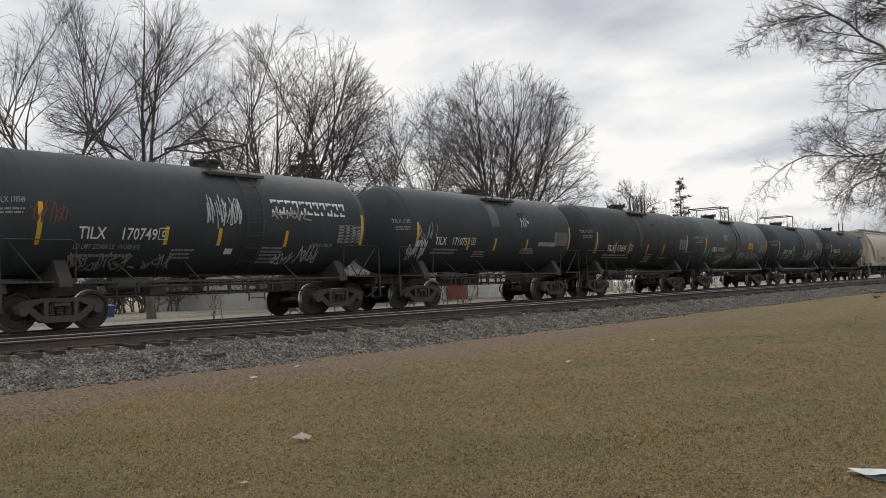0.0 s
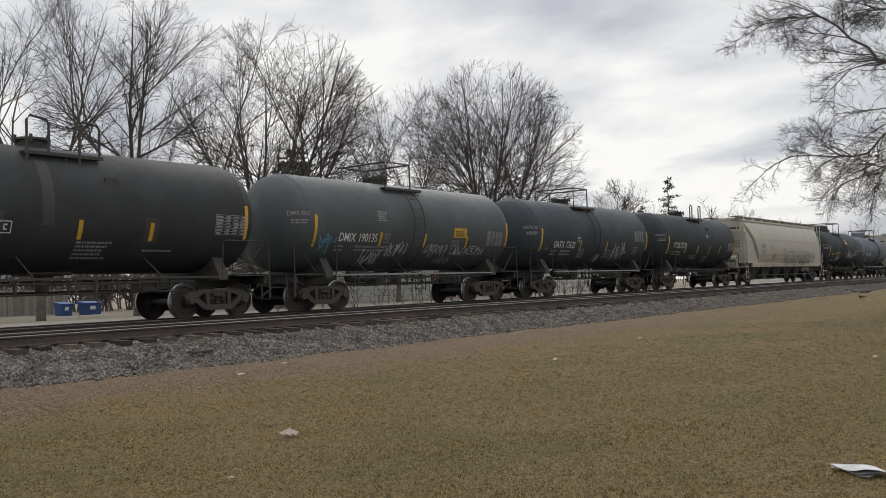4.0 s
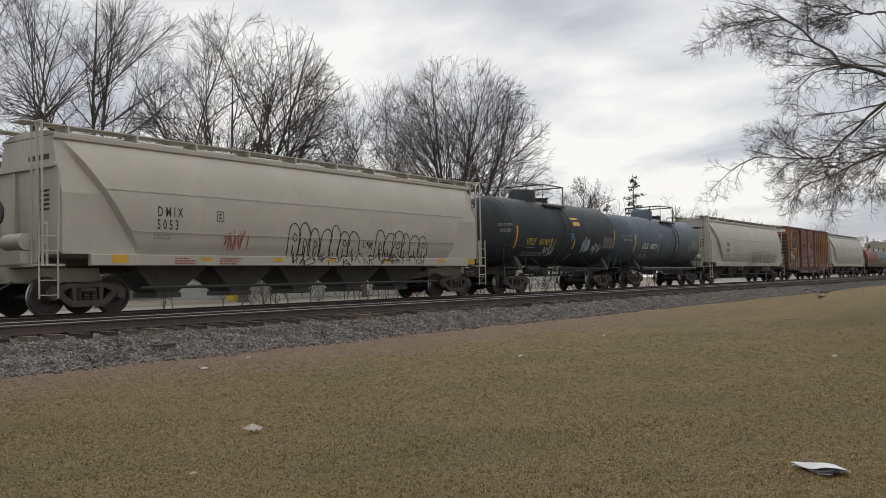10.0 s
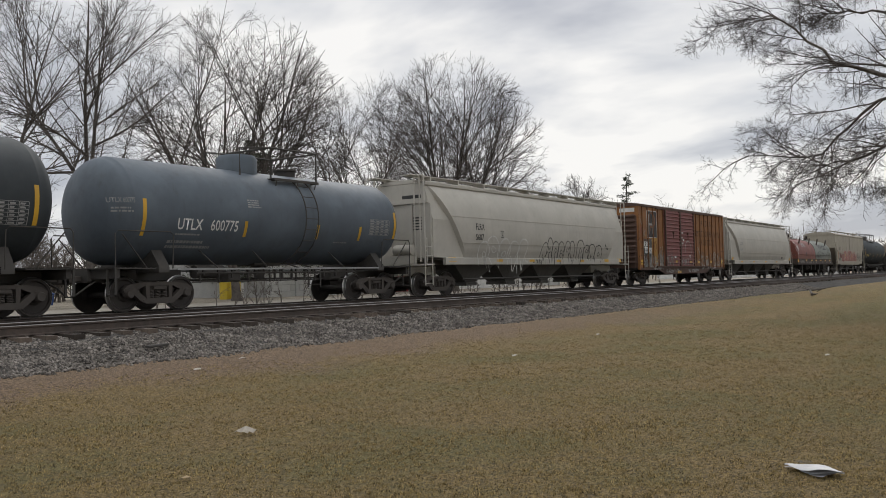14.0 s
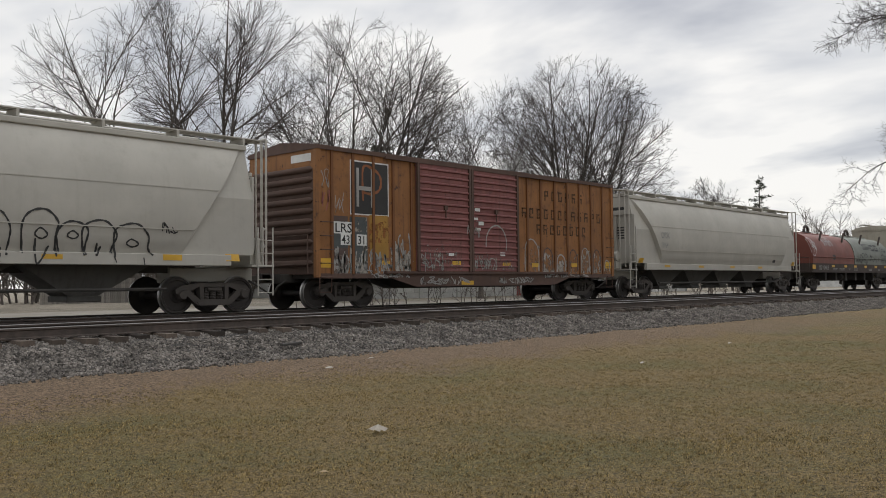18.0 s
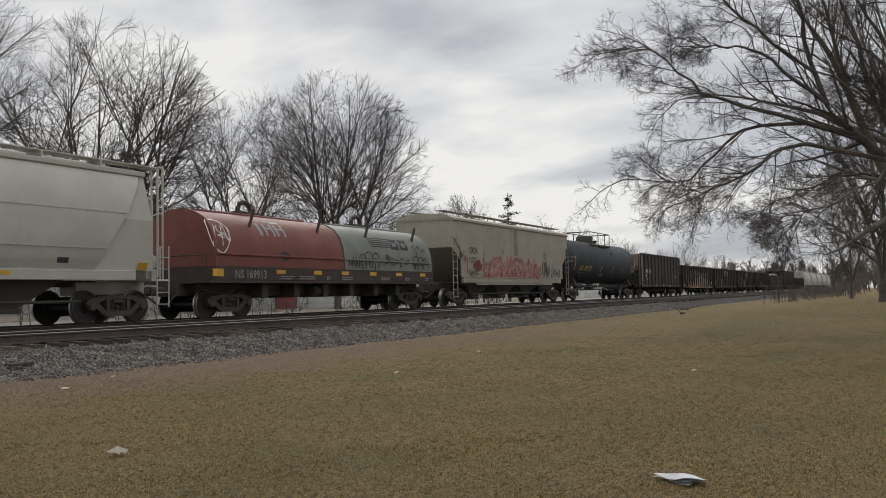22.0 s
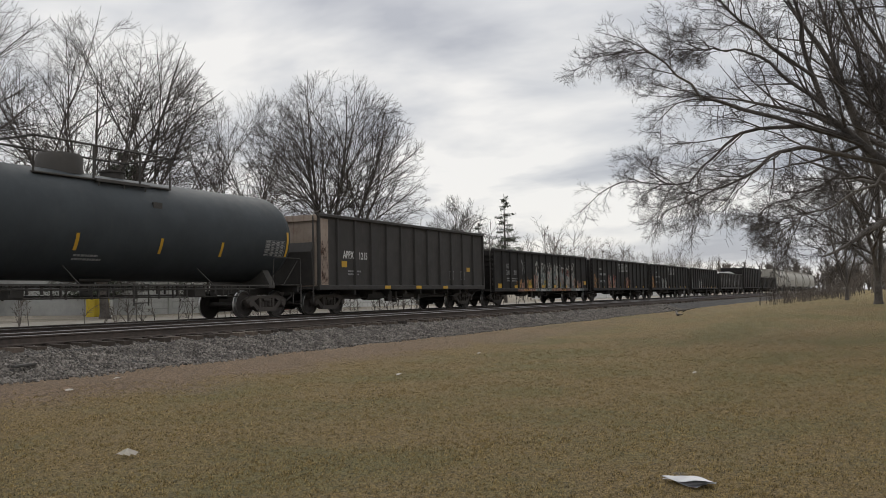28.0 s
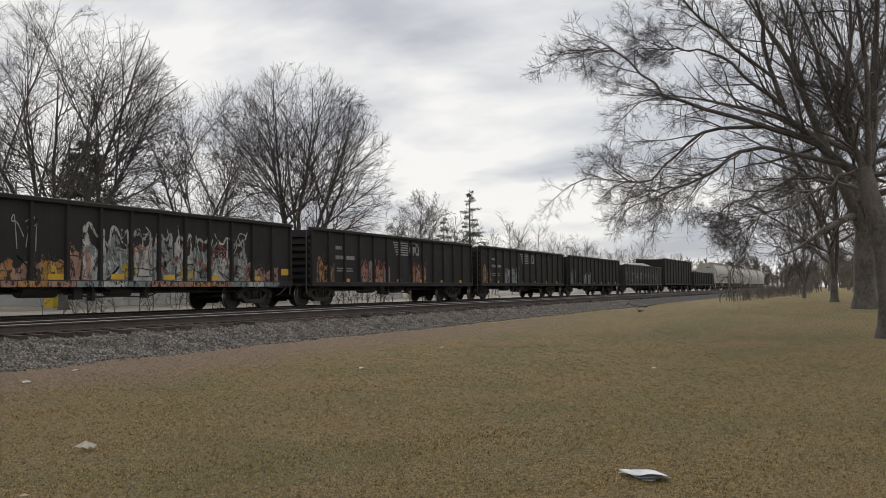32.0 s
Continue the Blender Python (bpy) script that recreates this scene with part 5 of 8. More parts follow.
    for a, z in ((-7.46, 1.16), (-5.1, 1.24), (-2.0, 1.26), (0.55, 1.24), (2.3, 1.24), (4.75, 1.26), (7.1, 1.22)):
        big = a < -7 or a > 7
        side.film("reflective_strip", a, z, 0.52 if a < -7 else 0.42, 0.26 if big else 0.14, YELLOW, "yellow reflective strip", 0.09 if abs(a) < 3.4 and a < 1.5 else 0.010)
    side.film("reflective_strip", -1.5, 0.64, 0.6, 0.13, YELLOW, "yellow reflective strip", 0.03)
    side.scrawl(-4.55, 1.0, 0.75, 0.95, pale, 4, 0.05, 5)
    side.scrawl(-6.8, 0.92, 2.6, 0.4, pale, 9, 0.035, 6)
    s2 = Side(car, lambda z: w + 0.11, 4)
    for a, z, ww, hh, n, sd in ((-3.4, 1.1, 1.0, 0.6, 4, 7), (-0.9, 1.15, 1.2, 0.35, 6, 8), (-1.3, 2.05, 0.7, 0.5, 3, 18)):
        s2.scrawl(a, z, ww, hh, pale, n, 0.03, sd)
    s = Shape()
    s2.ribbon(s, [(0.19 + 0.55 * math.cos(q), 2.0 + 0.62 * math.sin(q)) for q in [radians(b) for b in range(-20, 215, 30)]], 0.05)
    part("chalk_ring", s, pale, car)
    for a, z in ((-0.9, 3.05), (-0.72, 2.6), (-1.0, 2.72), (-2.2, 1.56), (0.4, 1.6), (-0.88, 2.42)):
        s2.film("sticker", a, z, 0.26, 0.12, WHITE, "small white sticker")
    worn = flaking("flaked_white_spray", (0.36, 0.33, 0.29), 0.44, 6.0)
    thin = flaking("thin_white_spray", (0.33, 0.29, 0.26), 0.33, 9.0)
    for n, (a, ww, hh) in enumerate(((1.82, 0.98, 1.25), (2.9, 0.76, 0.95), (3.75, 0.70, 0.72), (4.55, 0.70, 0.92), (5.35, 0.70, 1.0), (6.15, 0.70, 0.95), (6.95, 0.55, 0.55))):
        side.coat(a, 1.02, ww, hh, worn if n % 3 else thin, 200 + n, "flaked white graffiti letter", e=0.006)
        side.coat(a + 0.04, 1.02, ww - 0.1, hh * 0.55, thin, 220 + n, "flaked white graffiti letter", e=0.009)
        s = Shape()
        side.ribbon(s, [(a + 0.08, 1.1), (a + 0.12, 1.0 + hh * 0.8), (a + ww * 0.5, 1.0 + hh * 0.98), (a + ww - 0.12, 1.0 + hh * 0.7), (a + ww - 0.1, 1.1)], 0.05, e=0.013)
        part("graffiti", s, brown if n % 2 else pale, car, "outline of a graffiti letter")
    for n, (a, ww, hh) in enumerate(((-6.86, 0.56, 0.75), (-6.24, 0.68, 0.85), (-5.48, 0.76, 0.8), (-4.64, 0.9, 1.25))):
        side.coat(a, 0.98, ww, hh, worn if n in (1, 3) else thin, 240 + n, "flaked white graffiti", e=0.013, rag=0.6)
        side.scrawl(a, 0.95, ww, hh, pale, 4, 0.05, 250 + n, "white sprayed strokes")
    side.coat(-5.48, 1.9, 0.76, 0.78, flaking("orange_flakes", (0.30, 0.115, 0.035), 0.4, 7.0), 260, "peeling orange paint", e=0.012)
    side.coat(-6.2, 2.2, 0.62, 0.45, worn, 261, "peeling white paint", e=0.012)
    doors = Side(car, lambda z: w + 0.122, 5)
    for a, ww, hh, m, n in ((-3.4, 1.9, 0.85, thin, 0), (-1.0, 2.2, 0.7, thin, 1)):
        doors.coat(a, 1.12, ww, hh, m, 290 + n, "flaking scuffs on the door", e=0.002 + 0.002 * (n < 2), rag=0.5)
    sill_s = Side(car, lambda z: w + 0.02, 6)
    for a, ww, n in ((-5.4, 1.6, 0), (-3.4, 2.3, 1), (0.4, 2.0, 2), (3.0, 2.8, 3)):
        sill_s.coat(a, 0.66 if abs(a + ww / 2) < 3.5 else 0.87, ww, 0.22 if abs(a + ww / 2) < 3.5 else 0.1, thin, 300 + n, "white scuffs on the sill", e=0.004)
        sill_s.scrawl(a, 0.66 if abs(a + ww / 2) < 3.5 else 0.87, ww, 0.24 if abs(a + ww / 2) < 3.5 else 0.12, pale, 7, 0.035, 310 + n)
    pink = paint("faded_pink_scrawl", (0.30, 0.11, 0.095), 0.7)
    side.scrawl(-7.42, 2.75, 0.45, 0.55, pink, 3, 0.03, 15)
    side.scrawl(-6.8, 2.7, 0.4, 0.6, pale, 2, 0.018, 16)
    side.scrawl(-7.3, 3.3, 0.3, 0.6, pale, 2, 0.018, 17)
    e = Shape().add([(xl - 0.03, -1.35, 4.12), (xl - 0.03, -0.45, 4.12), (xl - 0.03, -0.45, 4.34), (xl - 0.03, -1.35, 4.34)], [(3, 2, 1, 0)])
    part("number_plate", e, WHITE, car)
    part("end_panel", Shape().box(xl - 0.026, xl - 0.02, -w + 0.03, w - 0.03, 3.85, z1 - 0.05), orange, car, smooth=False)


def coil_car(left, right):
    car, h = start_car("coil_car", left, right, "steel coil car with one red and one grey-green cover", "coil car")
    xe = h + 1.25
    red = paint("chalky_red_cover_paint", (0.190, 0.056, 0.040), 0.55, (0.13, 0.045, 0.032), 0.5, 0.4, 0.03, (0.08, 0.035, 0.025))
    sage = paint("grey_green_cover_paint", (0.185, 0.198, 0.170), 0.55, (0.13, 0.125, 0.10), 0.5, 0.4)
    deck = paint("dark_brown_frame_paint", (0.055, 0.040, 0.034), 0.7, (0.10, 0.075, 0.06), 0.6, 0.4)
    side = Side(car, lambda z: 1.56, 5)
    part("side_sill", Shape().box(-xe, xe, -1.56, 1.56, 1.22, 1.66), deck, car, smooth=False)
    part("deck_edge", Shape().box(-xe - 0.35, xe + 0.35, -1.60, 1.60, 1.12, 1.21), deck, car, smooth=False)
    part("centre_beam", Shape().plate([(-xe, 1.12), (-xe, 0.82), (-h + 1.4, 0.70), (h - 1.4, 0.70), (xe, 0.82), (xe, 1.12)], -0.7, 0.7), UNDER, car, smooth=False)
    for i in range(6):
        x = -h + 1.5 + i * (2 * h - 3) / 5
        part("cross_bearer", Shape().box(x - 0.16, x + 0.16, -1.3, 1.3, 0.62, 1.12, c=0.03), UNDER, car)
    part("air_reservoir", Shape().lathe([(-0.5, 0.05), (-0.45, 0.2), (0.45, 0.2), (0.5, 0.05)], (-1.0, -1.0, 0.85), "x", 14), UNDER, car)

    def width(z):
        return float(np.interp(z, [1.6, 2.0, 2.5, 2.9, 3.2, 3.4, 3.5], [1.54, 1.54, 1.48, 1.32, 1.06, 0.70, 0.30]))

    rounded = Side(car, width, 6)
    for x0, x1, m, label in ((-xe + 0.02, -0.04, red, "chalky red rounded cover"), (0.04, xe - 0.02, sage, "grey-green rounded cover")):
        zs = [1.66, 1.9, 2.2, 2.45, 2.68, 2.88, 3.05, 3.2, 3.33, 3.42, 3.48, 3.5]
        prof = [(width(z), z) for z in zs] + [(-width(z), z) for z in zs[::-1]]
        cover = part("cover", Shape().extrude(prof, x0, x1), m, car, label)
        rims = Shape().extrude([(y * 1.02, 1.66 + (z - 1.66) * 1.02) for y, z in prof], x0 - 0.03, x0 + 0.06)
        part("cover_rim", rims, m, cover)
        part("cover_ledge", Shape().box(x0, x1, -1.58, -1.53, 2.02, 2.08, c=0.01), m, cover)
        part("roof_ridge", Shape().box(x0 + 0.8, x1 - 0.8, -0.28, 0.28, 3.48, 3.58, c=0.03), m, cover)
        for k in (0.28, 0.82):
            x = x0 + (x1 - x0) * k
            for sy in (-1, 1):
                part("stacking_bracket", Shape().tube([(x, sy * 1.18, 2.95), (x + 0.16, sy * 1.28, 3.62)], 0.06, 6), deck, cover)
        c = (x0 + x1) / 2 - 0.4
        hook = Shape().tube([(c + 0.34 * math.cos(q), 0, 3.72 + 0.30 * math.sin(q)) for q in [radians(b) for b in range(-20, 201, 20)]], 0.09, 8)
        hook.box(c - 0.5, c + 0.5, -0.16, 0.16, 3.54, 3.68, c=0.03)
        part("lifting_lug", hook, deck, cover)
    for k in (-1, 1):
        part("end_sill", Shape().box(min(k * (h - 0.5), k * (h + 1.75)), max(k * (h - 0.5), k * (h + 1.75)), -0.4, 0.4, 0.72, 1.12, c=0.03), UNDER, car)
        rails_of(car, "end_rail", [[(k * (xe + 0.3), -1.45, 1.2), (k * (xe + 0.3), -1.45, 2.0), (k * (xe + 0.3), 1.45, 2.0), (k * (xe + 0.3), 1.45, 1.2)]], 0.02, deck)
    couplers(car, h + 1.75, h + 2.15)
    o = 51.5
    side.words("NS 169913", 45.14 - o, 1.28, 0.27, FADED, 0.92, 0.008)
    for a in (44.1, 47.28, 49.46, 51.28, 53.32, 55.41, 57.53):
        side.film("reflective_strip", a - o, 1.44 if a > 45 else 1.33, 0.5, 0.14 if a > 45 else 0.24, YELLOW, "yellow reflective strip", 0.012)
    for a, w in ((47.5, 0.9), (48.6, 1.2), (50.3, 0.3), (51.3, 1.0), (54.2, 0.8), (56.2, 0.5), (58.0, 0.4)):
        side.bars("stencil", a - o, 1.26, w, 0.15, 2, FADED, seed=3)
    for i, (x, ww) in enumerate(((46.65, 0.18), (47.0, 0.5), (47.6, 0.5))):
        s = Shape()
        for bx, bw in ((0, 0.12), (ww - 0.12, 0.12)):
            s.add([rounded.at(x - o + bx + dx, 2.74 + q * 0.14) for q in range(5) for dx in (0, bw)], [(2 * q, 2 * q + 1, 2 * q + 3, 2 * q + 2) for q in range(4)])
        for bz in (2.98, 3.22) if i == 2 else ((2.98,) if i == 1 else ()):
            s.add([rounded.at(x - o + dx, bz + dz) for dz in (0, 0.07) for dx in (0, ww)], [(0, 1, 3, 2)])
        part("painted_initial", s, FADED, car)
    for i in range(5):
        rounded.film("emblem_stripe", 53.45 - o + 0.05 * i, 2.98 - 0.085 * i, 1.75 - 0.05 * i, 0.042, DARKL, "black painted stripe")
    for x in (55.25, 56.05):
        s = Shape()
        for bx, bz, bw, bh in ((0, 0, 0.16, 0.44), (0.5, 0, 0.16, 0.44), (0.0, 0.30, 0.62, 0.14), (0.04, 0.0, 0.6, 0.12)):
            s.add([rounded.at(x - o + bx + dx, 2.58 + bz + dz) for dz in (0, bh * 0.5, bh) for dx in (0, bw)], [(0, 1, 3, 2), (2, 3, 5, 4)])
        part("emblem_block", s, DARKL, car)
    rounded.scrawl(51.8 - o, 1.78, 1.0, 0.4, DARKL, 4, 0.04, 31)
    rounded.bubble(52.6 - o, 1.75, 1.5, 0.62, DARKL, 3, 0.05, 32)
    rounded.scrawl(54.5 - o, 1.8, 2.1, 0.5, DARKL, 5, 0.04, 33)
    rounded.bubble(57.0 - o, 1.78, 1.3, 0.55, DARKL, 3, 0.05, 34)
    rounded.scrawl(57.0 - o, 2.4, 1.2, 0.5, DARKL, 4, 0.03, 35)
    rounded.scrawl(44.2 - o, 2.25, 0.85, 0.8, WHITE, 3, 0.035, 36)
    s = Shape()
    rounded.ribbon(s, [(44.15 - o, 2.4), (44.15 - o, 3.05), (44.6 - o, 3.15), (45.0 - o, 2.95), (44.95 - o, 2.4), (44.6 - o, 2.08)], 0.04, True)
    part("graffiti", s, WHITE, car, "white sprayed outline")
    rounded.blobs(47.6 - o, 1.85, 0.5, 0.45, DARKL, 1, 37, "black star-shaped blot")


# ---- the train, from front to rear; the numbers are stations along the train ----
BLUESP = paint("blue_spray_paint", (0.10, 0.30, 0.42), 0.6)
PALESP = paint("pale_spray_paint", (0.50, 0.52, 0.54), 0.6)
PINKSP = paint("faded_pink_spray_paint", (0.30, 0.165, 0.150), 0.65, (0.27, 0.24, 0.20), 0.7, 0.6)
ORANGESP = paint("orange_spray_paint", (0.36, 0.15, 0.055), 0.65, (0.12, 0.07, 0.05), 0.6, 0.3)
TEALSP = paint("pale_teal_spray_paint", (0.215, 0.245, 0.24), 0.65, (0.11, 0.105, 0.10), 0.8, 0.7, 0.05, (0.10, 0.08, 0.07))
REDSP = paint("dull_red_spray_paint", (0.36, 0.10, 0.075), 0.65)
GONBLK = paint("worn_black_gondola_paint", (0.026, 0.024, 0.023), 0.7, (0.046, 0.036, 0.030), 0.6, 0.5, 0.03, (0.08, 0.04, 0.026), gloss=0.3)
GONBRN = paint("dusty_dark_brown_paint", (0.043, 0.039, 0.036), 0.7, (0.066, 0.056, 0.049), 0.6, 0.5, 0.02, (0.12, 0.06, 0.035))
RUSTP = paint("streaked_rust_and_cream_paint", (0.33, 0.265, 0.215), 0.7, (0.15, 0.075, 0.045), 0.7, 0.6, 0.06, (0.13, 0.055, 0.028))
FILM_W = paint("white_reflective_film", (0.55, 0.55, 0.52), 0.5)


def dressed_tank(c, half, label, m, text, text_at, text_m=WHITE, strips=(), table=None, stencils=(), **more):
    """A tank car centred at station c, with its number, strips and stencils."""
    car, h, side = tank_car(c - half, c + half, label, m, number=" ".join(t[0] for t in text), **more)
    if text:
        for word, a, z, hh, wide in ((*t, *text_at[2:]) for t in text):
            side.words(word, a - c, z, hh, text_m, wide, 0.012)
    for a, tall in strips:
        side.film("reflective_strip", a - c - 0.055, 2.0 if tall < 0.7 else 1.95 + (0.15 if tall < 0.95 else 0), 0.11, tall, YELLOW, "yellow reflective strip")
    if table:
        side.table(table[0] - c, table[1], 1.05, 0.52, 6, FADED)
    for a, z, w, hh, rows in stencils:
        side.bars("stencil", a - c, z, w, hh, rows, FADED)
    return car, h, side


def build_train():
    ends = lambda c, half, *mids: [(c - half, 0.95), (c + half, 0.92)] + [(q, 0.45) for q in mids]
    # black syrup tank car
    c = -130.57
    car, h, side = dressed_tank(c, 4.47, "large black tank car with white stencilled lettering and sprayed graffiti", BLACK, [("TILX", -134.79, 2.11), ("170749", -133.72, 2.11)], (0, 0, 0.27, 0.86), strips=ends(c, 5.15, -132.45, -130.82, -128.5),
                                table=(-126.45, 2.15), stencils=((-132.2, 1.66, 0.85, 0.28, 3), (-129.3, 1.55, 0.9, 0.48, 5), (-134.85, 1.70, 1.7, 0.11, 1)), ladder_x=0.55, seed=1)
    side.words("LD LMT 223400 LB  101300 KG", -134.85 - c, 1.88, 0.105, FADED, 0.86, 0.006)
    side.words("CORN SYRUP", -127.5 - c, 2.01, 0.10, FADED, 0.98, 0.006)
    side.frame_mark(-132.68 - c, 2.12, 0.28, 0.29, WHITE)
    side.scrawl(-134.95 - c, 1.38, 2.95, 0.42, FADED, 10, 0.035, 41)
    side.scrawl(-131.25 - c, 2.5, 1.1, 0.8, PALESP, 9, 0.03, 42)
    side.scrawl(-136.0 - c, 2.4, 0.9, 0.5, paint("dull_red_scrawl", (0.13, 0.06, 0.05), 0.7), 4, 0.03, 43)
    side.scrawl(-128.75 - c, 1.52, 0.7, 0.3, PALESP, 4, 0.03, 44)
    side.scrawl(-127.95 - c, 1.55, 0.85, 0.5, PALESP, 5, 0.03, 45)
    side.scrawl(-129.2 - c, 2.75, 1.6, 0.35, FADED, 5, 0.04, 46)
    rng = random.Random(2)
    for i in range(11):
        x, s, ww = -129.05 - c + 0.27 * i, Shape(), 0.20
        for bx, bz, bw, bh in ((0.0, 0, 0.06, 0.40), (ww - 0.06, rng.choice((0, 0.2)), 0.06, 0.2), (-0.02, 0.34, ww + 0.03, 0.06), (-0.02, 0.0, rng.choice((0.1, ww)), 0.06)):
            s.add([side.at(x + bx + dx, 2.93 + bz + dz, 0.010) for dz in (0, bh) for dx in (0, bw)], [(0, 1, 3, 2)])
        part("letter_block", s, WHITE, car)
    side.film("sticker", -130.55 - c, 1.78, 0.26, 0.15, WHITE, "small white sticker")
    # second and third black tank cars
    c = -117.63
    car, h, side = dressed_tank(c, 4.42, "black tank car with white lettering, grime and graffiti", BLACK, [("TILX", -121.7, 2.17), ("171075", -120.75, 2.17)], (0, 0, 0.26, 0.80), strips=ends(c, 5.05, -119.75, -118.05, -115.85), table=(-113.8, 2.25),
                                stencils=((-121.8, 1.86, 1.85, 0.22, 2), (-119.3, 1.75, 0.9, 0.25, 3), (-116.2, 1.9, 1.2, 0.25, 3)), ladder_x=0.4, seed=2, rungs=False)
    side.frame_mark(-119.6 - c, 2.18, 0.26, 0.26, WHITE)
    side.scrawl(-123.1 - c, 1.65, 0.95, 0.7, PALESP, 6, 0.045, 47)
    side.scrawl(-122.7 - c, 2.3, 1.1, 0.6, FADED, 5, 0.03, 48)
    side.scrawl(-116.3 - c, 2.85, 0.6, 0.5, PALESP, 3, 0.04, 49)
    side.film("grey_smear", -118.35 - c, 2.9, 0.55, 1.0, paint("grey_smear_paint", (0.10, 0.10, 0.10), 0.6), "pale grey painted-over band")
    side.film("blank_panel", -115.0 - c, 2.2, 1.3, 0.16, FADED, "blank pale grey band")
    c = -105.0
    car, h, side = dressed_tank(c, 4.42, "matt black tank car with white lettering and a painted-out band", BLACK2, [("TILX", -108.97, 2.06), ("170691", -108.03, 2.06)], (0, 0, 0.28, 0.80), strips=ends(c, 5.08, -108.2, -106.75, -104.77, -102.87), table=(-100.95, 2.21),
                                stencils=((-109.19, 1.74, 2.9, 0.22, 2), (-104.8, 1.56, 0.95, 0.44, 5), (-103.0, 1.75, 0.9, 0.08, 1)), ladder_x=0.0, seed=3, rungs=False)
    side.frame_mark(-106.65 - c, 2.1, 0.28, 0.27, WHITE)
    patch_m = paint("dull_grey_patch", (0.055, 0.053, 0.052), 0.65)
    for a in (-110.1, -108.2, -106.75, -102.87):
        side.film("paint_patch", a - c - 0.2, 1.95, 0.4, 0.62, patch_m, "dull grey square patch", 0.004)
    side.film("paint_patch", -105.7 - c, 2.3, 0.28, 1.5, patch_m, "grey painted-over band", 0.004)
    # weathered grey tank car
    c = -92.08
    car, h, side = dressed_tank(c, 4.47, "weathered grey tank car with graffiti and a yellow placard", GREYT, [("DMIX", -96.23, 2.13), ("190135", -95.35, 2.13)], (0, 0, 0.26, 0.80), strips=ends(c, 5.18, -94.28, -91.97, -89.51), table=(-88.23, 2.12),
                                stencils=((-96.3, 1.84, 0.4, 0.22, 2), (-95.4, 1.84, 1.3, 0.22, 2), (-94.45, 2.82, 0.5, 0.35, 5), (-90.4, 2.05, 0.6, 0.25, 3), (-94.2, 1.85, 0.4, 0.2, 2)), ladder_x=-0.65, seed=4, rail_edge=FADED)
    side.frame_mark(-94.11 - c, 2.12, 0.26, 0.29, FADED)
    side.film("placard", -90.34 - c, 2.37, 0.78, 0.35, YELLOW, "yellow warning placard")
    side.bars("placard_print", -90.25 - c, 2.42, 0.6, 0.22, 3, DARKL)
    for a, z, w, hh, n, sd, m in ((-97.1, 1.75, 0.8, 0.55, 4, 51, BLUESP), (-94.95, 1.4, 1.0, 0.5, 6, 52, PALESP), (-93.9, 1.7, 1.1, 0.45, 6, 53, PALESP), (-91.85, 1.68, 1.3, 0.45, 7, 54, PALESP), (-90.3, 1.75, 1.0, 0.3, 5, 55, PALESP), (-88.75, 1.75, 0.5, 0.35, 3, 56, PALESP), (-91.0, 1.45, 0.9, 0.2, 5, 57, FADED)):
        side.scrawl(a - c, z, w, hh, m, n, 0.03, sd)
    side.frame_mark(-89.22 - c, 1.79, 0.44, 0.3, WHITE)
    # dark slate tank car
    c = -79.04
    car, h, side = dressed_tank(c, 4.47, "dark slate tank car with white lettering and a sprayed tag", SLATE, [("GATX", -83.16, 2.11), ("73625", -82.10, 2.11)], (0, 0, 0.28, 0.84), strips=ends(c, 5.15, -80.76, -78.22, -76.42), table=(-75.33, 2.5),
                                stencils=((-83.2, 1.80, 0.45, 0.28, 2), (-82.45, 1.80, 1.15, 0.28, 2), (-80.8, 1.72, 0.6, 0.4, 5), (-78.36, 1.72, 0.9, 0.4, 4), (-75.3, 1.9, 0.5, 0.4, 4)), ladder_x=-0.7, seed=5, rail_edge=FADED)
    side.frame_mark(-81.13 - c, 2.37, 0.23, 0.23, WHITE)
    side.scrawl(-77.5 - c, 1.6, 1.45, 0.85, PALESP, 7, 0.035, 58)
    side.film("sticker", -79.1 - c, 1.55, 0.5, 0.32, FADED, "pale tilted placard")
    side.blobs(-83.75 - c, 1.98, 0.25, 0.16, REDSP, 1, 59, "red paint spot")
    # black tank car
    c = -65.95
    car, h, side = dressed_tank(c, 4.47, "clean black tank car with white lettering", BLACK, [("VTGX17279", -70.43, 2.27)], (0, 0, 0.30, 0.80), strips=ends(c, 5.12, -68.63, -66.84, -65.04, -63.35), table=(-62.0, 2.15),
                                stencils=((-70.43, 1.9, 1.45, 0.26, 2), (-67.65, 1.7, 1.15, 0.22, 3), (-65.5, 1.5, 0.7, 0.4, 5)), ladder_x=-0.2, seed=6, rungs=False)
    side.film("sticker", -65.6 - c, 2.9, 0.28, 0.18, FADED, "small pale sticker")
    # cream covered hopper
    l, r = -57.4, -41.6
    c = (l + r) / 2
    car, h, side = hopper_car(l, r, "cream covered hopper car with black bubble-letter graffiti", CREAM, bays=5, seed=7)
    side.words("D M I X", -55.78 - c, 2.44, 0.25, DARKL, 0.66, 0.008)
    side.words("5 0 5 3", -55.80 - c, 2.11, 0.25, DARKL, 0.66, 0.008)
    side.frame_mark(-53.86 - c, 2.38, 0.25, 0.28, DARKL)
    side.bars("stencil", -55.9 - c, 1.85, 0.75, 0.18, 2, FADED)
    side.bubble(-51.1 - c, 1.45, 3.2, 0.98, DARKL, 7, 0.035, 61)
    side.bubble(-47.1 - c, 1.45, 3.0, 0.88, DARKL, 6, 0.035, 62)
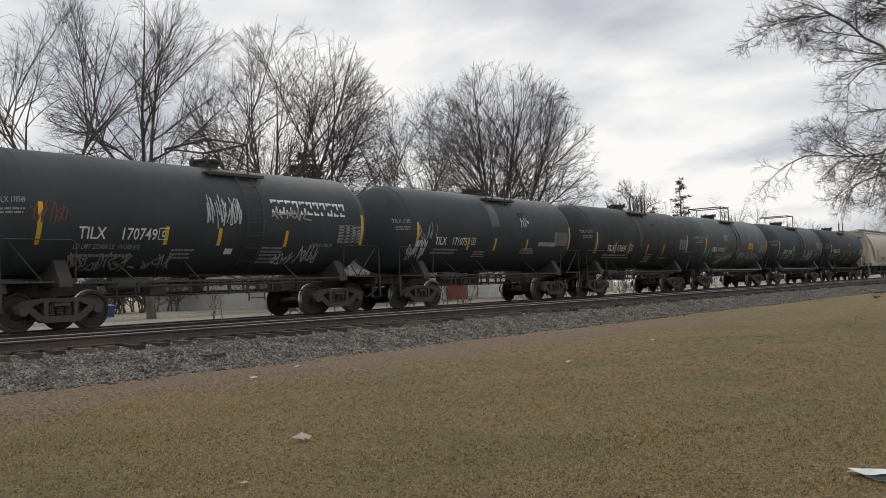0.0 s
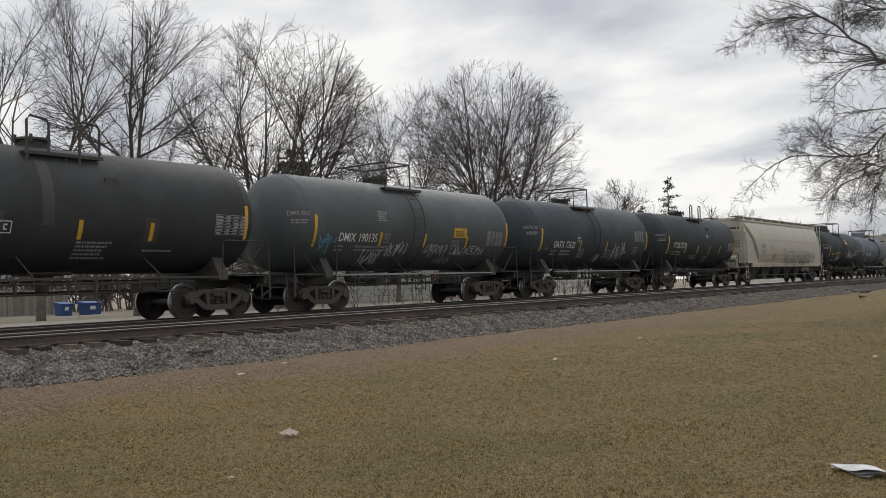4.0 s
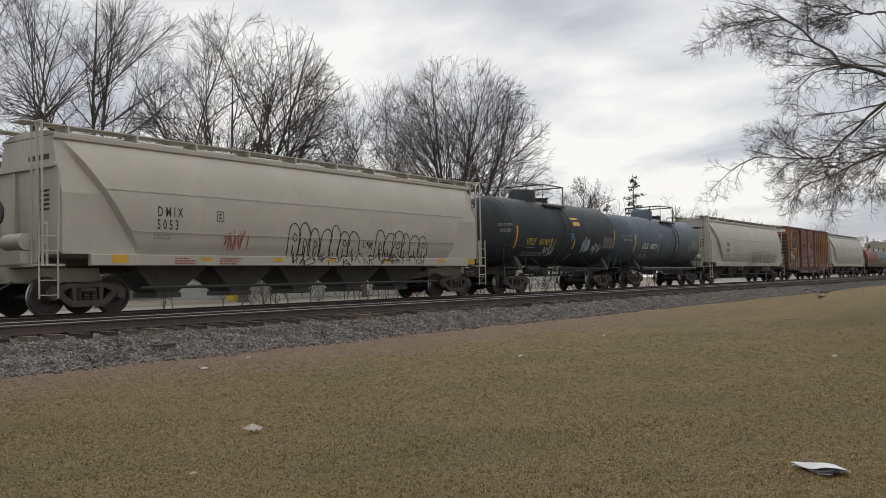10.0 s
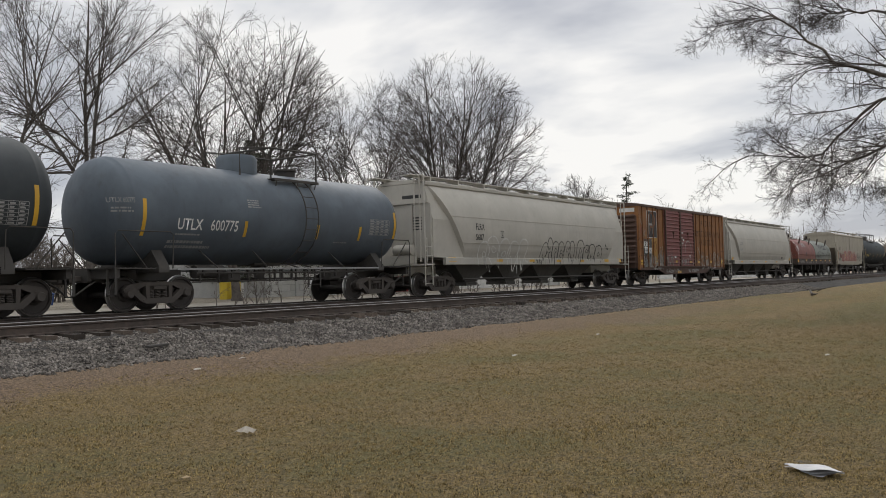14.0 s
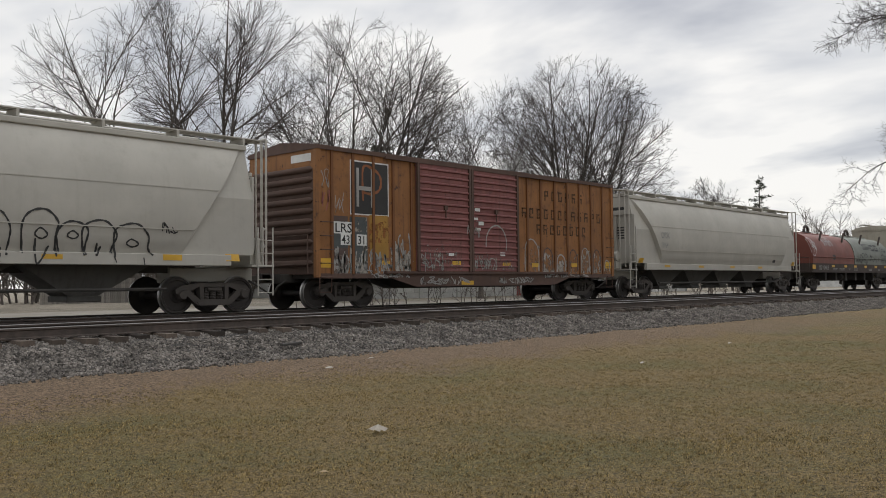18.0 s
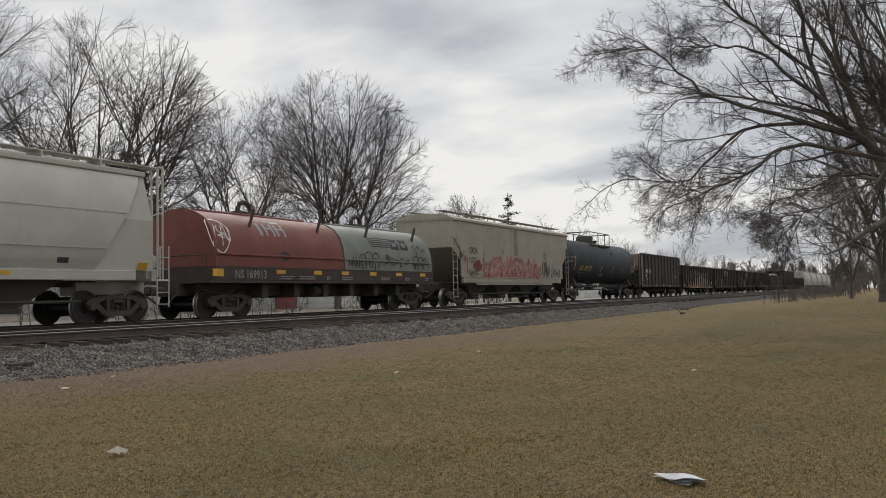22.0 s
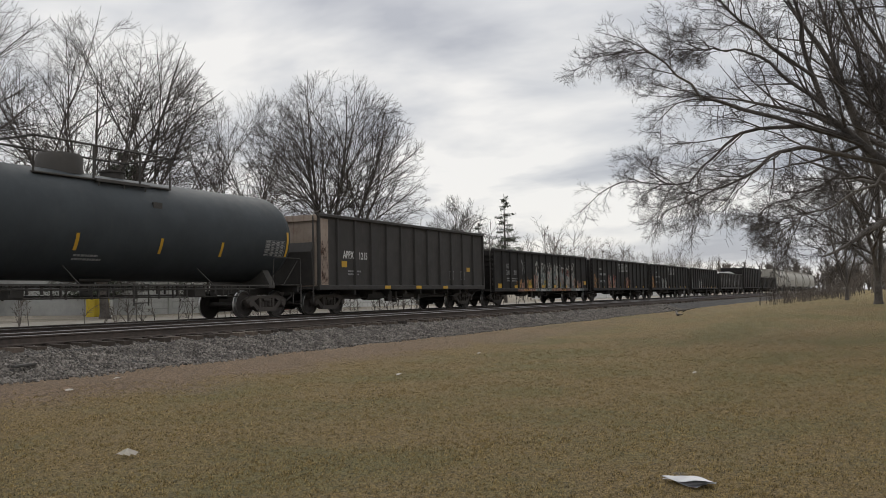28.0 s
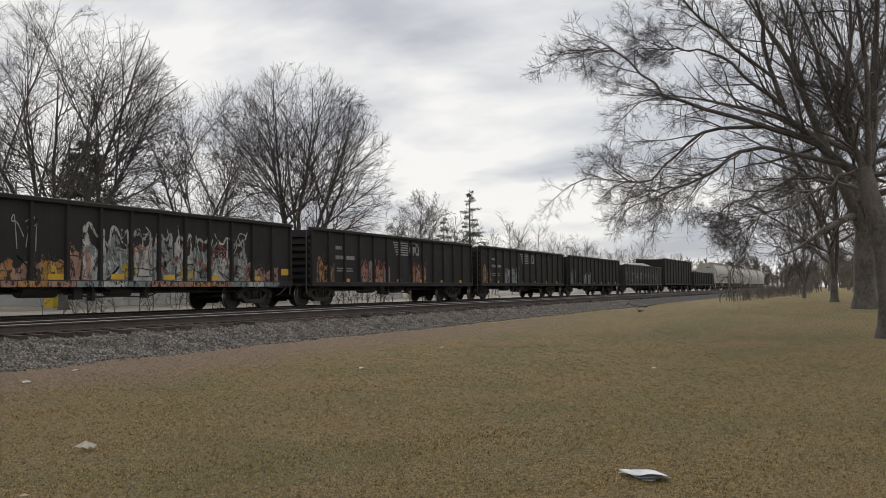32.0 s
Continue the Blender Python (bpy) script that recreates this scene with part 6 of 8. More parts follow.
    side.scrawl(-51.0 - c, 1.2, 6.8, 0.4, DARKL, 12, 0.025, 161, "black drips and strokes")
    side.scrawl(-47.75 - c, 1.75, 0.5, 0.25, DARKL, 3, 0.03, 63)
    side.scrawl(-53.6 - c, 1.6, 0.9, 0.55, REDSP, 6, 0.03, 64)
    side.bars("stencil", -53.7 - c, 1.22, 0.9, 0.2, 3, REDSP)
    side.bars("stencil", -55.2 - c, 1.22, 0.7, 0.2, 3, REDSP)
    for a, w, hh in ((-57.05, 0.46, 0.2), (-54.35, 0.38, 0.09), (-51.71, 0.38, 0.09), (-49.4, 0.38, 0.09), (-46.6, 0.4, 0.1), (-43.4, 0.42, 0.12), (-41.4, 0.46, 0.2)):
        side.film("reflective_strip", a - c, 1.25 if hh > 0.15 else 1.31, w, hh, YELLOW, "yellow reflective strip")
    # black tank car with yellow lettering
    c = -32.6
    car, h, side = dressed_tank(c, 4.37, "black tank car with yellow lettering and blue and white graffiti", BLACK, [("UTLX", -36.62, 2.13), ("601903", -35.5, 2.13)], (0, 0, 0.27, 0.82), text_m=AMBER, strips=ends(c, 4.94, -34.36, -32.12, -30.67), table=(-28.9, 2.1),
                                stencils=((-36.6, 1.98, 1.0, 0.08, 1), (-36.7, 1.65, 2.2, 0.2, 2), (-32.3, 1.5, 0.5, 0.3, 3)), top="dome", ladder_x=-0.75, seed=8, dome_dx=-1.1)
    side.frame_mark(-34.17 - c, 2.12, 0.26, 0.27, FADED)
    side.scrawl(-34.95 - c, 1.65, 1.15, 0.42, PALESP, 5, 0.045, 65)
    side.scrawl(-32.75 - c, 2.38, 0.55, 0.4, BLUESP, 4, 0.035, 66)
    side.blobs(-31.3 - c, 1.8, 0.9, 0.75, BLUESP, 2, 67, "blue sprayed fill")
    side.scrawl(-31.3 - c, 1.85, 0.9, 0.7, PALESP, 5, 0.04, 68)
    side.scrawl(-30.1 - c, 1.8, 1.0, 0.5, PALESP, 6, 0.04, 69)
    side.film("placard", -32.2 - c, 3.1, 0.72, 0.2, YELLOW, "yellow warning placard")
    side.film("placard", -32.35 - c, 3.4, 0.75, 0.09, YELLOW, "yellow warning placard")
    # blue-grey tank car
    c = -19.54
    car, h, side = dressed_tank(c, 4.5, "blue-grey tank car with white lettering and a pale ladder", BLUEG, [("UTLX", -23.67, 2.15), ("600775", -22.55, 2.15)], (0, 0, 0.29, 0.80), strips=ends(c, 5.17, -21.26, -18.26, -16.21), table=(-15.74, 2.2),
                                stencils=((-23.67, 2.0, 1.0, 0.08, 1), (-23.85, 1.66, 1.65, 0.26, 2), (-21.2, 2.85, 0.55, 0.26, 4), (-17.4, 1.9, 0.9, 0.07, 1)), r=1.43, zc=2.66, top="dome", ladder_x=0.6, seed=9, dome_dx=-1.4, rail_edge=FADED)
    # pale hoppers
    l, r = -11.2, 4.55
    c = (l + r) / 2
    car, h, side = hopper_car(l, r, "pale grey covered hopper car with black and faint white graffiti", PALE, bays=4, seed=10)
    side.words("FLRX", -9.38 - c, 2.57, 0.25, DARKL, 0.78, 0.014)
    side.words("5607", -9.4 - c, 2.16, 0.24, DARKL, 0.86, 0.014)
    side.frame_mark(-7.48 - c, 2.3, 0.25, 0.28, DARKL)
    side.bubble(-3.9 - c, 1.4, 3.3, 0.95, DARKL, 6, 0.04, 71)
    side.bubble(-0.25 - c, 1.4, 2.7, 0.9, DARKL, 4, 0.045, 72)
    side.scrawl(-4.6 - c, 1.2, 0.8, 0.2, DARKL, 4, 0.03, 73)
    side.bubble(-9.1 - c, 1.2, 3.9, 1.1, FILM_W, 5, 0.05, 74, "faint white outlined graffiti")
    side.scrawl(2.7 - c, 1.9, 0.5, 0.3, DARKL, 3, 0.025, 75)
    for a, w, hh in ((-11.19, 0.5, 0.18), (-7.71, 0.48, 0.1), (-4.95, 0.45, 0.1), (-2.4, 0.45, 0.1), (0.05, 0.45, 0.1), (2.87, 0.5, 0.14), (4.6, 0.4, 0.18)):
        side.film("reflective_strip", a - c, 1.3, w, hh, YELLOW, "yellow reflective strip")
    boxcar(8.9, 20.9)
    l, r = 25.47, 40.82
    c = (l + r) / 2
    car, h, side = hopper_car(l, r, "clean pale grey covered hopper car", PALE, bays=4, seed=12)
    side.words("CRDX", 26.39 - c, 2.56, 0.26, FADED, 0.72, 0.012)
    side.words("11064", 26.38 - c, 2.15, 0.22, FADED, 0.76, 0.012)
    for a, w, hh in ((24.66, 0.36, 0.2), (26.79, 0.5, 0.1), (29.98, 0.5, 0.1), (33.3, 0.5, 0.1), (36.6, 0.5, 0.1), (41.1, 0.36, 0.2)):
        side.film("reflective_strip", a - c, 1.3 if hh < 0.15 else 1.48, w, hh, YELLOW, "yellow reflective strip")
    side.film("sticker", 38.4 - c, 1.62, 0.35, 0.14, DARKL, "small dark decal")
    coil_car(45.5, 57.5)
    # tan flat-sided hopper
    l, r = 62.3, 76.1
    c = (l + r) / 2
    car, h, side = hopper_car(l, r, "dull tan flat-sided covered hopper car with faded pink graffiti", TAN, kind="flat", bays=3, seed=14, gap=1.95)
    side.words("CRDX", 62.73 - c, 2.66, 0.31, DARKL, 0.8, 0.008)
    side.words("12030", 62.67 - c, 2.18, 0.29, DARKL, 0.8, 0.008)
    side.frame_mark(64.37 - c, 2.43, 0.26, 0.28, DARKL)
    pink_f, rose_f = flaking("worn_rose_spray", (0.44, 0.215, 0.185), 0.66, 5.0, 0.08), flaking("worn_red_spray", (0.40, 0.13, 0.115), 0.5, 6.0, 0.08)
    light_f = flaking("worn_pale_pink_spray", (0.55, 0.42, 0.37), 0.66, 8.0, 0.08)
    for n in range(9):
        a = 64.3 + 0.93 * n
        side.coat(a - c, 1.5, 0.95, 1.25 - 0.07 * abs(n - 3), pink_f, 400 + n, "faded pink graffiti fill", e=0.005, rag=0.4)
        side.coat(a + 0.1 - c, 1.5, 0.7, 0.55, rose_f, 420 + n, "faded red graffiti fill", e=0.008, rag=0.6)
    side.piece(64.5 - c, 1.6, 8.2, 0.95, 8, (pink_f, rose_f), light_f, 77, 0.24, "faded pink graffiti letter", e=0.011)
    side.blobs(63.3 - c, 1.65, 0.9, 0.8, paint("dark_red_spray", (0.17, 0.055, 0.045), 0.65), 1, 78)
    for a, sd in ((66.2, 1), (69.4, 2)):
        side.blobs(a - c, 1.7, 0.35, 0.6, AMBER, 1, 79 + sd, "small yellow fill", e=0.012)
    side.scrawl(72.9 - c, 1.5, 1.3, 0.95, DARKL, 6, 0.05, 82)
    side.scrawl(74.4 - c, 1.5, 1.7, 0.7, DARKL, 6, 0.04, 83)
    side.scrawl(61.7 - c, 2.2, 0.6, 0.5, DARKL, 5, 0.018, 84)
    side.scrawl(62.6 - c, 1.5, 1.2, 0.35, DARKL, 6, 0.04, 85)
    for a in (66.9, 73.4):
        s = Shape()
        side.ribbon(s, [(a - c + 0.17 * math.cos(q), 2.85 + 0.17 * math.sin(q)) for q in [radians(b) for b in range(0, 360, 40)]], 0.03, True)
        side.ribbon(s, [(a - c - 0.1, 2.75), (a - c + 0.1, 2.95)], 0.03)
        part("round_decal", s, DARKL, car)
    side.film("reflective_strip", 62.4 - c, 1.62, 0.16, 0.85, ORANGESP, "orange vertical strip")
    side.film("rust_streak", 68.6 - c, 2.0, 0.5, 2.15, paint("brown_runoff_stain", (0.235, 0.215, 0.18), 0.65, (0.13, 0.10, 0.07), 0.7, 0.8), "brown runoff stain", 0.004)
    # long black tank car
    c = 86.83
    car, h, side = dressed_tank(c, 6.85, "long black tank car with yellow lettering", BLACK, [("UTLX", 80.37, 2.1), ("212751", 81.4, 2.1)], (0, 0, 0.30, 0.74), text_m=AMBER, strips=[(79.37, 0.92), (94.3, 0.85), (82.69, 0.45), (85.36, 0.45), (88.35, 0.45), (90.97, 0.45)], table=(93.1, 2.1),
                                stencils=((80.5, 1.92, 1.2, 0.08, 1), (85.4, 1.75, 1.1, 0.2, 2)), top="dome", ladder_x=0.35, seed=15, dome_dx=-1.2, rungs=False, cage=(-2.43, 2.37))
    side.frame_mark(82.79 - c, 2.12, 0.28, 0.27, FADED)
    # tall rusty-ended gondola
    l, r = 97.5, 109.45
    c = (l + r) / 2
    car, h, side = gondola(l, r, "tall dark gondola car with rust-streaked pale ends", GONBRN, height=3.68, floor_z=1.06, ribs=13, seed=16, overhang=1.45)
    side.film("end_bay", 96.1 - c, 1.1, 0.66, 2.5, RUSTP, "rust-streaked cream corner", 0.006)
    for wall in [q for q in car.children if q.name.startswith("end_wall")]:
        for q in list(wall.children):
            bpy.data.objects.remove(q)
        wall.data.materials[0] = RUSTP
    for k in (-1, 1):
        x = k * (h + 1.45)
        part("end_slope", Shape().plate([(x, 1.1), (x + k * 0.03, 1.1), (x + k * 0.22, 2.35), (x + k * 0.03, 2.7), (x, 2.7)] if k > 0 else [(x, 2.7), (x - 0.03, 2.7), (x - 0.22, 2.35), (x - 0.03, 1.1), (x, 1.1)], -1.42, 1.42), GONBRN, car, "dark brown slope sheet", smooth=False)
        part("end_beam", Shape().box(min(x, x + k * 0.1), max(x, x + k * 0.1), -1.55, 1.55, 3.5, 3.72, c=0.02), RUSTP, car)
    side.words("APPX", 97.76 - c, 2.16, 0.27, WHITE, 0.8, 0.03, e=0.012)
    side.words("1215", 98.88 - c, 2.14, 0.27, WHITE, 0.85, 0.02, e=0.012)
    side.bars("stencil", 98.1 - c, 1.5, 1.1, 0.24, 2, FADED)
    for a, z, w, hh in ((97.65, 1.80, 0.38, 0.24), (108.9, 1.8, 0.4, 0.2)):
        side.film("reflective_strip", a - c, z, w, hh, YELLOW, "yellow reflective strip", 0.012)
    s3 = Side(car, lambda z: 1.66, 8)
    for a in (100.73, 103.45, 106.1):
        s3.film("reflective_strip", a - c, 0.96, 0.48, 0.13, YELLOW, "yellow reflective strip")
    side.frame_mark(107.0 - c, 1.4, 0.45, 0.4, FADED)
    side.frame_mark(108.2 - c, 1.4, 0.45, 0.4, FADED)
    part("fishbelly_sill", Shape().plate([(-h + 0.6, 0.98), (-h + 1.3, 0.56), (h - 1.3, 0.56), (h - 0.6, 0.98)], -0.62, 0.62), UNDER, car, smooth=False)
    side.coat(96.2 - c, 1.15, 0.55, 2.3, flaking("dark_rust_streaks", (0.110, 0.052, 0.034), 0.42, 4.0, 0.12), 460, "dark rust streaks", e=0.009, rag=0.4)
    # graffiti-covered gondola
    l, r = 113.75, 126.85
    c = (l + r) / 2
    car, h, side = gondola(l, r, "black gondola car covered in orange and pale graffiti", GONBLK, height=3.0, floor_z=0.92, ribs=15, seed=17, overhang=1.55)
    side.words("NS", 114.03 - c, 2.07, 0.26, FADED, 0.8, 0.01)
    side.words("200", 114.03 - c, 1.72, 0.26, FADED, 0.85, 0.01)
    side.words("331", 115.1 - c, 1.72, 0.26, FADED, 0.85, 0.01)
    side.bars("stencil", 114.1 - c, 1.35, 1.7, 0.25, 2, FADED)
    pale_w, teal_w, orange_w, pink_w = flaking("worn_white_spray", (0.42, 0.41, 0.38), 0.66, 6.0), flaking("worn_teal_spray", (0.22, 0.25, 0.24), 0.68, 5.0), flaking("worn_orange_spray", (0.38, 0.20, 0.08), 0.62, 6.0), flaking("worn_pink_spray", (0.34, 0.20, 0.15), 0.62, 6.0)
    for n, (a, hh) in enumerate(((115.5, 0.55), (116.35, 0.7), (117.2, 0.75), (118.05, 1.15))):
        side.coat(a - c, 0.96, 0.85, hh, (orange_w, pink_w)[n % 2], 320 + n, "worn orange graffiti", e=0.006, rag=0.5)
    side.coat(118.6 - c, 0.96, 7.2, 1.15, flaking("worn_blue_grey_spray", (0.17, 0.20, 0.21), 0.72, 4.0), 329, "worn blue-grey graffiti ground", e=0.003, rag=0.4)
    for n in range(13):
        side.coat(115.5 - c + n * 0.93, 0.785, 0.9, 0.17, (pink_w, orange_w, pink_w, teal_w, pale_w, teal_w, pink_w)[n % 7], 370 + n, "worn graffiti on the sill", e=0.104, rag=0.1)
    for n in range(8):
        a = 118.55 + n * 0.9
        side.coat(a - c, 0.96, 0.84, 1.75 - 0.07 * n, teal_w if n % 2 else pale_w, 330 + n, "worn pale graffiti letter", e=0.005, rag=0.55)
        s = Shape()
        side.ribbon(s, [(a + 0.1 - c, 1.0), (a + 0.05 - c, 1.9), (a + 0.2 - c, 2.55 - 0.05 * n), (a + 0.5 - c, 2.2), (a + 0.75 - c, 2.35), (a + 0.7 - c, 1.05)], 0.09, e=0.011)
        side.ribbon(s, [(a + 0.3 - c, 1.1), (a + 0.4 - c, 1.9), (a + 0.55 - c, 1.2)], 0.07, e=0.011)
        part("graffiti", s, pale_w, car, "outline of a worn graffiti letter")
    side.coat(125.6 - c, 0.96, 2.0, 0.8, pink_w, 345, "worn pink graffiti", e=0.006, rag=0.5)
    for n, a in enumerate((117.3, 120.0, 122.4)):
        side.coat(a - c, 1.05, 0.6, 0.5, flaking("worn_yellow_spray", (0.50, 0.36, 0.06), 0.5, 7.0), 350 + n, "worn yellow graffiti", e=0.013, rag=0.5)
    side.scrawl(115.2 - c, 0.95, 12.3, 0.7, DARKL, 18, 0.03, 95)
    side.scrawl(119.2 - c, 1.0, 6.6, 1.6, pale_w, 11, 0.04, 96)
    side.scrawl(116.2 - c, 1.7, 0.9, 0.9, FADED, 2, 0.03, 98)
    side.scrawl(120.5 - c, 1.2, 5.2, 1.0, REDSP, 6, 0.03, 99)
    for a, z, w, hh in ((112.85, 0.98, 0.5, 0.24), (115.2, 0.98, 0.45, 0.16), (117.42, 0.98, 0.5, 0.15), (119.57, 1.0, 0.5, 0.15), (121.67, 1.0, 0.5, 0.15), (123.8, 1.0, 0.5, 0.15), (126.0, 1.0, 0.5, 0.15), (127.8, 1.2, 0.45, 0.24)):
        side.film("reflective_strip", a - c, z, w, hh, YELLOW, "yellow reflective strip", 0.016)
    # striped-emblem gondolas
    for n, (c, tag) in enumerate(((137.8, 1), (155.2, 2), (172.9, 0))):
        car, h, side = gondola(c - 6.55, c + 6.55, "black gondola car with a striped white emblem and patches of graffiti" if tag else "black gondola car with pale scuffs along its side", GONBLK, height=3.0, floor_z=0.92, ribs=14, seed=18 + n, overhang=1.5)
        if tag:
            for i in range(6):
                side.film("emblem_stripe", -1.2 + 0.06 * i, 2.78 - 0.11 * i, 1.5 - 0.05 * i, 0.06, FADED, "white painted stripe", 0.011)
            for x in (0.45, 1.0):
                s = Shape()
                for bx, bz, bw, bh in ((0, 0, 0.14, 0.6), (0.36, 0, 0.14, 0.6), (0, 0.42, 0.5, 0.16), (0, 0, 0.4, 0.14)):
                    s.add([side.at(x + bx + dx, 2.25 + bz + dz, 0.012) for dz in (0, bh) for dx in (0, bw)], [(0, 1, 3, 2)])
                part("emblem_block", s, FADED, car)
            side.bars("stencil", -6.2, 2.3, 0.5, 0.26, 1, FADED)
            side.bars("stencil", -6.2, 1.9, 1.6, 0.28, 1, FADED)
            side.bars("stencil", -6.1, 1.4, 1.5, 0.2, 2, FADED)
        side.coat(-7.6, 0.96, 1.3, 1.25, orange_w if tag else teal_w, 110 + n, "worn orange graffiti" if tag else "worn pale graffiti", e=0.006, rag=0.5)
        side.scrawl(-7.6, 0.98, 1.3, 1.1, DARKL, 4, 0.05, 113 + n)
        for i in range(4):
            side.coat(-4.15 + 0.68 * i, 0.96, 0.6, 1.15 - 0.1 * (i % 2), ((pink_w, teal_w) if n == 0 else (teal_w, pale_w))[i % 2], 340 + 4 * n + i, "worn graffiti letter", e=0.006, rag=0.5)
        side.scrawl(-4.2, 0.95, 2.8, 1.0, REDSP if n == 0 else FADED, 7, 0.03, 119 + n)
        if n == 0:
            for i in range(3):
                side.coat(0.5 + 0.62 * i, 0.96, 0.56, 1.2 - 0.1 * i, (orange_w, pink_w)[i % 2], 360 + i, "worn orange graffiti letter", e=0.006, rag=0.5)
            side.scrawl(0.5, 1.0, 1.8, 1.0, REDSP, 5, 0.03, 122)
        for a in (-5.5, -3.2, -0.8, 1.6, 4.0, 6.4):
            side.film("reflective_strip", a, 0.98, 0.42, 0.13, YELLOW, "yellow reflective strip", 0.014)
    # rear of the train
    car, h, side = gondola(184.6, 199.9, "low brown gondola car with white scrawls", GONBRN, height=2.75, floor_z=0.95, ribs=15, seed=21, overhang=1.4)
    for i in range(8):
        side.scrawl(-8.2 + i * 2.0, 1.1, 1.0, 1.1, FADED, 3, 0.07, 130 + i)
    load = Shape().plate([(-4.2, 0.97), (5.2, 0.97), (5.0, 2.95), (1.0, 3.15), (-4.0, 3.0)], -1.2, 1.2)
    part("covered_load", load, WHITE, car, "pale tarpaulined load", smooth=False)
    gondola(204.6, 220.9, "tall black open-top car with heavy side posts", GONBLK, height=3.85, floor_z=1.0, ribs=11, seed=22, overhang=1.4)
    gondola(225.8, 242.9, "low black gondola car", GONBLK, height=2.6, floor_z=0.95, ribs=12, seed=23, overhang=1.4)
    for i in range(5):
        l = 248.6 + i * 19.3
        hopper_car(l, l + 15.0, "light grey covered hopper car near the end of the train", PALE, bays=4, seed=30 + i)


build_train()


# ---- trees ----
def unit(v):
    return v / np.maximum(np.linalg.norm(v, axis=-1, keepdims=True), 1e-9)


def shoots(rng, P, D, L, R, steps, wobble, lift, tip=0.35, swing=0.0):
    """Curved branches from starts P along D: points (n, steps + 1, 3) and radii."""
    n = len(P)
    pts, d = [P], D.copy()
    arc = rng.normal(0, 1, (n, 3)) * swing
    for i in range(steps):
        d = unit(d + rng.normal(0, wobble, (n, 3)) + arc * math.cos(1.25 * math.pi * i / steps) + np.array([0, 0, lift]))
        pts.append(pts[-1] + d * (L / steps)[:, None])
    pts = np.stack(pts, 1)
    rad = R[:, None] * (1 - (1 - tip) * np.linspace(0, 1, steps + 1)[None])
    return pts, rad


def sprout(rng, pts, rad, count, lo, hi, angle, ratio, length, thin=0.6):
    """Children on branches: starts, directions, lengths and radii."""
    n, k = pts.shape[:2]
    who = np.repeat(np.arange(n), count)
    t = rng.uniform(lo, hi, len(who)) * (k - 1)
    i = np.minimum(t.astype(int), k - 2)
    f = (t - i)[:, None]
    a, b = pts[who, i], pts[who, i + 1]
    P = a * (1 - f) + b * f
    d = unit(b - a)
    side = unit(np.cross(d, rng.normal(size=d.shape)))
    ang = np.radians(rng.normal(angle[0], angle[1], len(who)))[:, None]
    D = unit(d * np.cos(ang) + side * np.sin(ang))
    R0 = rad[who, i] * thin
    L = length[who] * ratio * rng.uniform(0.6, 1.25, len(who)) * (1.15 - 0.55 * t / (k - 1))
    return P, D, L, R0


def tubes(pts, rad, sides):
    """Vertices and triangles of tapered tubes along many branches at once."""
    n, k = pts.shape[:2]
    d = unit(np.gradient(pts, axis=1))
    ref = np.where(np.abs(d[..., 2:3]) > 0.9, np.array([1.0, 0, 0]), np.array([0, 0, 1.0]))
    a = unit(np.cross(d, ref))
    b = np.cross(d, a)
    th = np.arange(sides) * 2 * np.pi / sides
    V = pts[:, :, None] + (a[:, :, None] * np.cos(th)[None, None, :, None] + b[:, :, None] * np.sin(th)[None, None, :, None]) * rad[:, :, None, None]
    base = (np.arange(n)[:, None, None] * k + np.arange(k - 1)[None, :, None]) * sides
    j = np.arange(sides)[None, None]
    q0, q1 = base + j, base + (j + 1) % sides
    F = np.stack([q0, q1, q1 + sides, q0 + sides], -1).reshape(-1, 4)
    return V.reshape(-1, 3), F


def joined(list_vf):
    V, F, n = [], [], 0
    for v, f in list_vf:
        V.append(v), F.append(f + n)
        n += len(v)
    return np.concatenate(V), np.concatenate(F)


def inside(P, D, L, env):
    """Shortens shoots that would leave the crown's envelope: (radius, height of the middle, reach up, reach down)."""
    rx, zc, up, down = env
    lo, hi = np.zeros(len(L)), L.copy()
    for _ in range(9):
        m = (lo + hi) / 2
        e = P + D * m[:, None]
        dz = e[:, 2] - zc
        out = (e[:, 0] ** 2 + e[:, 1] ** 2) / rx ** 2 + (dz / np.where(dz > 0, up, down)) ** 2 > 1
        hi, lo = np.where(out, m, hi), np.where(out, lo, m)
    return np.maximum(hi, 0.12)


def grown(rng, pts, rad, L, count, lo, hi, angle, ratio, least, root, outward, env, slack):
    """Side shoots of the next order, bent outwards and cut at the rim."""
    P, D, S, R = sprout(rng, pts, rad, count, lo, hi, angle, ratio, L, 0.62)
    D = unit(D + unit(P - root) * outward)
    room = inside(P, D, S + least + 1.0, env) * rng.uniform(0.82, 1.08, len(S)) + slack
    S = np.minimum(np.maximum(S, least * rng.uniform(0.6, 1.2, len(S))), room)
    ok = (S > least * 0.55) & (rng.random(len(S)) < 0.35 + room / (least * 2.2))
    return P[ok], D[ok], S[ok], R[ok]


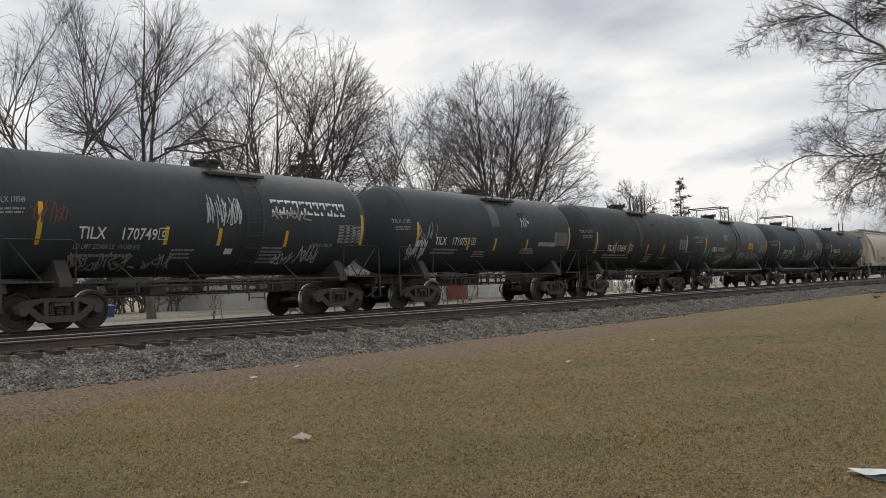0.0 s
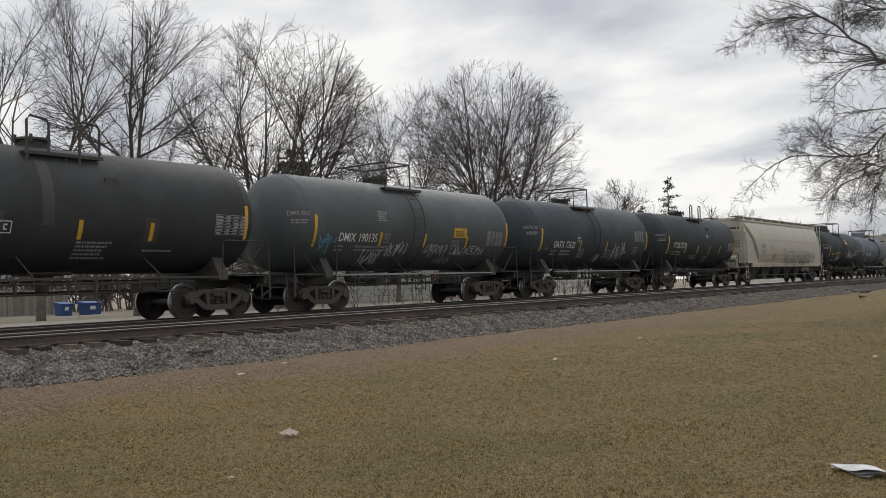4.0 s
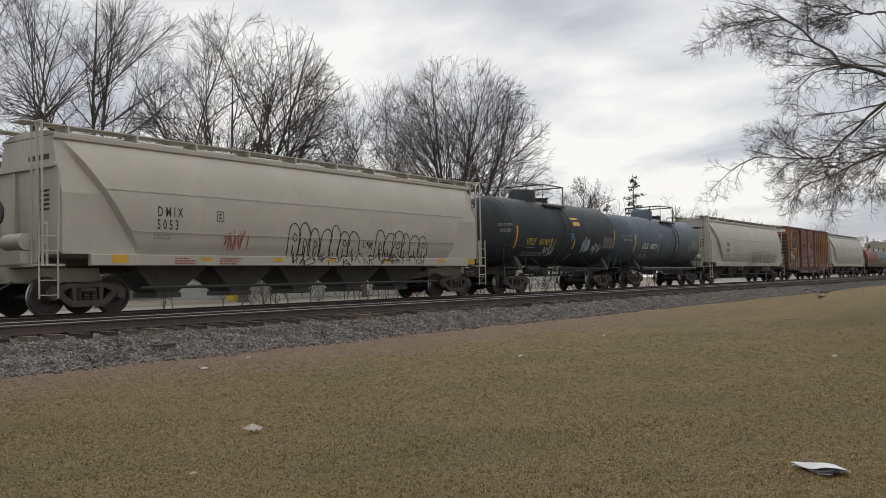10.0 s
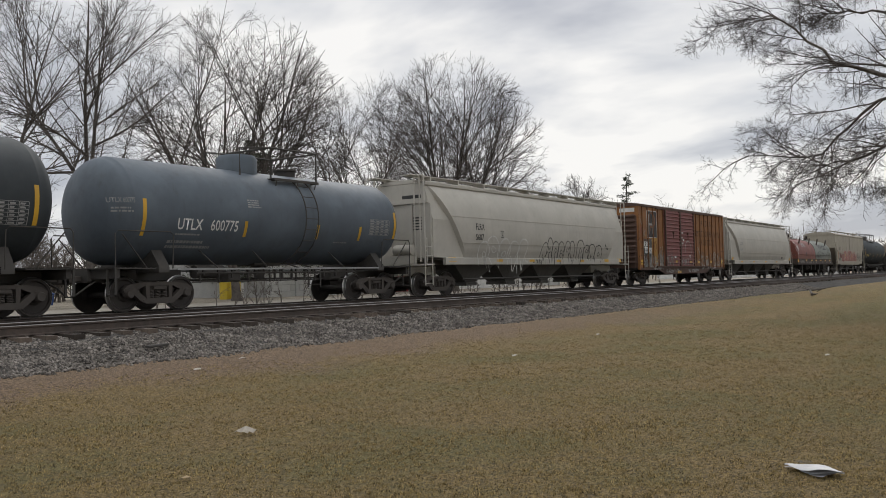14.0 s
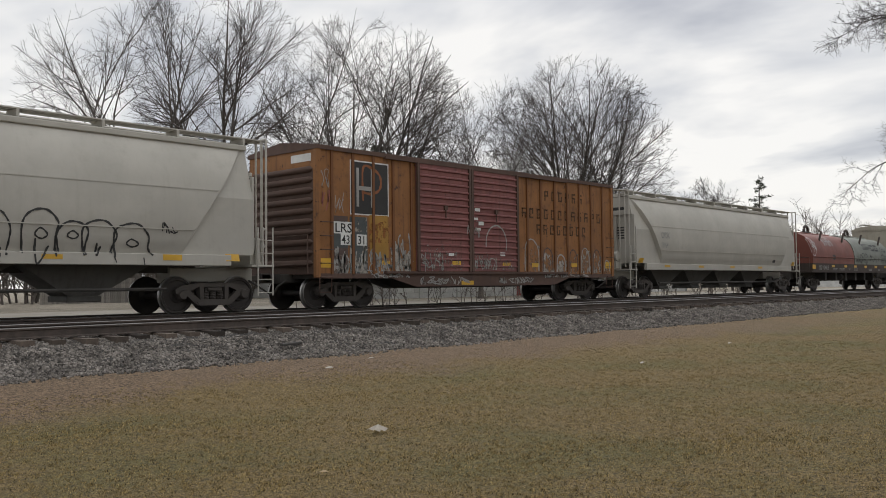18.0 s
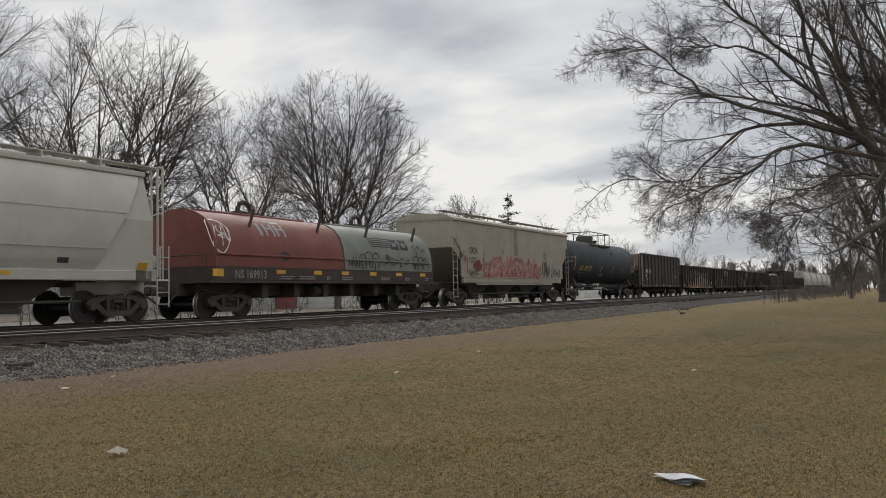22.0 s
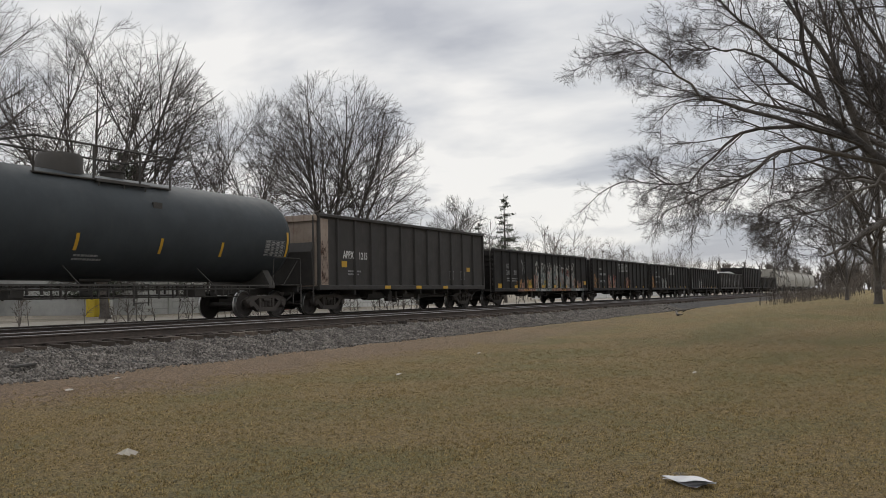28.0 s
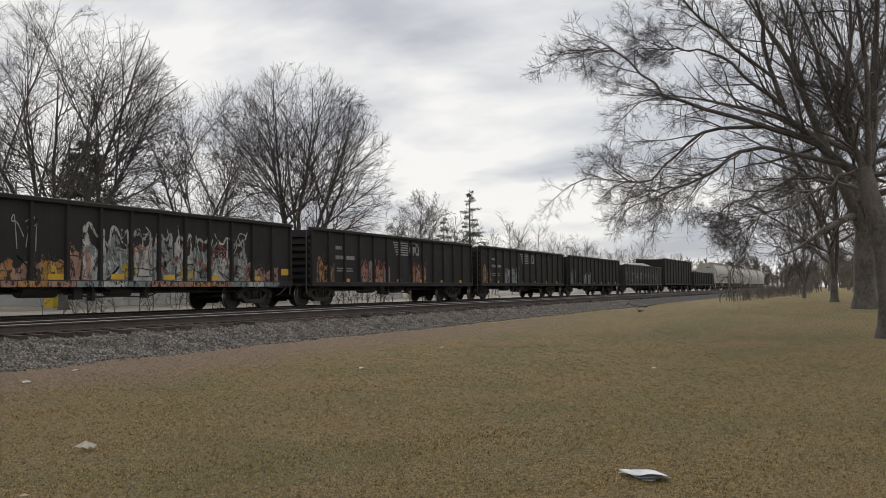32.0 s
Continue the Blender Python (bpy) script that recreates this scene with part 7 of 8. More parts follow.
def bare_tree(x, y, height, rx, label, seed, fork=(0.10, 0.42), stems=4, limbs=13, girth=0.22, twig=0.0085, low=0.2, mid=0.5, counts=(10, 7, 5), rise=0.012, tilt=(0, 78), wob=0.06, angle=40):
    """A leafless tree: straight limbs fan out of a low fork to the rim of a dome and branch again and again towards it."""
    rng = np.random.default_rng(seed)
    tree = new("bare_tree")
    tree.location = (x, y, float(ground_z(x, y)) - 0.05)
    tagged(tree, label, "tree")
    zc = height * mid
    env = (rx, zc, height - zc, zc - height * low)
    root = np.array([0, 0, height * fork[0] * 0.6])
    wood, crown = [], []
    # the trunk, and the stems that it splits into
    k = stems
    base = height * fork[0]
    t_pts, t_rad = shoots(rng, np.zeros((1, 3)), np.array([[0.0, 0.0, 1.0]]), np.array([base]), np.array([girth]), 5, 0.03, 0.0, 0.85)
    t_rad[:, 0] *= 1.35
    wood.append(tubes(t_pts, t_rad, 10))
    a = np.arange(k) * 2 * np.pi / k + rng.uniform(0, 6)
    lean = rng.uniform(0.16, 0.55, k)[:, None] if k > 1 else np.zeros((1, 1))
    D = unit(np.concatenate([np.stack([np.cos(a), np.sin(a)], 1) * lean, np.ones((k, 1))], 1))
    P = np.repeat(t_pts[:, -1], k, 0) - D * 0.15
    L = inside(P, D, np.full(k, height * 1.3), env) * rng.uniform(0.9, 1.02, k)
    R = np.full(k, girth * (0.9 if k == 1 else 0.62))
    s_pts, s_rad = shoots(rng, P, D, L, R, 12, wob * 0.7, 0.012, 0.10)
    wood.append(tubes(s_pts, s_rad, 8))
    # limbs along the stems, the lowest nearly level, the highest nearly upright
    who = np.arange(limbs) % k
    at = (np.arange(limbs) / max(1, limbs - 1)) ** 0.9
    t = np.clip((0.02 + (fork[1] - fork[0]) / (1 - fork[0]) * at + rng.uniform(-0.02, 0.03, limbs)) * 12, 0.1, 10)
    i = t.astype(int)
    f = (t - i)[:, None]
    P = s_pts[who, i] * (1 - f) + s_pts[who, i + 1] * f
    az = np.arange(limbs) * 2.4 + rng.uniform(-0.3, 0.3, limbs)
    el = np.radians(tilt[0] + (tilt[1] - tilt[0]) * at ** 1.35 + rng.normal(0, 6, limbs))
    D = np.stack([np.cos(az) * np.cos(el), np.sin(az) * np.cos(el), np.sin(el)], 1)
    L = inside(P, D, np.full(limbs, height * 1.3), env) * rng.uniform(0.92, 1.06, limbs)
    l_pts, l_rad = shoots(rng, P, D, L, np.maximum(s_rad[who, i] * 0.68, 0.035), 9, wob, rise * 0.6, 0.16)
    wood.append(tubes(l_pts, l_rad, 7))
    n1, n2, n3 = counts
    first = [grown(rng, p, r, q, n1, lo, 0.8, (angle, 8), 0.72, 1.2, root, 0.10, env, 0.05) for p, r, q, lo in ((l_pts, l_rad, L, 0.12), (s_pts, s_rad, np.full(k, L.mean()), 0.25))]
    P, D, S, R = (np.concatenate(q) for q in zip(*first))
    b_pts, b_rad = shoots(rng, P, D, S, np.clip(R, twig * 1.8, 0.045), 7, wob * 1.3, rise, 0.22)
    wood.append(tubes(b_pts, b_rad, 5))
    P, D, S, R = grown(rng, b_pts, b_rad, S, n2, 0.12, 0.9, (angle + 4, 9), 0.52, 0.7, root, 0.10, env, 0.1)
    c_pts, c_rad = shoots(rng, P, D, S, np.clip(R, twig * 1.25, twig * 2.0), 4, wob * 1.6, rise, 0.55)
    crown.append(tubes(c_pts, c_rad, 4))
    P, D, S, R = grown(rng, c_pts, c_rad, S, n3, 0.12, 0.95, (angle + 8, 11), 0.46, 0.4, root, 0.10, env, 0.15)
    d_pts, d_rad = shoots(rng, P, D, S, np.full(len(P), twig), 3, wob * 1.8, rise, 0.7)
    crown.append(tubes(d_pts, d_rad, 3))
    part("trunk", fast_mesh("trunk", *joined(wood), BARK, True), None, tree)
    part("crown", fast_mesh("crown", *joined(crown), TWIGM, False), None, tree, "fine bare twigs")
    return tree


def bent(points, steps):
    """A smooth line through a limb's elbows, with evenly spread points."""
    P = [Vector(p) for p in points]
    out = []
    n = len(P)
    for q in np.linspace(0, n - 1.0001, steps + 1):
        i, t = int(q), q - int(q)
        p0, p1, p2, p3 = (P[min(max(i + k, 0), n - 1)] for k in (-1, 0, 1, 2))
        out.append(0.5 * ((2 * p1) + (p2 - p0) * t + (2 * p0 - 5 * p1 + 4 * p2 - p3) * t * t + (3 * p1 - p0 - 3 * p2 + p3) * t ** 3))
    return np.array([tuple(p) for p in out])


def spreading_tree(x, y, turn, limbs, label, seed, girth, twig, counts=(13, 8, 6, 5), droop=0.03, trunk_top=4.6, boughs=6, reach=7.0, height=16.0):
    """An old lawn tree with great bent limbs, drooping side branches and twigs that curl up at their ends. Limbs: start radius and elbows in the tree's own axes."""
    rng = np.random.default_rng(seed)
    tree = new("bare_tree")
    tree.location, tree.rotation_euler.z = (x, y, float(ground_z(x, y)) - 0.05), radians(turn)
    tagged(tree, label, "tree")
    wood, crown = [], []
    trunk = bent([(0, 0, 0), (0.12, 0.02, trunk_top * 0.5), (0.6, 0, trunk_top)], 8)[None]
    rad = np.linspace(girth, girth * 0.72, 9)[None].copy()
    rad[:, 0] *= 1.45
    rad[:, 1] *= 1.12
    wood.append(tubes(trunk, rad, 12))
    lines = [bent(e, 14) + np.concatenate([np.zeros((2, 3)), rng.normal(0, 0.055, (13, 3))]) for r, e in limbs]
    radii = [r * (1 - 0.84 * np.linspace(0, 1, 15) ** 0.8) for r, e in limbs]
    # further boughs round the rest of the crown
    for q in range(boughs):
        az, el = 2.2 + q * 2.1 + rng.uniform(-0.3, 0.3), radians(rng.uniform(25, 70))
        d = np.array([math.cos(az) * math.cos(el), math.sin(az) * math.cos(el), math.sin(el)])
        p, r = shoots(rng, trunk[:, -1] - 0.1, d[None], np.array([reach * rng.uniform(0.9, 1.2)]), np.array([girth * 0.30]), 14, 0.09, 0.01, 0.18)
        lines.append(p[0]), radii.append(r[0])
    a_pts, a_rad = np.array(lines), np.array(radii)
    wood.append(tubes(a_pts, a_rad, 8))
    L = np.linalg.norm(np.diff(a_pts, axis=1), axis=2).sum(1)
    n1, n2, n3, n4 = counts
    P, D, S, R = sprout(rng, a_pts, a_rad, n1, 0.15, 1.0, (40, 12), 0.31, np.clip(L, 5.5, 8.0), 0.5)
    b_pts, b_rad = shoots(rng, P, D, S, np.maximum(R, 0.02), 8, 0.11, -droop * 0.6, 0.25, 0.05)
    wood.append(tubes(b_pts, b_rad, 5))
    P, D, S, R = sprout(rng, b_pts, b_rad, n2, 0.12, 1.0, (42, 12), 0.48, S, 0.6)
    c_pts, c_rad = shoots(rng, P, D, S, np.clip(R, twig * 1.6, twig * 3.2), 5, 0.13, -droop, 0.45, 0.06)
    crown.append(tubes(c_pts, c_rad, 4))
    P, D, S, R = sprout(rng, c_pts, c_rad, n3, 0.15, 1.0, (44, 12), 0.5, S, 0.7)
    d_pts, d_rad = shoots(rng, P, D, np.maximum(S, 0.32), np.full(len(P), twig * 1.15), 3, 0.15, 0.01, 0.7, 0.08)
    crown.append(tubes(d_pts, d_rad, 3))
    P, D, S, R = sprout(rng, d_pts, d_rad, n4, 0.15, 1.0, (38, 12), 0.6, np.maximum(S, 0.4), 0.7)
    e_pts, e_rad = shoots(rng, P, D, np.maximum(S, 0.2), np.full(len(P), twig), 2, 0.16, 0.07, 0.7)
    crown.append(tubes(e_pts, e_rad, 3))
    part("trunk", fast_mesh("trunk", *joined(wood), BARK, True), None, tree)
    part("crown", fast_mesh("crown", *joined(crown), TWIGM, False), None, tree, "fine bare twigs")
    return tree


def conifer(x, y, height, radius, label, seed, layers=26, sparse=0.0, crown_from=0.12, pine=False, boughs=8, tuft=1.0, cone=0.85):
    """A spruce or pine: straight trunk with whorls of drooping boughs carrying many needle tufts."""
    rng = np.random.default_rng(seed)
    tree = new("conifer_tree")
    tree.location = (x, y, float(ground_z(x, y)) - 0.05)
    tagged(tree, label, "tree")
    s = Shape().tube([(0, 0, 0), (0.05, 0, height * 0.5), (0, 0.03, height)], [height * 0.016, height * 0.010, 0.02], 8)
    part("trunk", s, BARK, tree)
    V, n = [], 0
    for i in range(layers):
        k = min(1.0, max(0.0, (i + rng.uniform(-0.8, 0.8)) / layers))
        z = height * (crown_from + (1 - crown_from) * k)
        r = radius * max(0.0, 1 - k) ** cone * rng.uniform(0.65, 1.1) + 0.15
        for q in range(int(boughs * (1 - 0.38 * k))):
            if rng.random() < sparse:
                continue
            a = rng.uniform(0, 2 * np.pi)
            rr = r * rng.uniform(0.6, 1.15)
            m = int(30 + rr * 34)
            t = rng.random(m) ** 0.7
            drop = -0.28 * rr * t + 0.22 * rr * t ** 3
            if pine:
                t = 0.35 + 0.65 * t
                drop = 0.25 * rr * t ** 2
            w = 0.30 * rr * (1 - t * 0.6)
            c = np.stack([np.cos(a) * rr * t, np.sin(a) * rr * t, z + rng.normal(0, 0.012) * height + drop], 1)
            c += np.stack([-np.sin(a) * rng.normal(0, 1, m) * w, np.cos(a) * rng.normal(0, 1, m) * w, rng.normal(0, 0.22 if pine else 0.06, m)], 1)
            sz = rng.uniform(0.07, 0.2, (m, 1)) * (0.5 + height / 24) * tuft
            o = unit(rng.normal(size=(m, 3)) + np.array([np.cos(a), np.sin(a), -0.2]))
            p = unit(rng.normal(size=(m, 3)))
            V.append(np.stack([c - p * sz * 0.35, c + p * sz * 0.35, c + o * sz * 1.6], 1).reshape(-1, 3))
    V = np.concatenate(V)
    part("crown", fast_mesh("crown", V, np.arange(len(V)).reshape(-1, 3), NEEDLE), None, tree, "dark green needles")
    return tree


def thicket(name, places, label, category, seed, height, twig, dense=22):
    """Far woods or brush as one mass of bare stems and twigs."""
    rng = np.random.default_rng(seed)
    P = np.array(places, float)
    n = len(P)
    P = np.stack([P[:, 0], P[:, 1], ground_z(P[:, 0], P[:, 1])], 1)
    D = unit(np.stack([rng.normal(0, 0.13, n), rng.normal(0, 0.13, n), np.ones(n)], 1))
    L = height * rng.uniform(0.6, 1.1, n)
    a_pts, a_rad = shoots(rng, P, D, L, np.full(n, twig * 4), 6, 0.06, 0.05, 0.2)
    out = [tubes(a_pts, a_rad, 4)]
    P, D, L, R = sprout(rng, a_pts, a_rad, dense, 0.12, 0.95, (42, 12), 0.42, L, 0.6)
    b_pts, b_rad = shoots(rng, P, D, L, np.maximum(R, twig * 1.5), 4, 0.12, 0.06, 0.4)
    out.append(tubes(b_pts, b_rad, 3))
    P, D, L, R = sprout(rng, b_pts, b_rad, 6, 0.15, 1.0, (42, 14), 0.5, L, 0.6)
    c_pts, c_rad = shoots(rng, P, D, L, np.full(len(P), twig), 2, 0.12, 0.05, 0.7)
    out.append(tubes(c_pts, c_rad, 3))
    V, F = joined(out)
    tagged(new(name, fast_mesh(name, V, F, HAZEBRUSH)), label, category, kind="stuff")


def build_trees():
    row = "leafless deciduous tree with upswept branches behind the railway"
    bare_tree(23.3, 44.0, 17.6, 6.9, "leafless deciduous tree with a slender trunk behind the railway", 21, stems=2, limbs=15, girth=0.20, fork=(0.26, 0.66), twig=0.0062, counts=(8, 6, 4))
    bare_tree(29.0, 44.0, 19.6, 6.3, row, 22, stems=3, limbs=15, girth=0.22, fork=(0.34, 0.70), low=0.28, twig=0.0062, counts=(8, 6, 4))
    bare_tree(38.8, 43.2, 19.3, 7.5, "leafless many-stemmed tree with a broad rounded crown", 23, stems=6, limbs=24, girth=0.30, fork=(0.10, 0.55), twig=0.0078, low=0.08)
    bare_tree(50.8, 43.2, 18.0, 5.9, row, 24, stems=4, limbs=17, girth=0.20, twig=0.0084, fork=(0.10, 0.55), low=0.08)
    bare_tree(62.5, 42.2, 20.7, 8.5, "leafless tree with a broad domed crown behind the railway", 25, stems=6, limbs=26, girth=0.30, twig=0.0088, fork=(0.09, 0.5), mid=0.46, low=0.02, tilt=(-4, 76))
    bare_tree(92.6, 45.0, 12.9, 4.8, "small distant leafless tree with a fan-shaped crown", 26, stems=4, limbs=10, girth=0.16, twig=0.013)
    conifer(50.0, 53.5, 13.0, 5.2, "dark dense evergreen among bare trees", 31, layers=32, boughs=13, tuft=1.0, cone=0.62)
    conifer(102.0, 43.0, 13.8, 3.9, "distant spruce with an open spire-shaped crown", 32, layers=28, sparse=0.35, boughs=8, tuft=0.85, cone=0.85)
    conifer(98.5, 45.0, 9.8, 2.3, "small distant spruce beside a taller one", 33, layers=20, sparse=0.25, tuft=0.85, cone=0.70)
    for i, (x, y, h) in enumerate(((12.2, 46.5, 13.4), (15.0, 48.0, 12.8), (17.2, 50.0, 12.4))):
        conifer(x, y, h, 3.0, "tall pine with sparse layered boughs", 40 + i, layers=15, sparse=0.12, crown_from=0.25, pine=True, tuft=0.9)
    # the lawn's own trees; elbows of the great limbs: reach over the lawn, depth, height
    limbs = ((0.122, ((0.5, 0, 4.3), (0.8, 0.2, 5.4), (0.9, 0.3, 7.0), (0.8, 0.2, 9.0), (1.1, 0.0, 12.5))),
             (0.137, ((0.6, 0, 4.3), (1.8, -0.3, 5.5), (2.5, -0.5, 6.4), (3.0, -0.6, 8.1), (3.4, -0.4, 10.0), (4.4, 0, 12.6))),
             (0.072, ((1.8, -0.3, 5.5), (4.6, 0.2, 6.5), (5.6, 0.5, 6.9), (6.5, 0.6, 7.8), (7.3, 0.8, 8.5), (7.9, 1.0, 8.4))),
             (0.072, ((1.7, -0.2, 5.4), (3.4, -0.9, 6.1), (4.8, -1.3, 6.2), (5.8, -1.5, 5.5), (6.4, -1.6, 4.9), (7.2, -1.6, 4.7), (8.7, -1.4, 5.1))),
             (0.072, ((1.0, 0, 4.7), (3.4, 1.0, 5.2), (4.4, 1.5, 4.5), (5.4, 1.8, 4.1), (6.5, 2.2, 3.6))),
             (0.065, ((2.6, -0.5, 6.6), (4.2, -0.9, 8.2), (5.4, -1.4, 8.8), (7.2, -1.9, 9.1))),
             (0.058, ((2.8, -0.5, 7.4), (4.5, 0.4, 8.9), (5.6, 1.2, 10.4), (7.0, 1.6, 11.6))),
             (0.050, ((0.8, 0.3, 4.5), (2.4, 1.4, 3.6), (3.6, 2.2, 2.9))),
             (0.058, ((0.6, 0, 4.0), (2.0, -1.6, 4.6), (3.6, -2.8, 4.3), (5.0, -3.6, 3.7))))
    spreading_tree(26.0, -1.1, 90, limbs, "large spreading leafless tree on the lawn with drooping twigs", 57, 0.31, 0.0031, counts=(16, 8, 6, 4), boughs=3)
    bare_tree(42.6, -0.8, 17.0, 8.5, "thick-trunked leafless tree at the edge of the lawn", 52, stems=3, limbs=15, girth=0.47, twig=0.0046, fork=(0.2, 0.6), mid=0.45, low=0.12, wob=0.09, rise=0.02, counts=(8, 6, 4))
    bare_tree(58.0, 0.6, 14.0, 6, "leafless tree at the far end of the lawn", 53, stems=3, girth=0.24, twig=0.0075, wob=0.08, counts=(8, 6, 4))
    bare_tree(52.0, -4.5, 15.0, 6, "leafless tree at the far end of the lawn", 54, stems=2, girth=0.30, twig=0.0075, fork=(0.2, 0.6), wob=0.08, counts=(8, 6, 4))
    bare_tree(76.0, 3.0, 11.0, 5, "slender leafless tree beside the far railway", 55, stems=3, girth=0.15, twig=0.009, wob=0.08, counts=(8, 6, 4))
    bare_tree(90.0, -3.0, 13.0, 6, "slender leafless tree beside the far railway", 56, stems=3, girth=0.18, twig=0.010, wob=0.08, counts=(8, 6, 4))
    rng = np.random.default_rng(8)
    far = [(rng.uniform(115, 360), rng.uniform(46, 120)) for _ in range(270)]
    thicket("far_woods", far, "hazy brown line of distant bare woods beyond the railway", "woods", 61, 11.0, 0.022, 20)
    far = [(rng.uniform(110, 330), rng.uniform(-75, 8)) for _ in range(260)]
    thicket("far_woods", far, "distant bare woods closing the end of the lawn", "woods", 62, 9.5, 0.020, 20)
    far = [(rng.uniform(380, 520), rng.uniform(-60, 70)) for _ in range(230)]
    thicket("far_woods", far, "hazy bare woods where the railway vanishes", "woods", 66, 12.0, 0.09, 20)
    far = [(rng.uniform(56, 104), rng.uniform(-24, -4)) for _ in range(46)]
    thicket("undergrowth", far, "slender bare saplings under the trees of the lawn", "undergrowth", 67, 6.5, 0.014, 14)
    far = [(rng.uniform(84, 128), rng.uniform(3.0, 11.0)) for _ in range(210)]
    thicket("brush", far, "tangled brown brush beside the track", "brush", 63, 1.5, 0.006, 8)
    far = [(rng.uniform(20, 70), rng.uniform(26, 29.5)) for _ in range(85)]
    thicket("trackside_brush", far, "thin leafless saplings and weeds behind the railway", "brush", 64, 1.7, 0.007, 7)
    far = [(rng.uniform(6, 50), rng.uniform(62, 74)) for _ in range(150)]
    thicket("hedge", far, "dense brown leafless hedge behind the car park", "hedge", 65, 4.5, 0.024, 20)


build_trees()


# ---- buildings and objects behind the railway ----
BLOCK = grainy("painted_block_wall", (0.62, 0.62, 0.59), (0.52, 0.52, 0.495), 0.85, 5.0, 0.3, 0.006, per_object=True, vary=(0.93, 1.06))
MORTAR = grainy("block_wall_joints", (0.42, 0.42, 0.40), (0.35, 0.35, 0.34), 0.9, 12.0, 0.3, 0.006)
SHINGLE = grainy("grey_roof_shingles", (0.085, 0.083, 0.082), (0.060, 0.059, 0.060), 0.9, 10.0, 0.5, 0.02)
BLUEM = paint("blue_skip_paint", (0.028, 0.075, 0.23), 0.5, (0.06, 0.07, 0.1), 0.4, 0.3)
REDM = paint("red_door_paint", (0.30, 0.045, 0.035), 0.5, (0.15, 0.06, 0.05), 0.4, 0.3)
YELM = paint("yellow_cabinet_paint", (0.58, 0.42, 0.02), 0.5, (0.3, 0.24, 0.08), 0.4, 0.2)
ASPH = grainy("pale_asphalt", (0.300, 0.272, 0.228), (0.225, 0.203, 0.168), 0.9, 3.0, 0.4, 0.01, space="World")
WHITEW = paint("white_siding", (0.62, 0.62, 0.60), 0.6, (0.4, 0.39, 0.36), 0.3, 0.2)


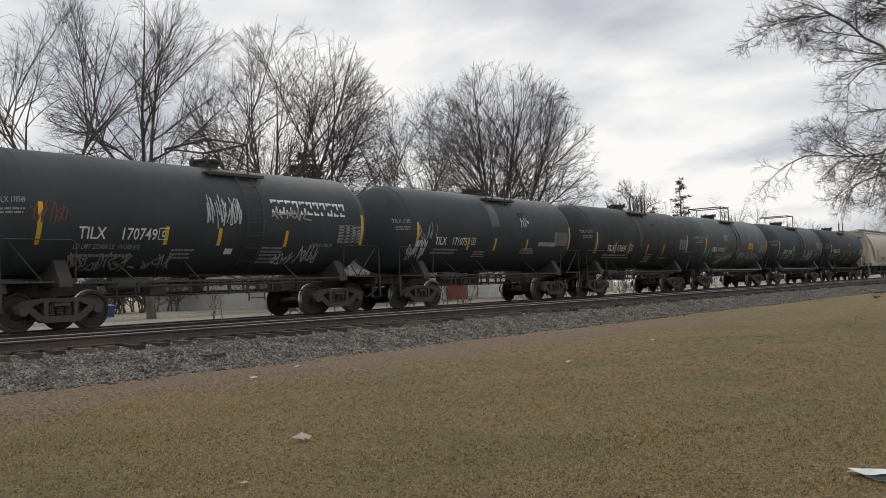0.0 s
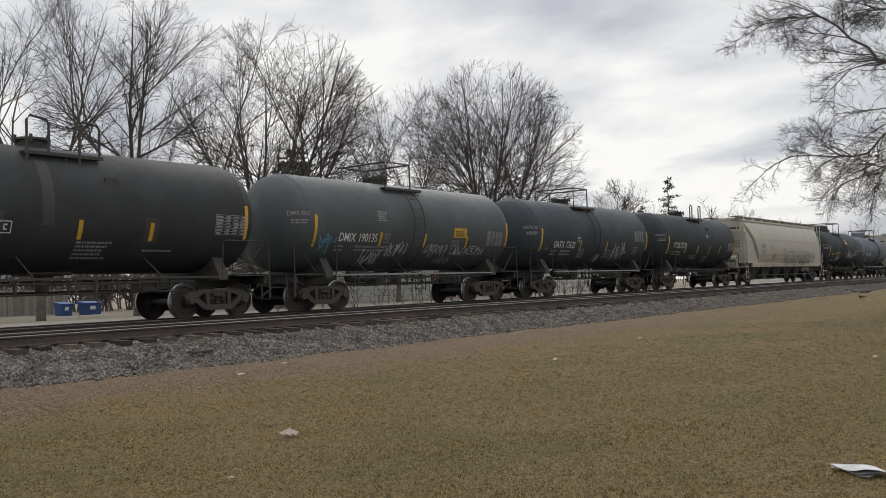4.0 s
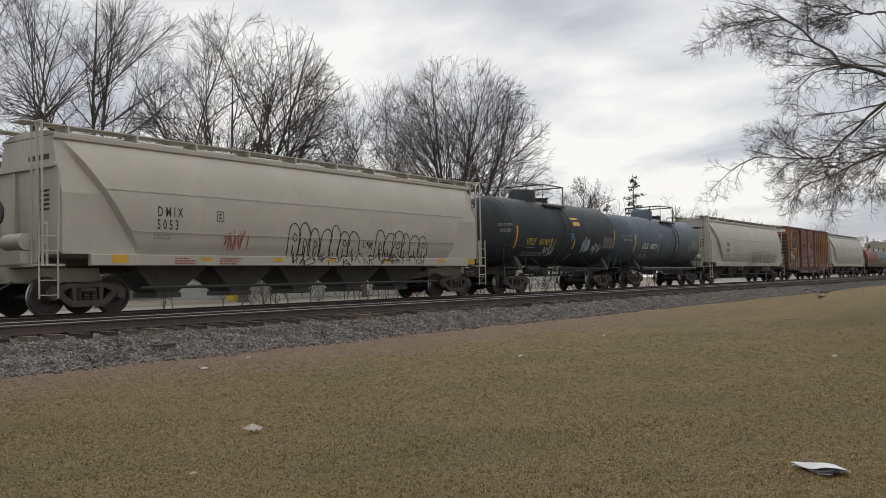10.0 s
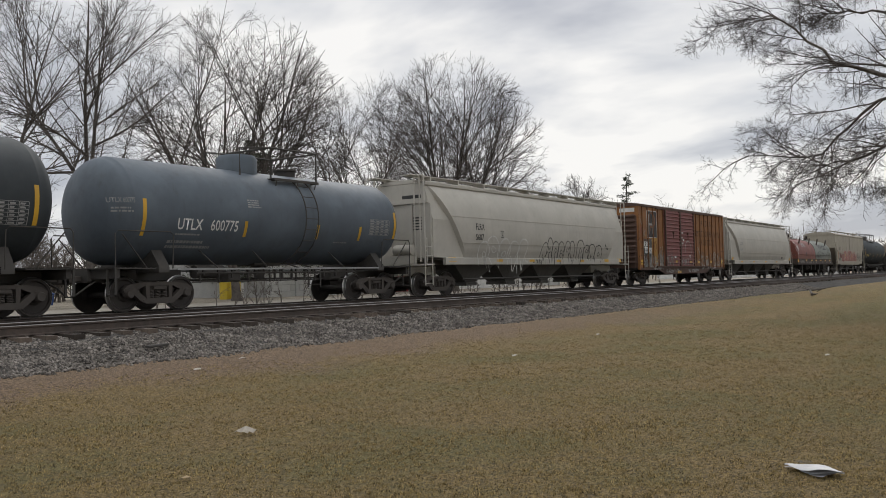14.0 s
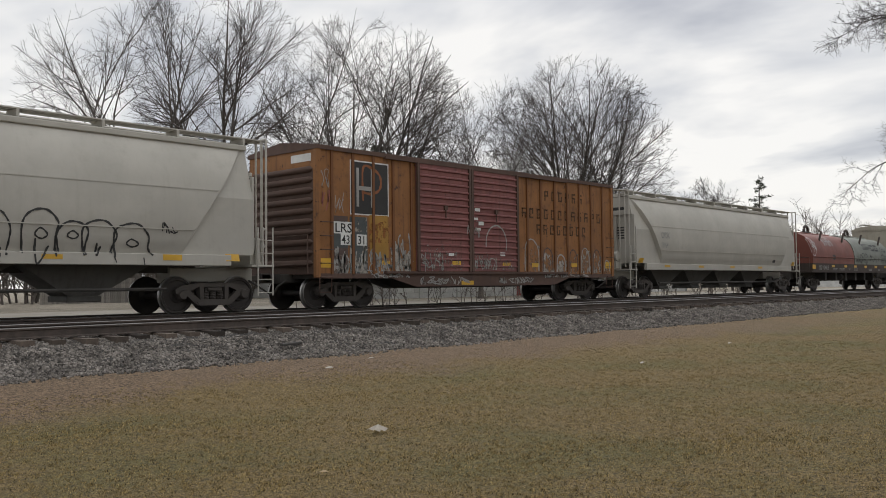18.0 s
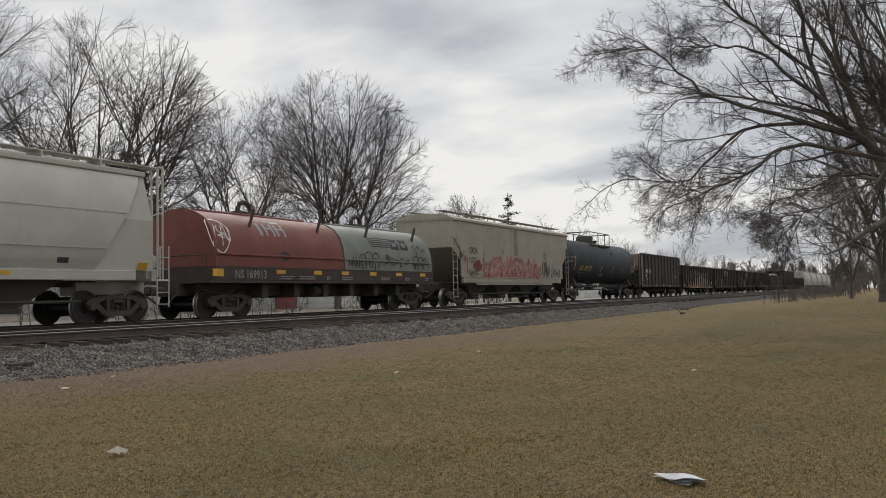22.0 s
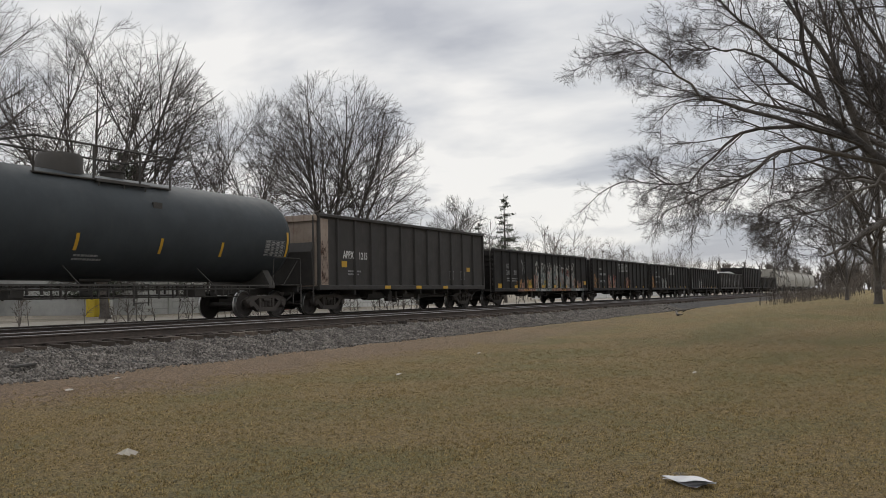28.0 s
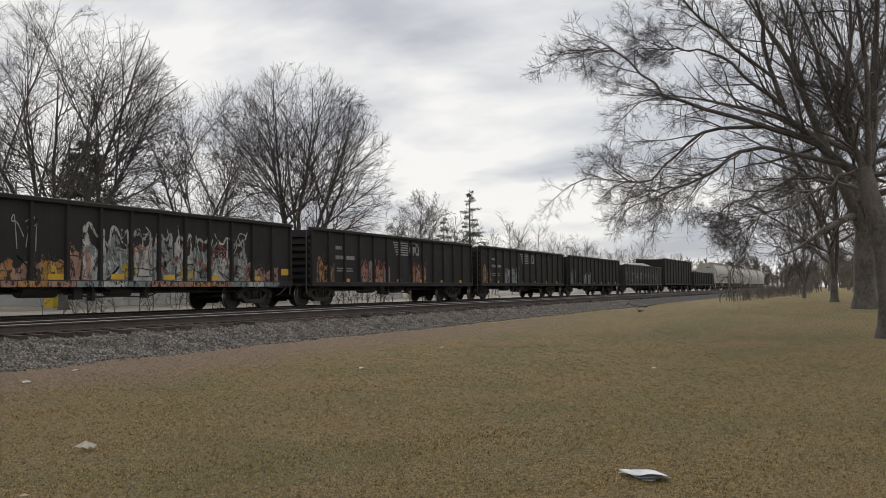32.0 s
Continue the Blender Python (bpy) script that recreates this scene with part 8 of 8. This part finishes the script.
def build_back():
    road = Shape().box(-60, 200, 30.5, 41.0, 0.2, 0.40)
    tagged(part("service_road", road, ASPH, smooth=False), "pale worn asphalt service road behind the railway", "road", kind="structure")
    # long block-walled building
    x0, x1, y0, z0 = 47.5, 96.0, 49.5, 0.3
    b = new("warehouse")
    b.location = (x0, y0, z0)
    tagged(b, "long low building with pale block walls and a grey shingled roof", "building")
    part("wall", Shape().box(0, x1 - x0, 0, 22, 0, 4.1), MORTAR, b, smooth=False)
    r = Shape().extrude([(-0.6, 4.1), (22.6, 4.1), (22.6, 4.3), (11, 8.2), (-0.6, 4.3)], -0.5, x1 - x0 + 0.5)
    part("roof", r, SHINGLE, b, smooth=False)
    me = Shape().box(0.006, 0.98, -0.03, 0.0, 0.01, 0.48).mesh("block", BLOCK, False)
    for row in range(6):
        for col in range(48):
            ob = part("block", me, None, b)
            ob.location = (col + (0.5 if row % 2 and col < 47 else 0), 0, 0.02 + row * 0.5)
    for x in (3.0, 7.5, 12.5, 20.5, 26.0, 34.0):
        part("pilaster", Shape().box(x, x + 0.35, -0.16, -0.032, 0, 4.1), BLOCK, b, smooth=False)
    part("door", Shape().box(15.75, 18.9, -0.12, -0.034, 0.0, 2.3).box(15.55, 19.1, -0.14, -0.036, 2.3, 2.45), REDM, b, "red painted service door", smooth=False)
    # far low white buildings
    for x, y, w, d, h, label in ((150, 44, 26, 14, 5.6, "distant low white building with a flat roof"), (196, 40, 30, 14, 5.4, "distant pale shed beyond the track")):
        f = new("distant_building")
        f.location = (x, y, 0.3)
        tagged(f, label, "building")
        part("wall", Shape().box(0, w, 0, d, 0, h), WHITEW, f, smooth=False)
        part("roof", Shape().box(-0.4, w + 0.4, -0.4, d + 0.4, h, h + 0.35), SHINGLE, f, smooth=False)
    # skips, cabinet and fence
    for x, y, w in ((29.95, 54.0, 0.8), (31.6, 54.0, 1.2)):
        s = new("skip")
        s.location = (x, y, 0.38)
        tagged(s, "blue steel waste skip with a sloping lid", "skip", "blue skips")
        part("body", Shape().plate([(0.08, 0), (w - 0.08, 0), (w, 0.72), (0, 0.72)], 0, 0.9), BLUEM, s, smooth=False)
        part("lid", Shape().extrude([(-0.05, 0.72), (0.95, 0.72), (0.95, 0.92), (-0.05, 0.78)], -0.04, w + 0.04), BLUEM, s, smooth=False)
        part("label_panel", Shape().box(w * 0.3, w * 0.62, -0.012, -0.004, 0.35, 0.58), WHITE, s, smooth=False)
    c = new("utility_cabinet")
    c.location = (42.75, 48.6, 0.38)
    tagged(c, "yellow metal utility cabinet beside the building", "cabinet")
    part("body", Shape().box(0, 1.3, 0, 0.8, 0, 1.25, c=0.04), YELM, c)
    part("door", Shape().box(0.1, 1.2, -0.03, 0, 0.15, 1.15, c=0.01), YELM, c)
    p = new("marker_post")
    p.location = (44.0, 48.4, 0.38)
    tagged(p, "short white painted marker post", "post")
    part("post", Shape().tube([(0, 0, 0), (0, 0, 1.15)], 0.11, 10), WHITE, p)
    f = new("wooden_fence")
    f.location = (24.0, 58.0, 0.38)
    tagged(f, "pale weathered wooden board fence", "fence")
    me = Shape().box(0, 0.14, 0, 0.025, 0.05, 1.75).mesh("board", grainy("fence_board", (0.27, 0.25, 0.22), (0.19, 0.175, 0.155), 0.9, 6.0, 0.4, 0.01, per_object=True, vary=(0.75, 1.25)), False)
    for i in range(56):
        part("board", me, None, f).location.x = i * 0.155
    for z in (0.4, 1.4):
        part("fence_rail", Shape().box(0, 8.7, 0.03, 0.09, z, z + 0.09), BARK, f, smooth=False)


build_back()


# ---- small things on the lawn ----
PAPER = grainy("crumpled_paper", (0.66, 0.66, 0.66), (0.50, 0.50, 0.52), 0.8, 5.0, 0.2, 0.004)


def build_litter():
    # folded newspaper
    rng = np.random.default_rng(4)
    n, m = 9, 6
    p = new("newspaper")
    p.location, p.rotation_euler.z = (7.06, 1.535, 0.0), radians(-128)
    tagged(p, "crumpled white folded newspaper lying on the grass", "newspaper")
    for layer in range(3):
        V, F, base = [], [], 0
        for j in range(m):
            for i in range(n):
                u, w = i / (n - 1), j / (m - 1)
                V.append((u * 0.40 - 0.2, w * 0.20 - 0.1 + 0.02 * u, 0.010 + layer * 0.010 + 0.026 * (u ** 3 if layer == 2 else u * u * 0.4) * (1 - w * 0.5) + 0.012 * math.sin(6 * u + 3 * w + layer) + rng.normal(0, 0.002)))
        F += [(base + j * n + i, base + j * n + i + 1, base + (j + 1) * n + i + 1, base + (j + 1) * n + i) for j in range(m - 1) for i in range(n - 1)]
        part("sheet", Shape().add(V, F), PAPER, p)
    t = Shape()
    for i in range(5):
        t.add([(-0.15 + dx, -0.05 + i * 0.022 + dz, 0.062 + 0.03 * max(0, dx)) for dz in (0, 0.009) for dx in (0, 0.1)], [(0, 1, 3, 2)])
    part("print", t, DARKL, p)
    # pale crumpled scrap and a twig
    s = Shape()
    pts = [(0.12 * math.cos(a) * (0.7 + 0.4 * math.sin(3 * a)), 0.06 * math.sin(a), 0.008 + 0.030 * abs(math.sin(2.5 * a))) for a in [i * 2 * math.pi / 14 for i in range(14)]]
    s.add(pts + [(0.01, 0.0, 0.085)], [(i, (i + 1) % 14, 14) for i in range(14)])
    SCRAP = grainy("dull_scrap", (0.50, 0.46, 0.40), (0.38, 0.34, 0.28), 0.9, 9.0, 0.2)
    q = part("paper_scrap", s, SCRAP)
    q.location, q.rotation_euler.z = (6.2, 6.75, 0.0), radians(-40)
    tagged(q, "small torn pale scrap on the lawn", "litter")
    for x, y, r in ((14.7, 8.55, 0.05), (16.5, 3.3, 0.045), (4.55, 5.6, 0.03), (11.2, 12.3, 0.05), (9.6, 11.6, 0.05), (20.5, 9.5, 0.06)):
        s = Shape()
        k = 7
        s.add([(r * 1.6 * math.cos(i * 2 * math.pi / k) * rng.uniform(0.7, 1.2), r * math.sin(i * 2 * math.pi / k), 0.004 + 0.02 * rng.random()) for i in range(k)] + [(0, 0, 0.035)], [(i, (i + 1) % k, k) for i in range(k)])
        b = part("dry_leaf", s, SCRAP if r > 0.04 else grainy("tan_leaf", (0.4, 0.3, 0.18), (0.3, 0.22, 0.12), 0.9, 9.0, 0.2))
        b.location = (x, y, float(ground_z(x, y)) + 0.008)
        tagged(b, "small pale curled leaf on the grass", "leaf", "scattered leaves")
    # dropped branch by the ballast and a tie plate at its foot
    br = new("fallen_branch")
    br.location, br.scale = (51.0, 10.9, float(ground_z(51, 10.9)) + 0.03), (1.05, 1.05, 1.05)
    tagged(br, "dark fallen branch lying at the edge of the lawn", "branch")
    s = Shape().tube([(0, 0, 0.05), (1.0, 0.3, 0.25), (1.9, -0.1, 0.3), (3.0, 0.4, 0.12)], [0.07, 0.055, 0.04, 0.015], 6)
    s.tube([(1.0, 0.3, 0.25), (1.5, 0.9, 0.45), (2.2, 1.3, 0.3)], [0.04, 0.025, 0.01], 5).tube([(0.2, 0.0, 0.06), (-0.6, -0.4, 0.1)], [0.06, 0.02], 5).tube([(1.9, -0.1, 0.3), (2.5, -0.6, 0.4)], [0.03, 0.01], 5)
    part("stem", s, BARK, br)
    st = part("scrap_bar", Shape().box(-0.32, 0.32, -0.04, 0.04, 0, 0.05, c=0.01), UNDER)
    st.location, st.rotation_euler.z = (10.6, 13.95, 0.36), radians(18)
    tagged(st, "dark rusty iron bar lying on ballast", "scrap iron")


build_litter()


# ---- motion ----
TRAVEL = [(0, -145.47), (2, -130.77), (4, -115.82), (6, -100.65), (8, -85.32), (10, -69.86), (12, -54.33), (14, -38.78), (16, -23.25), (18, -7.75), (20, 7.69), (22, 23.08), (24, 38.45), (26, 53.85), (28, 69.35), (30, 85.05), (32, 101.11)]


def travelled(t):
    """Metres that the train has run towards -x since its reference place."""
    return float(np.interp(t, [a for a, b in TRAVEL], [b for a, b in TRAVEL]))


def motions():
    for car in ROLLING:
        walk(car, [(t, pose(car["u"] - s, Y_MAIN, RAIL)) for t, s in TRAVEL])
        del car["u"]
    times = [k / 15 for k in range(481)]
    turns = [-math.degrees(travelled(t) / WHEEL_R) for t in times]
    for w in WHEELS:
        x, y, z = w.location
        walk(w, [(t, pose(x, y, z, 0, a, 0)) for t, a in zip(times, turns)])


motions()
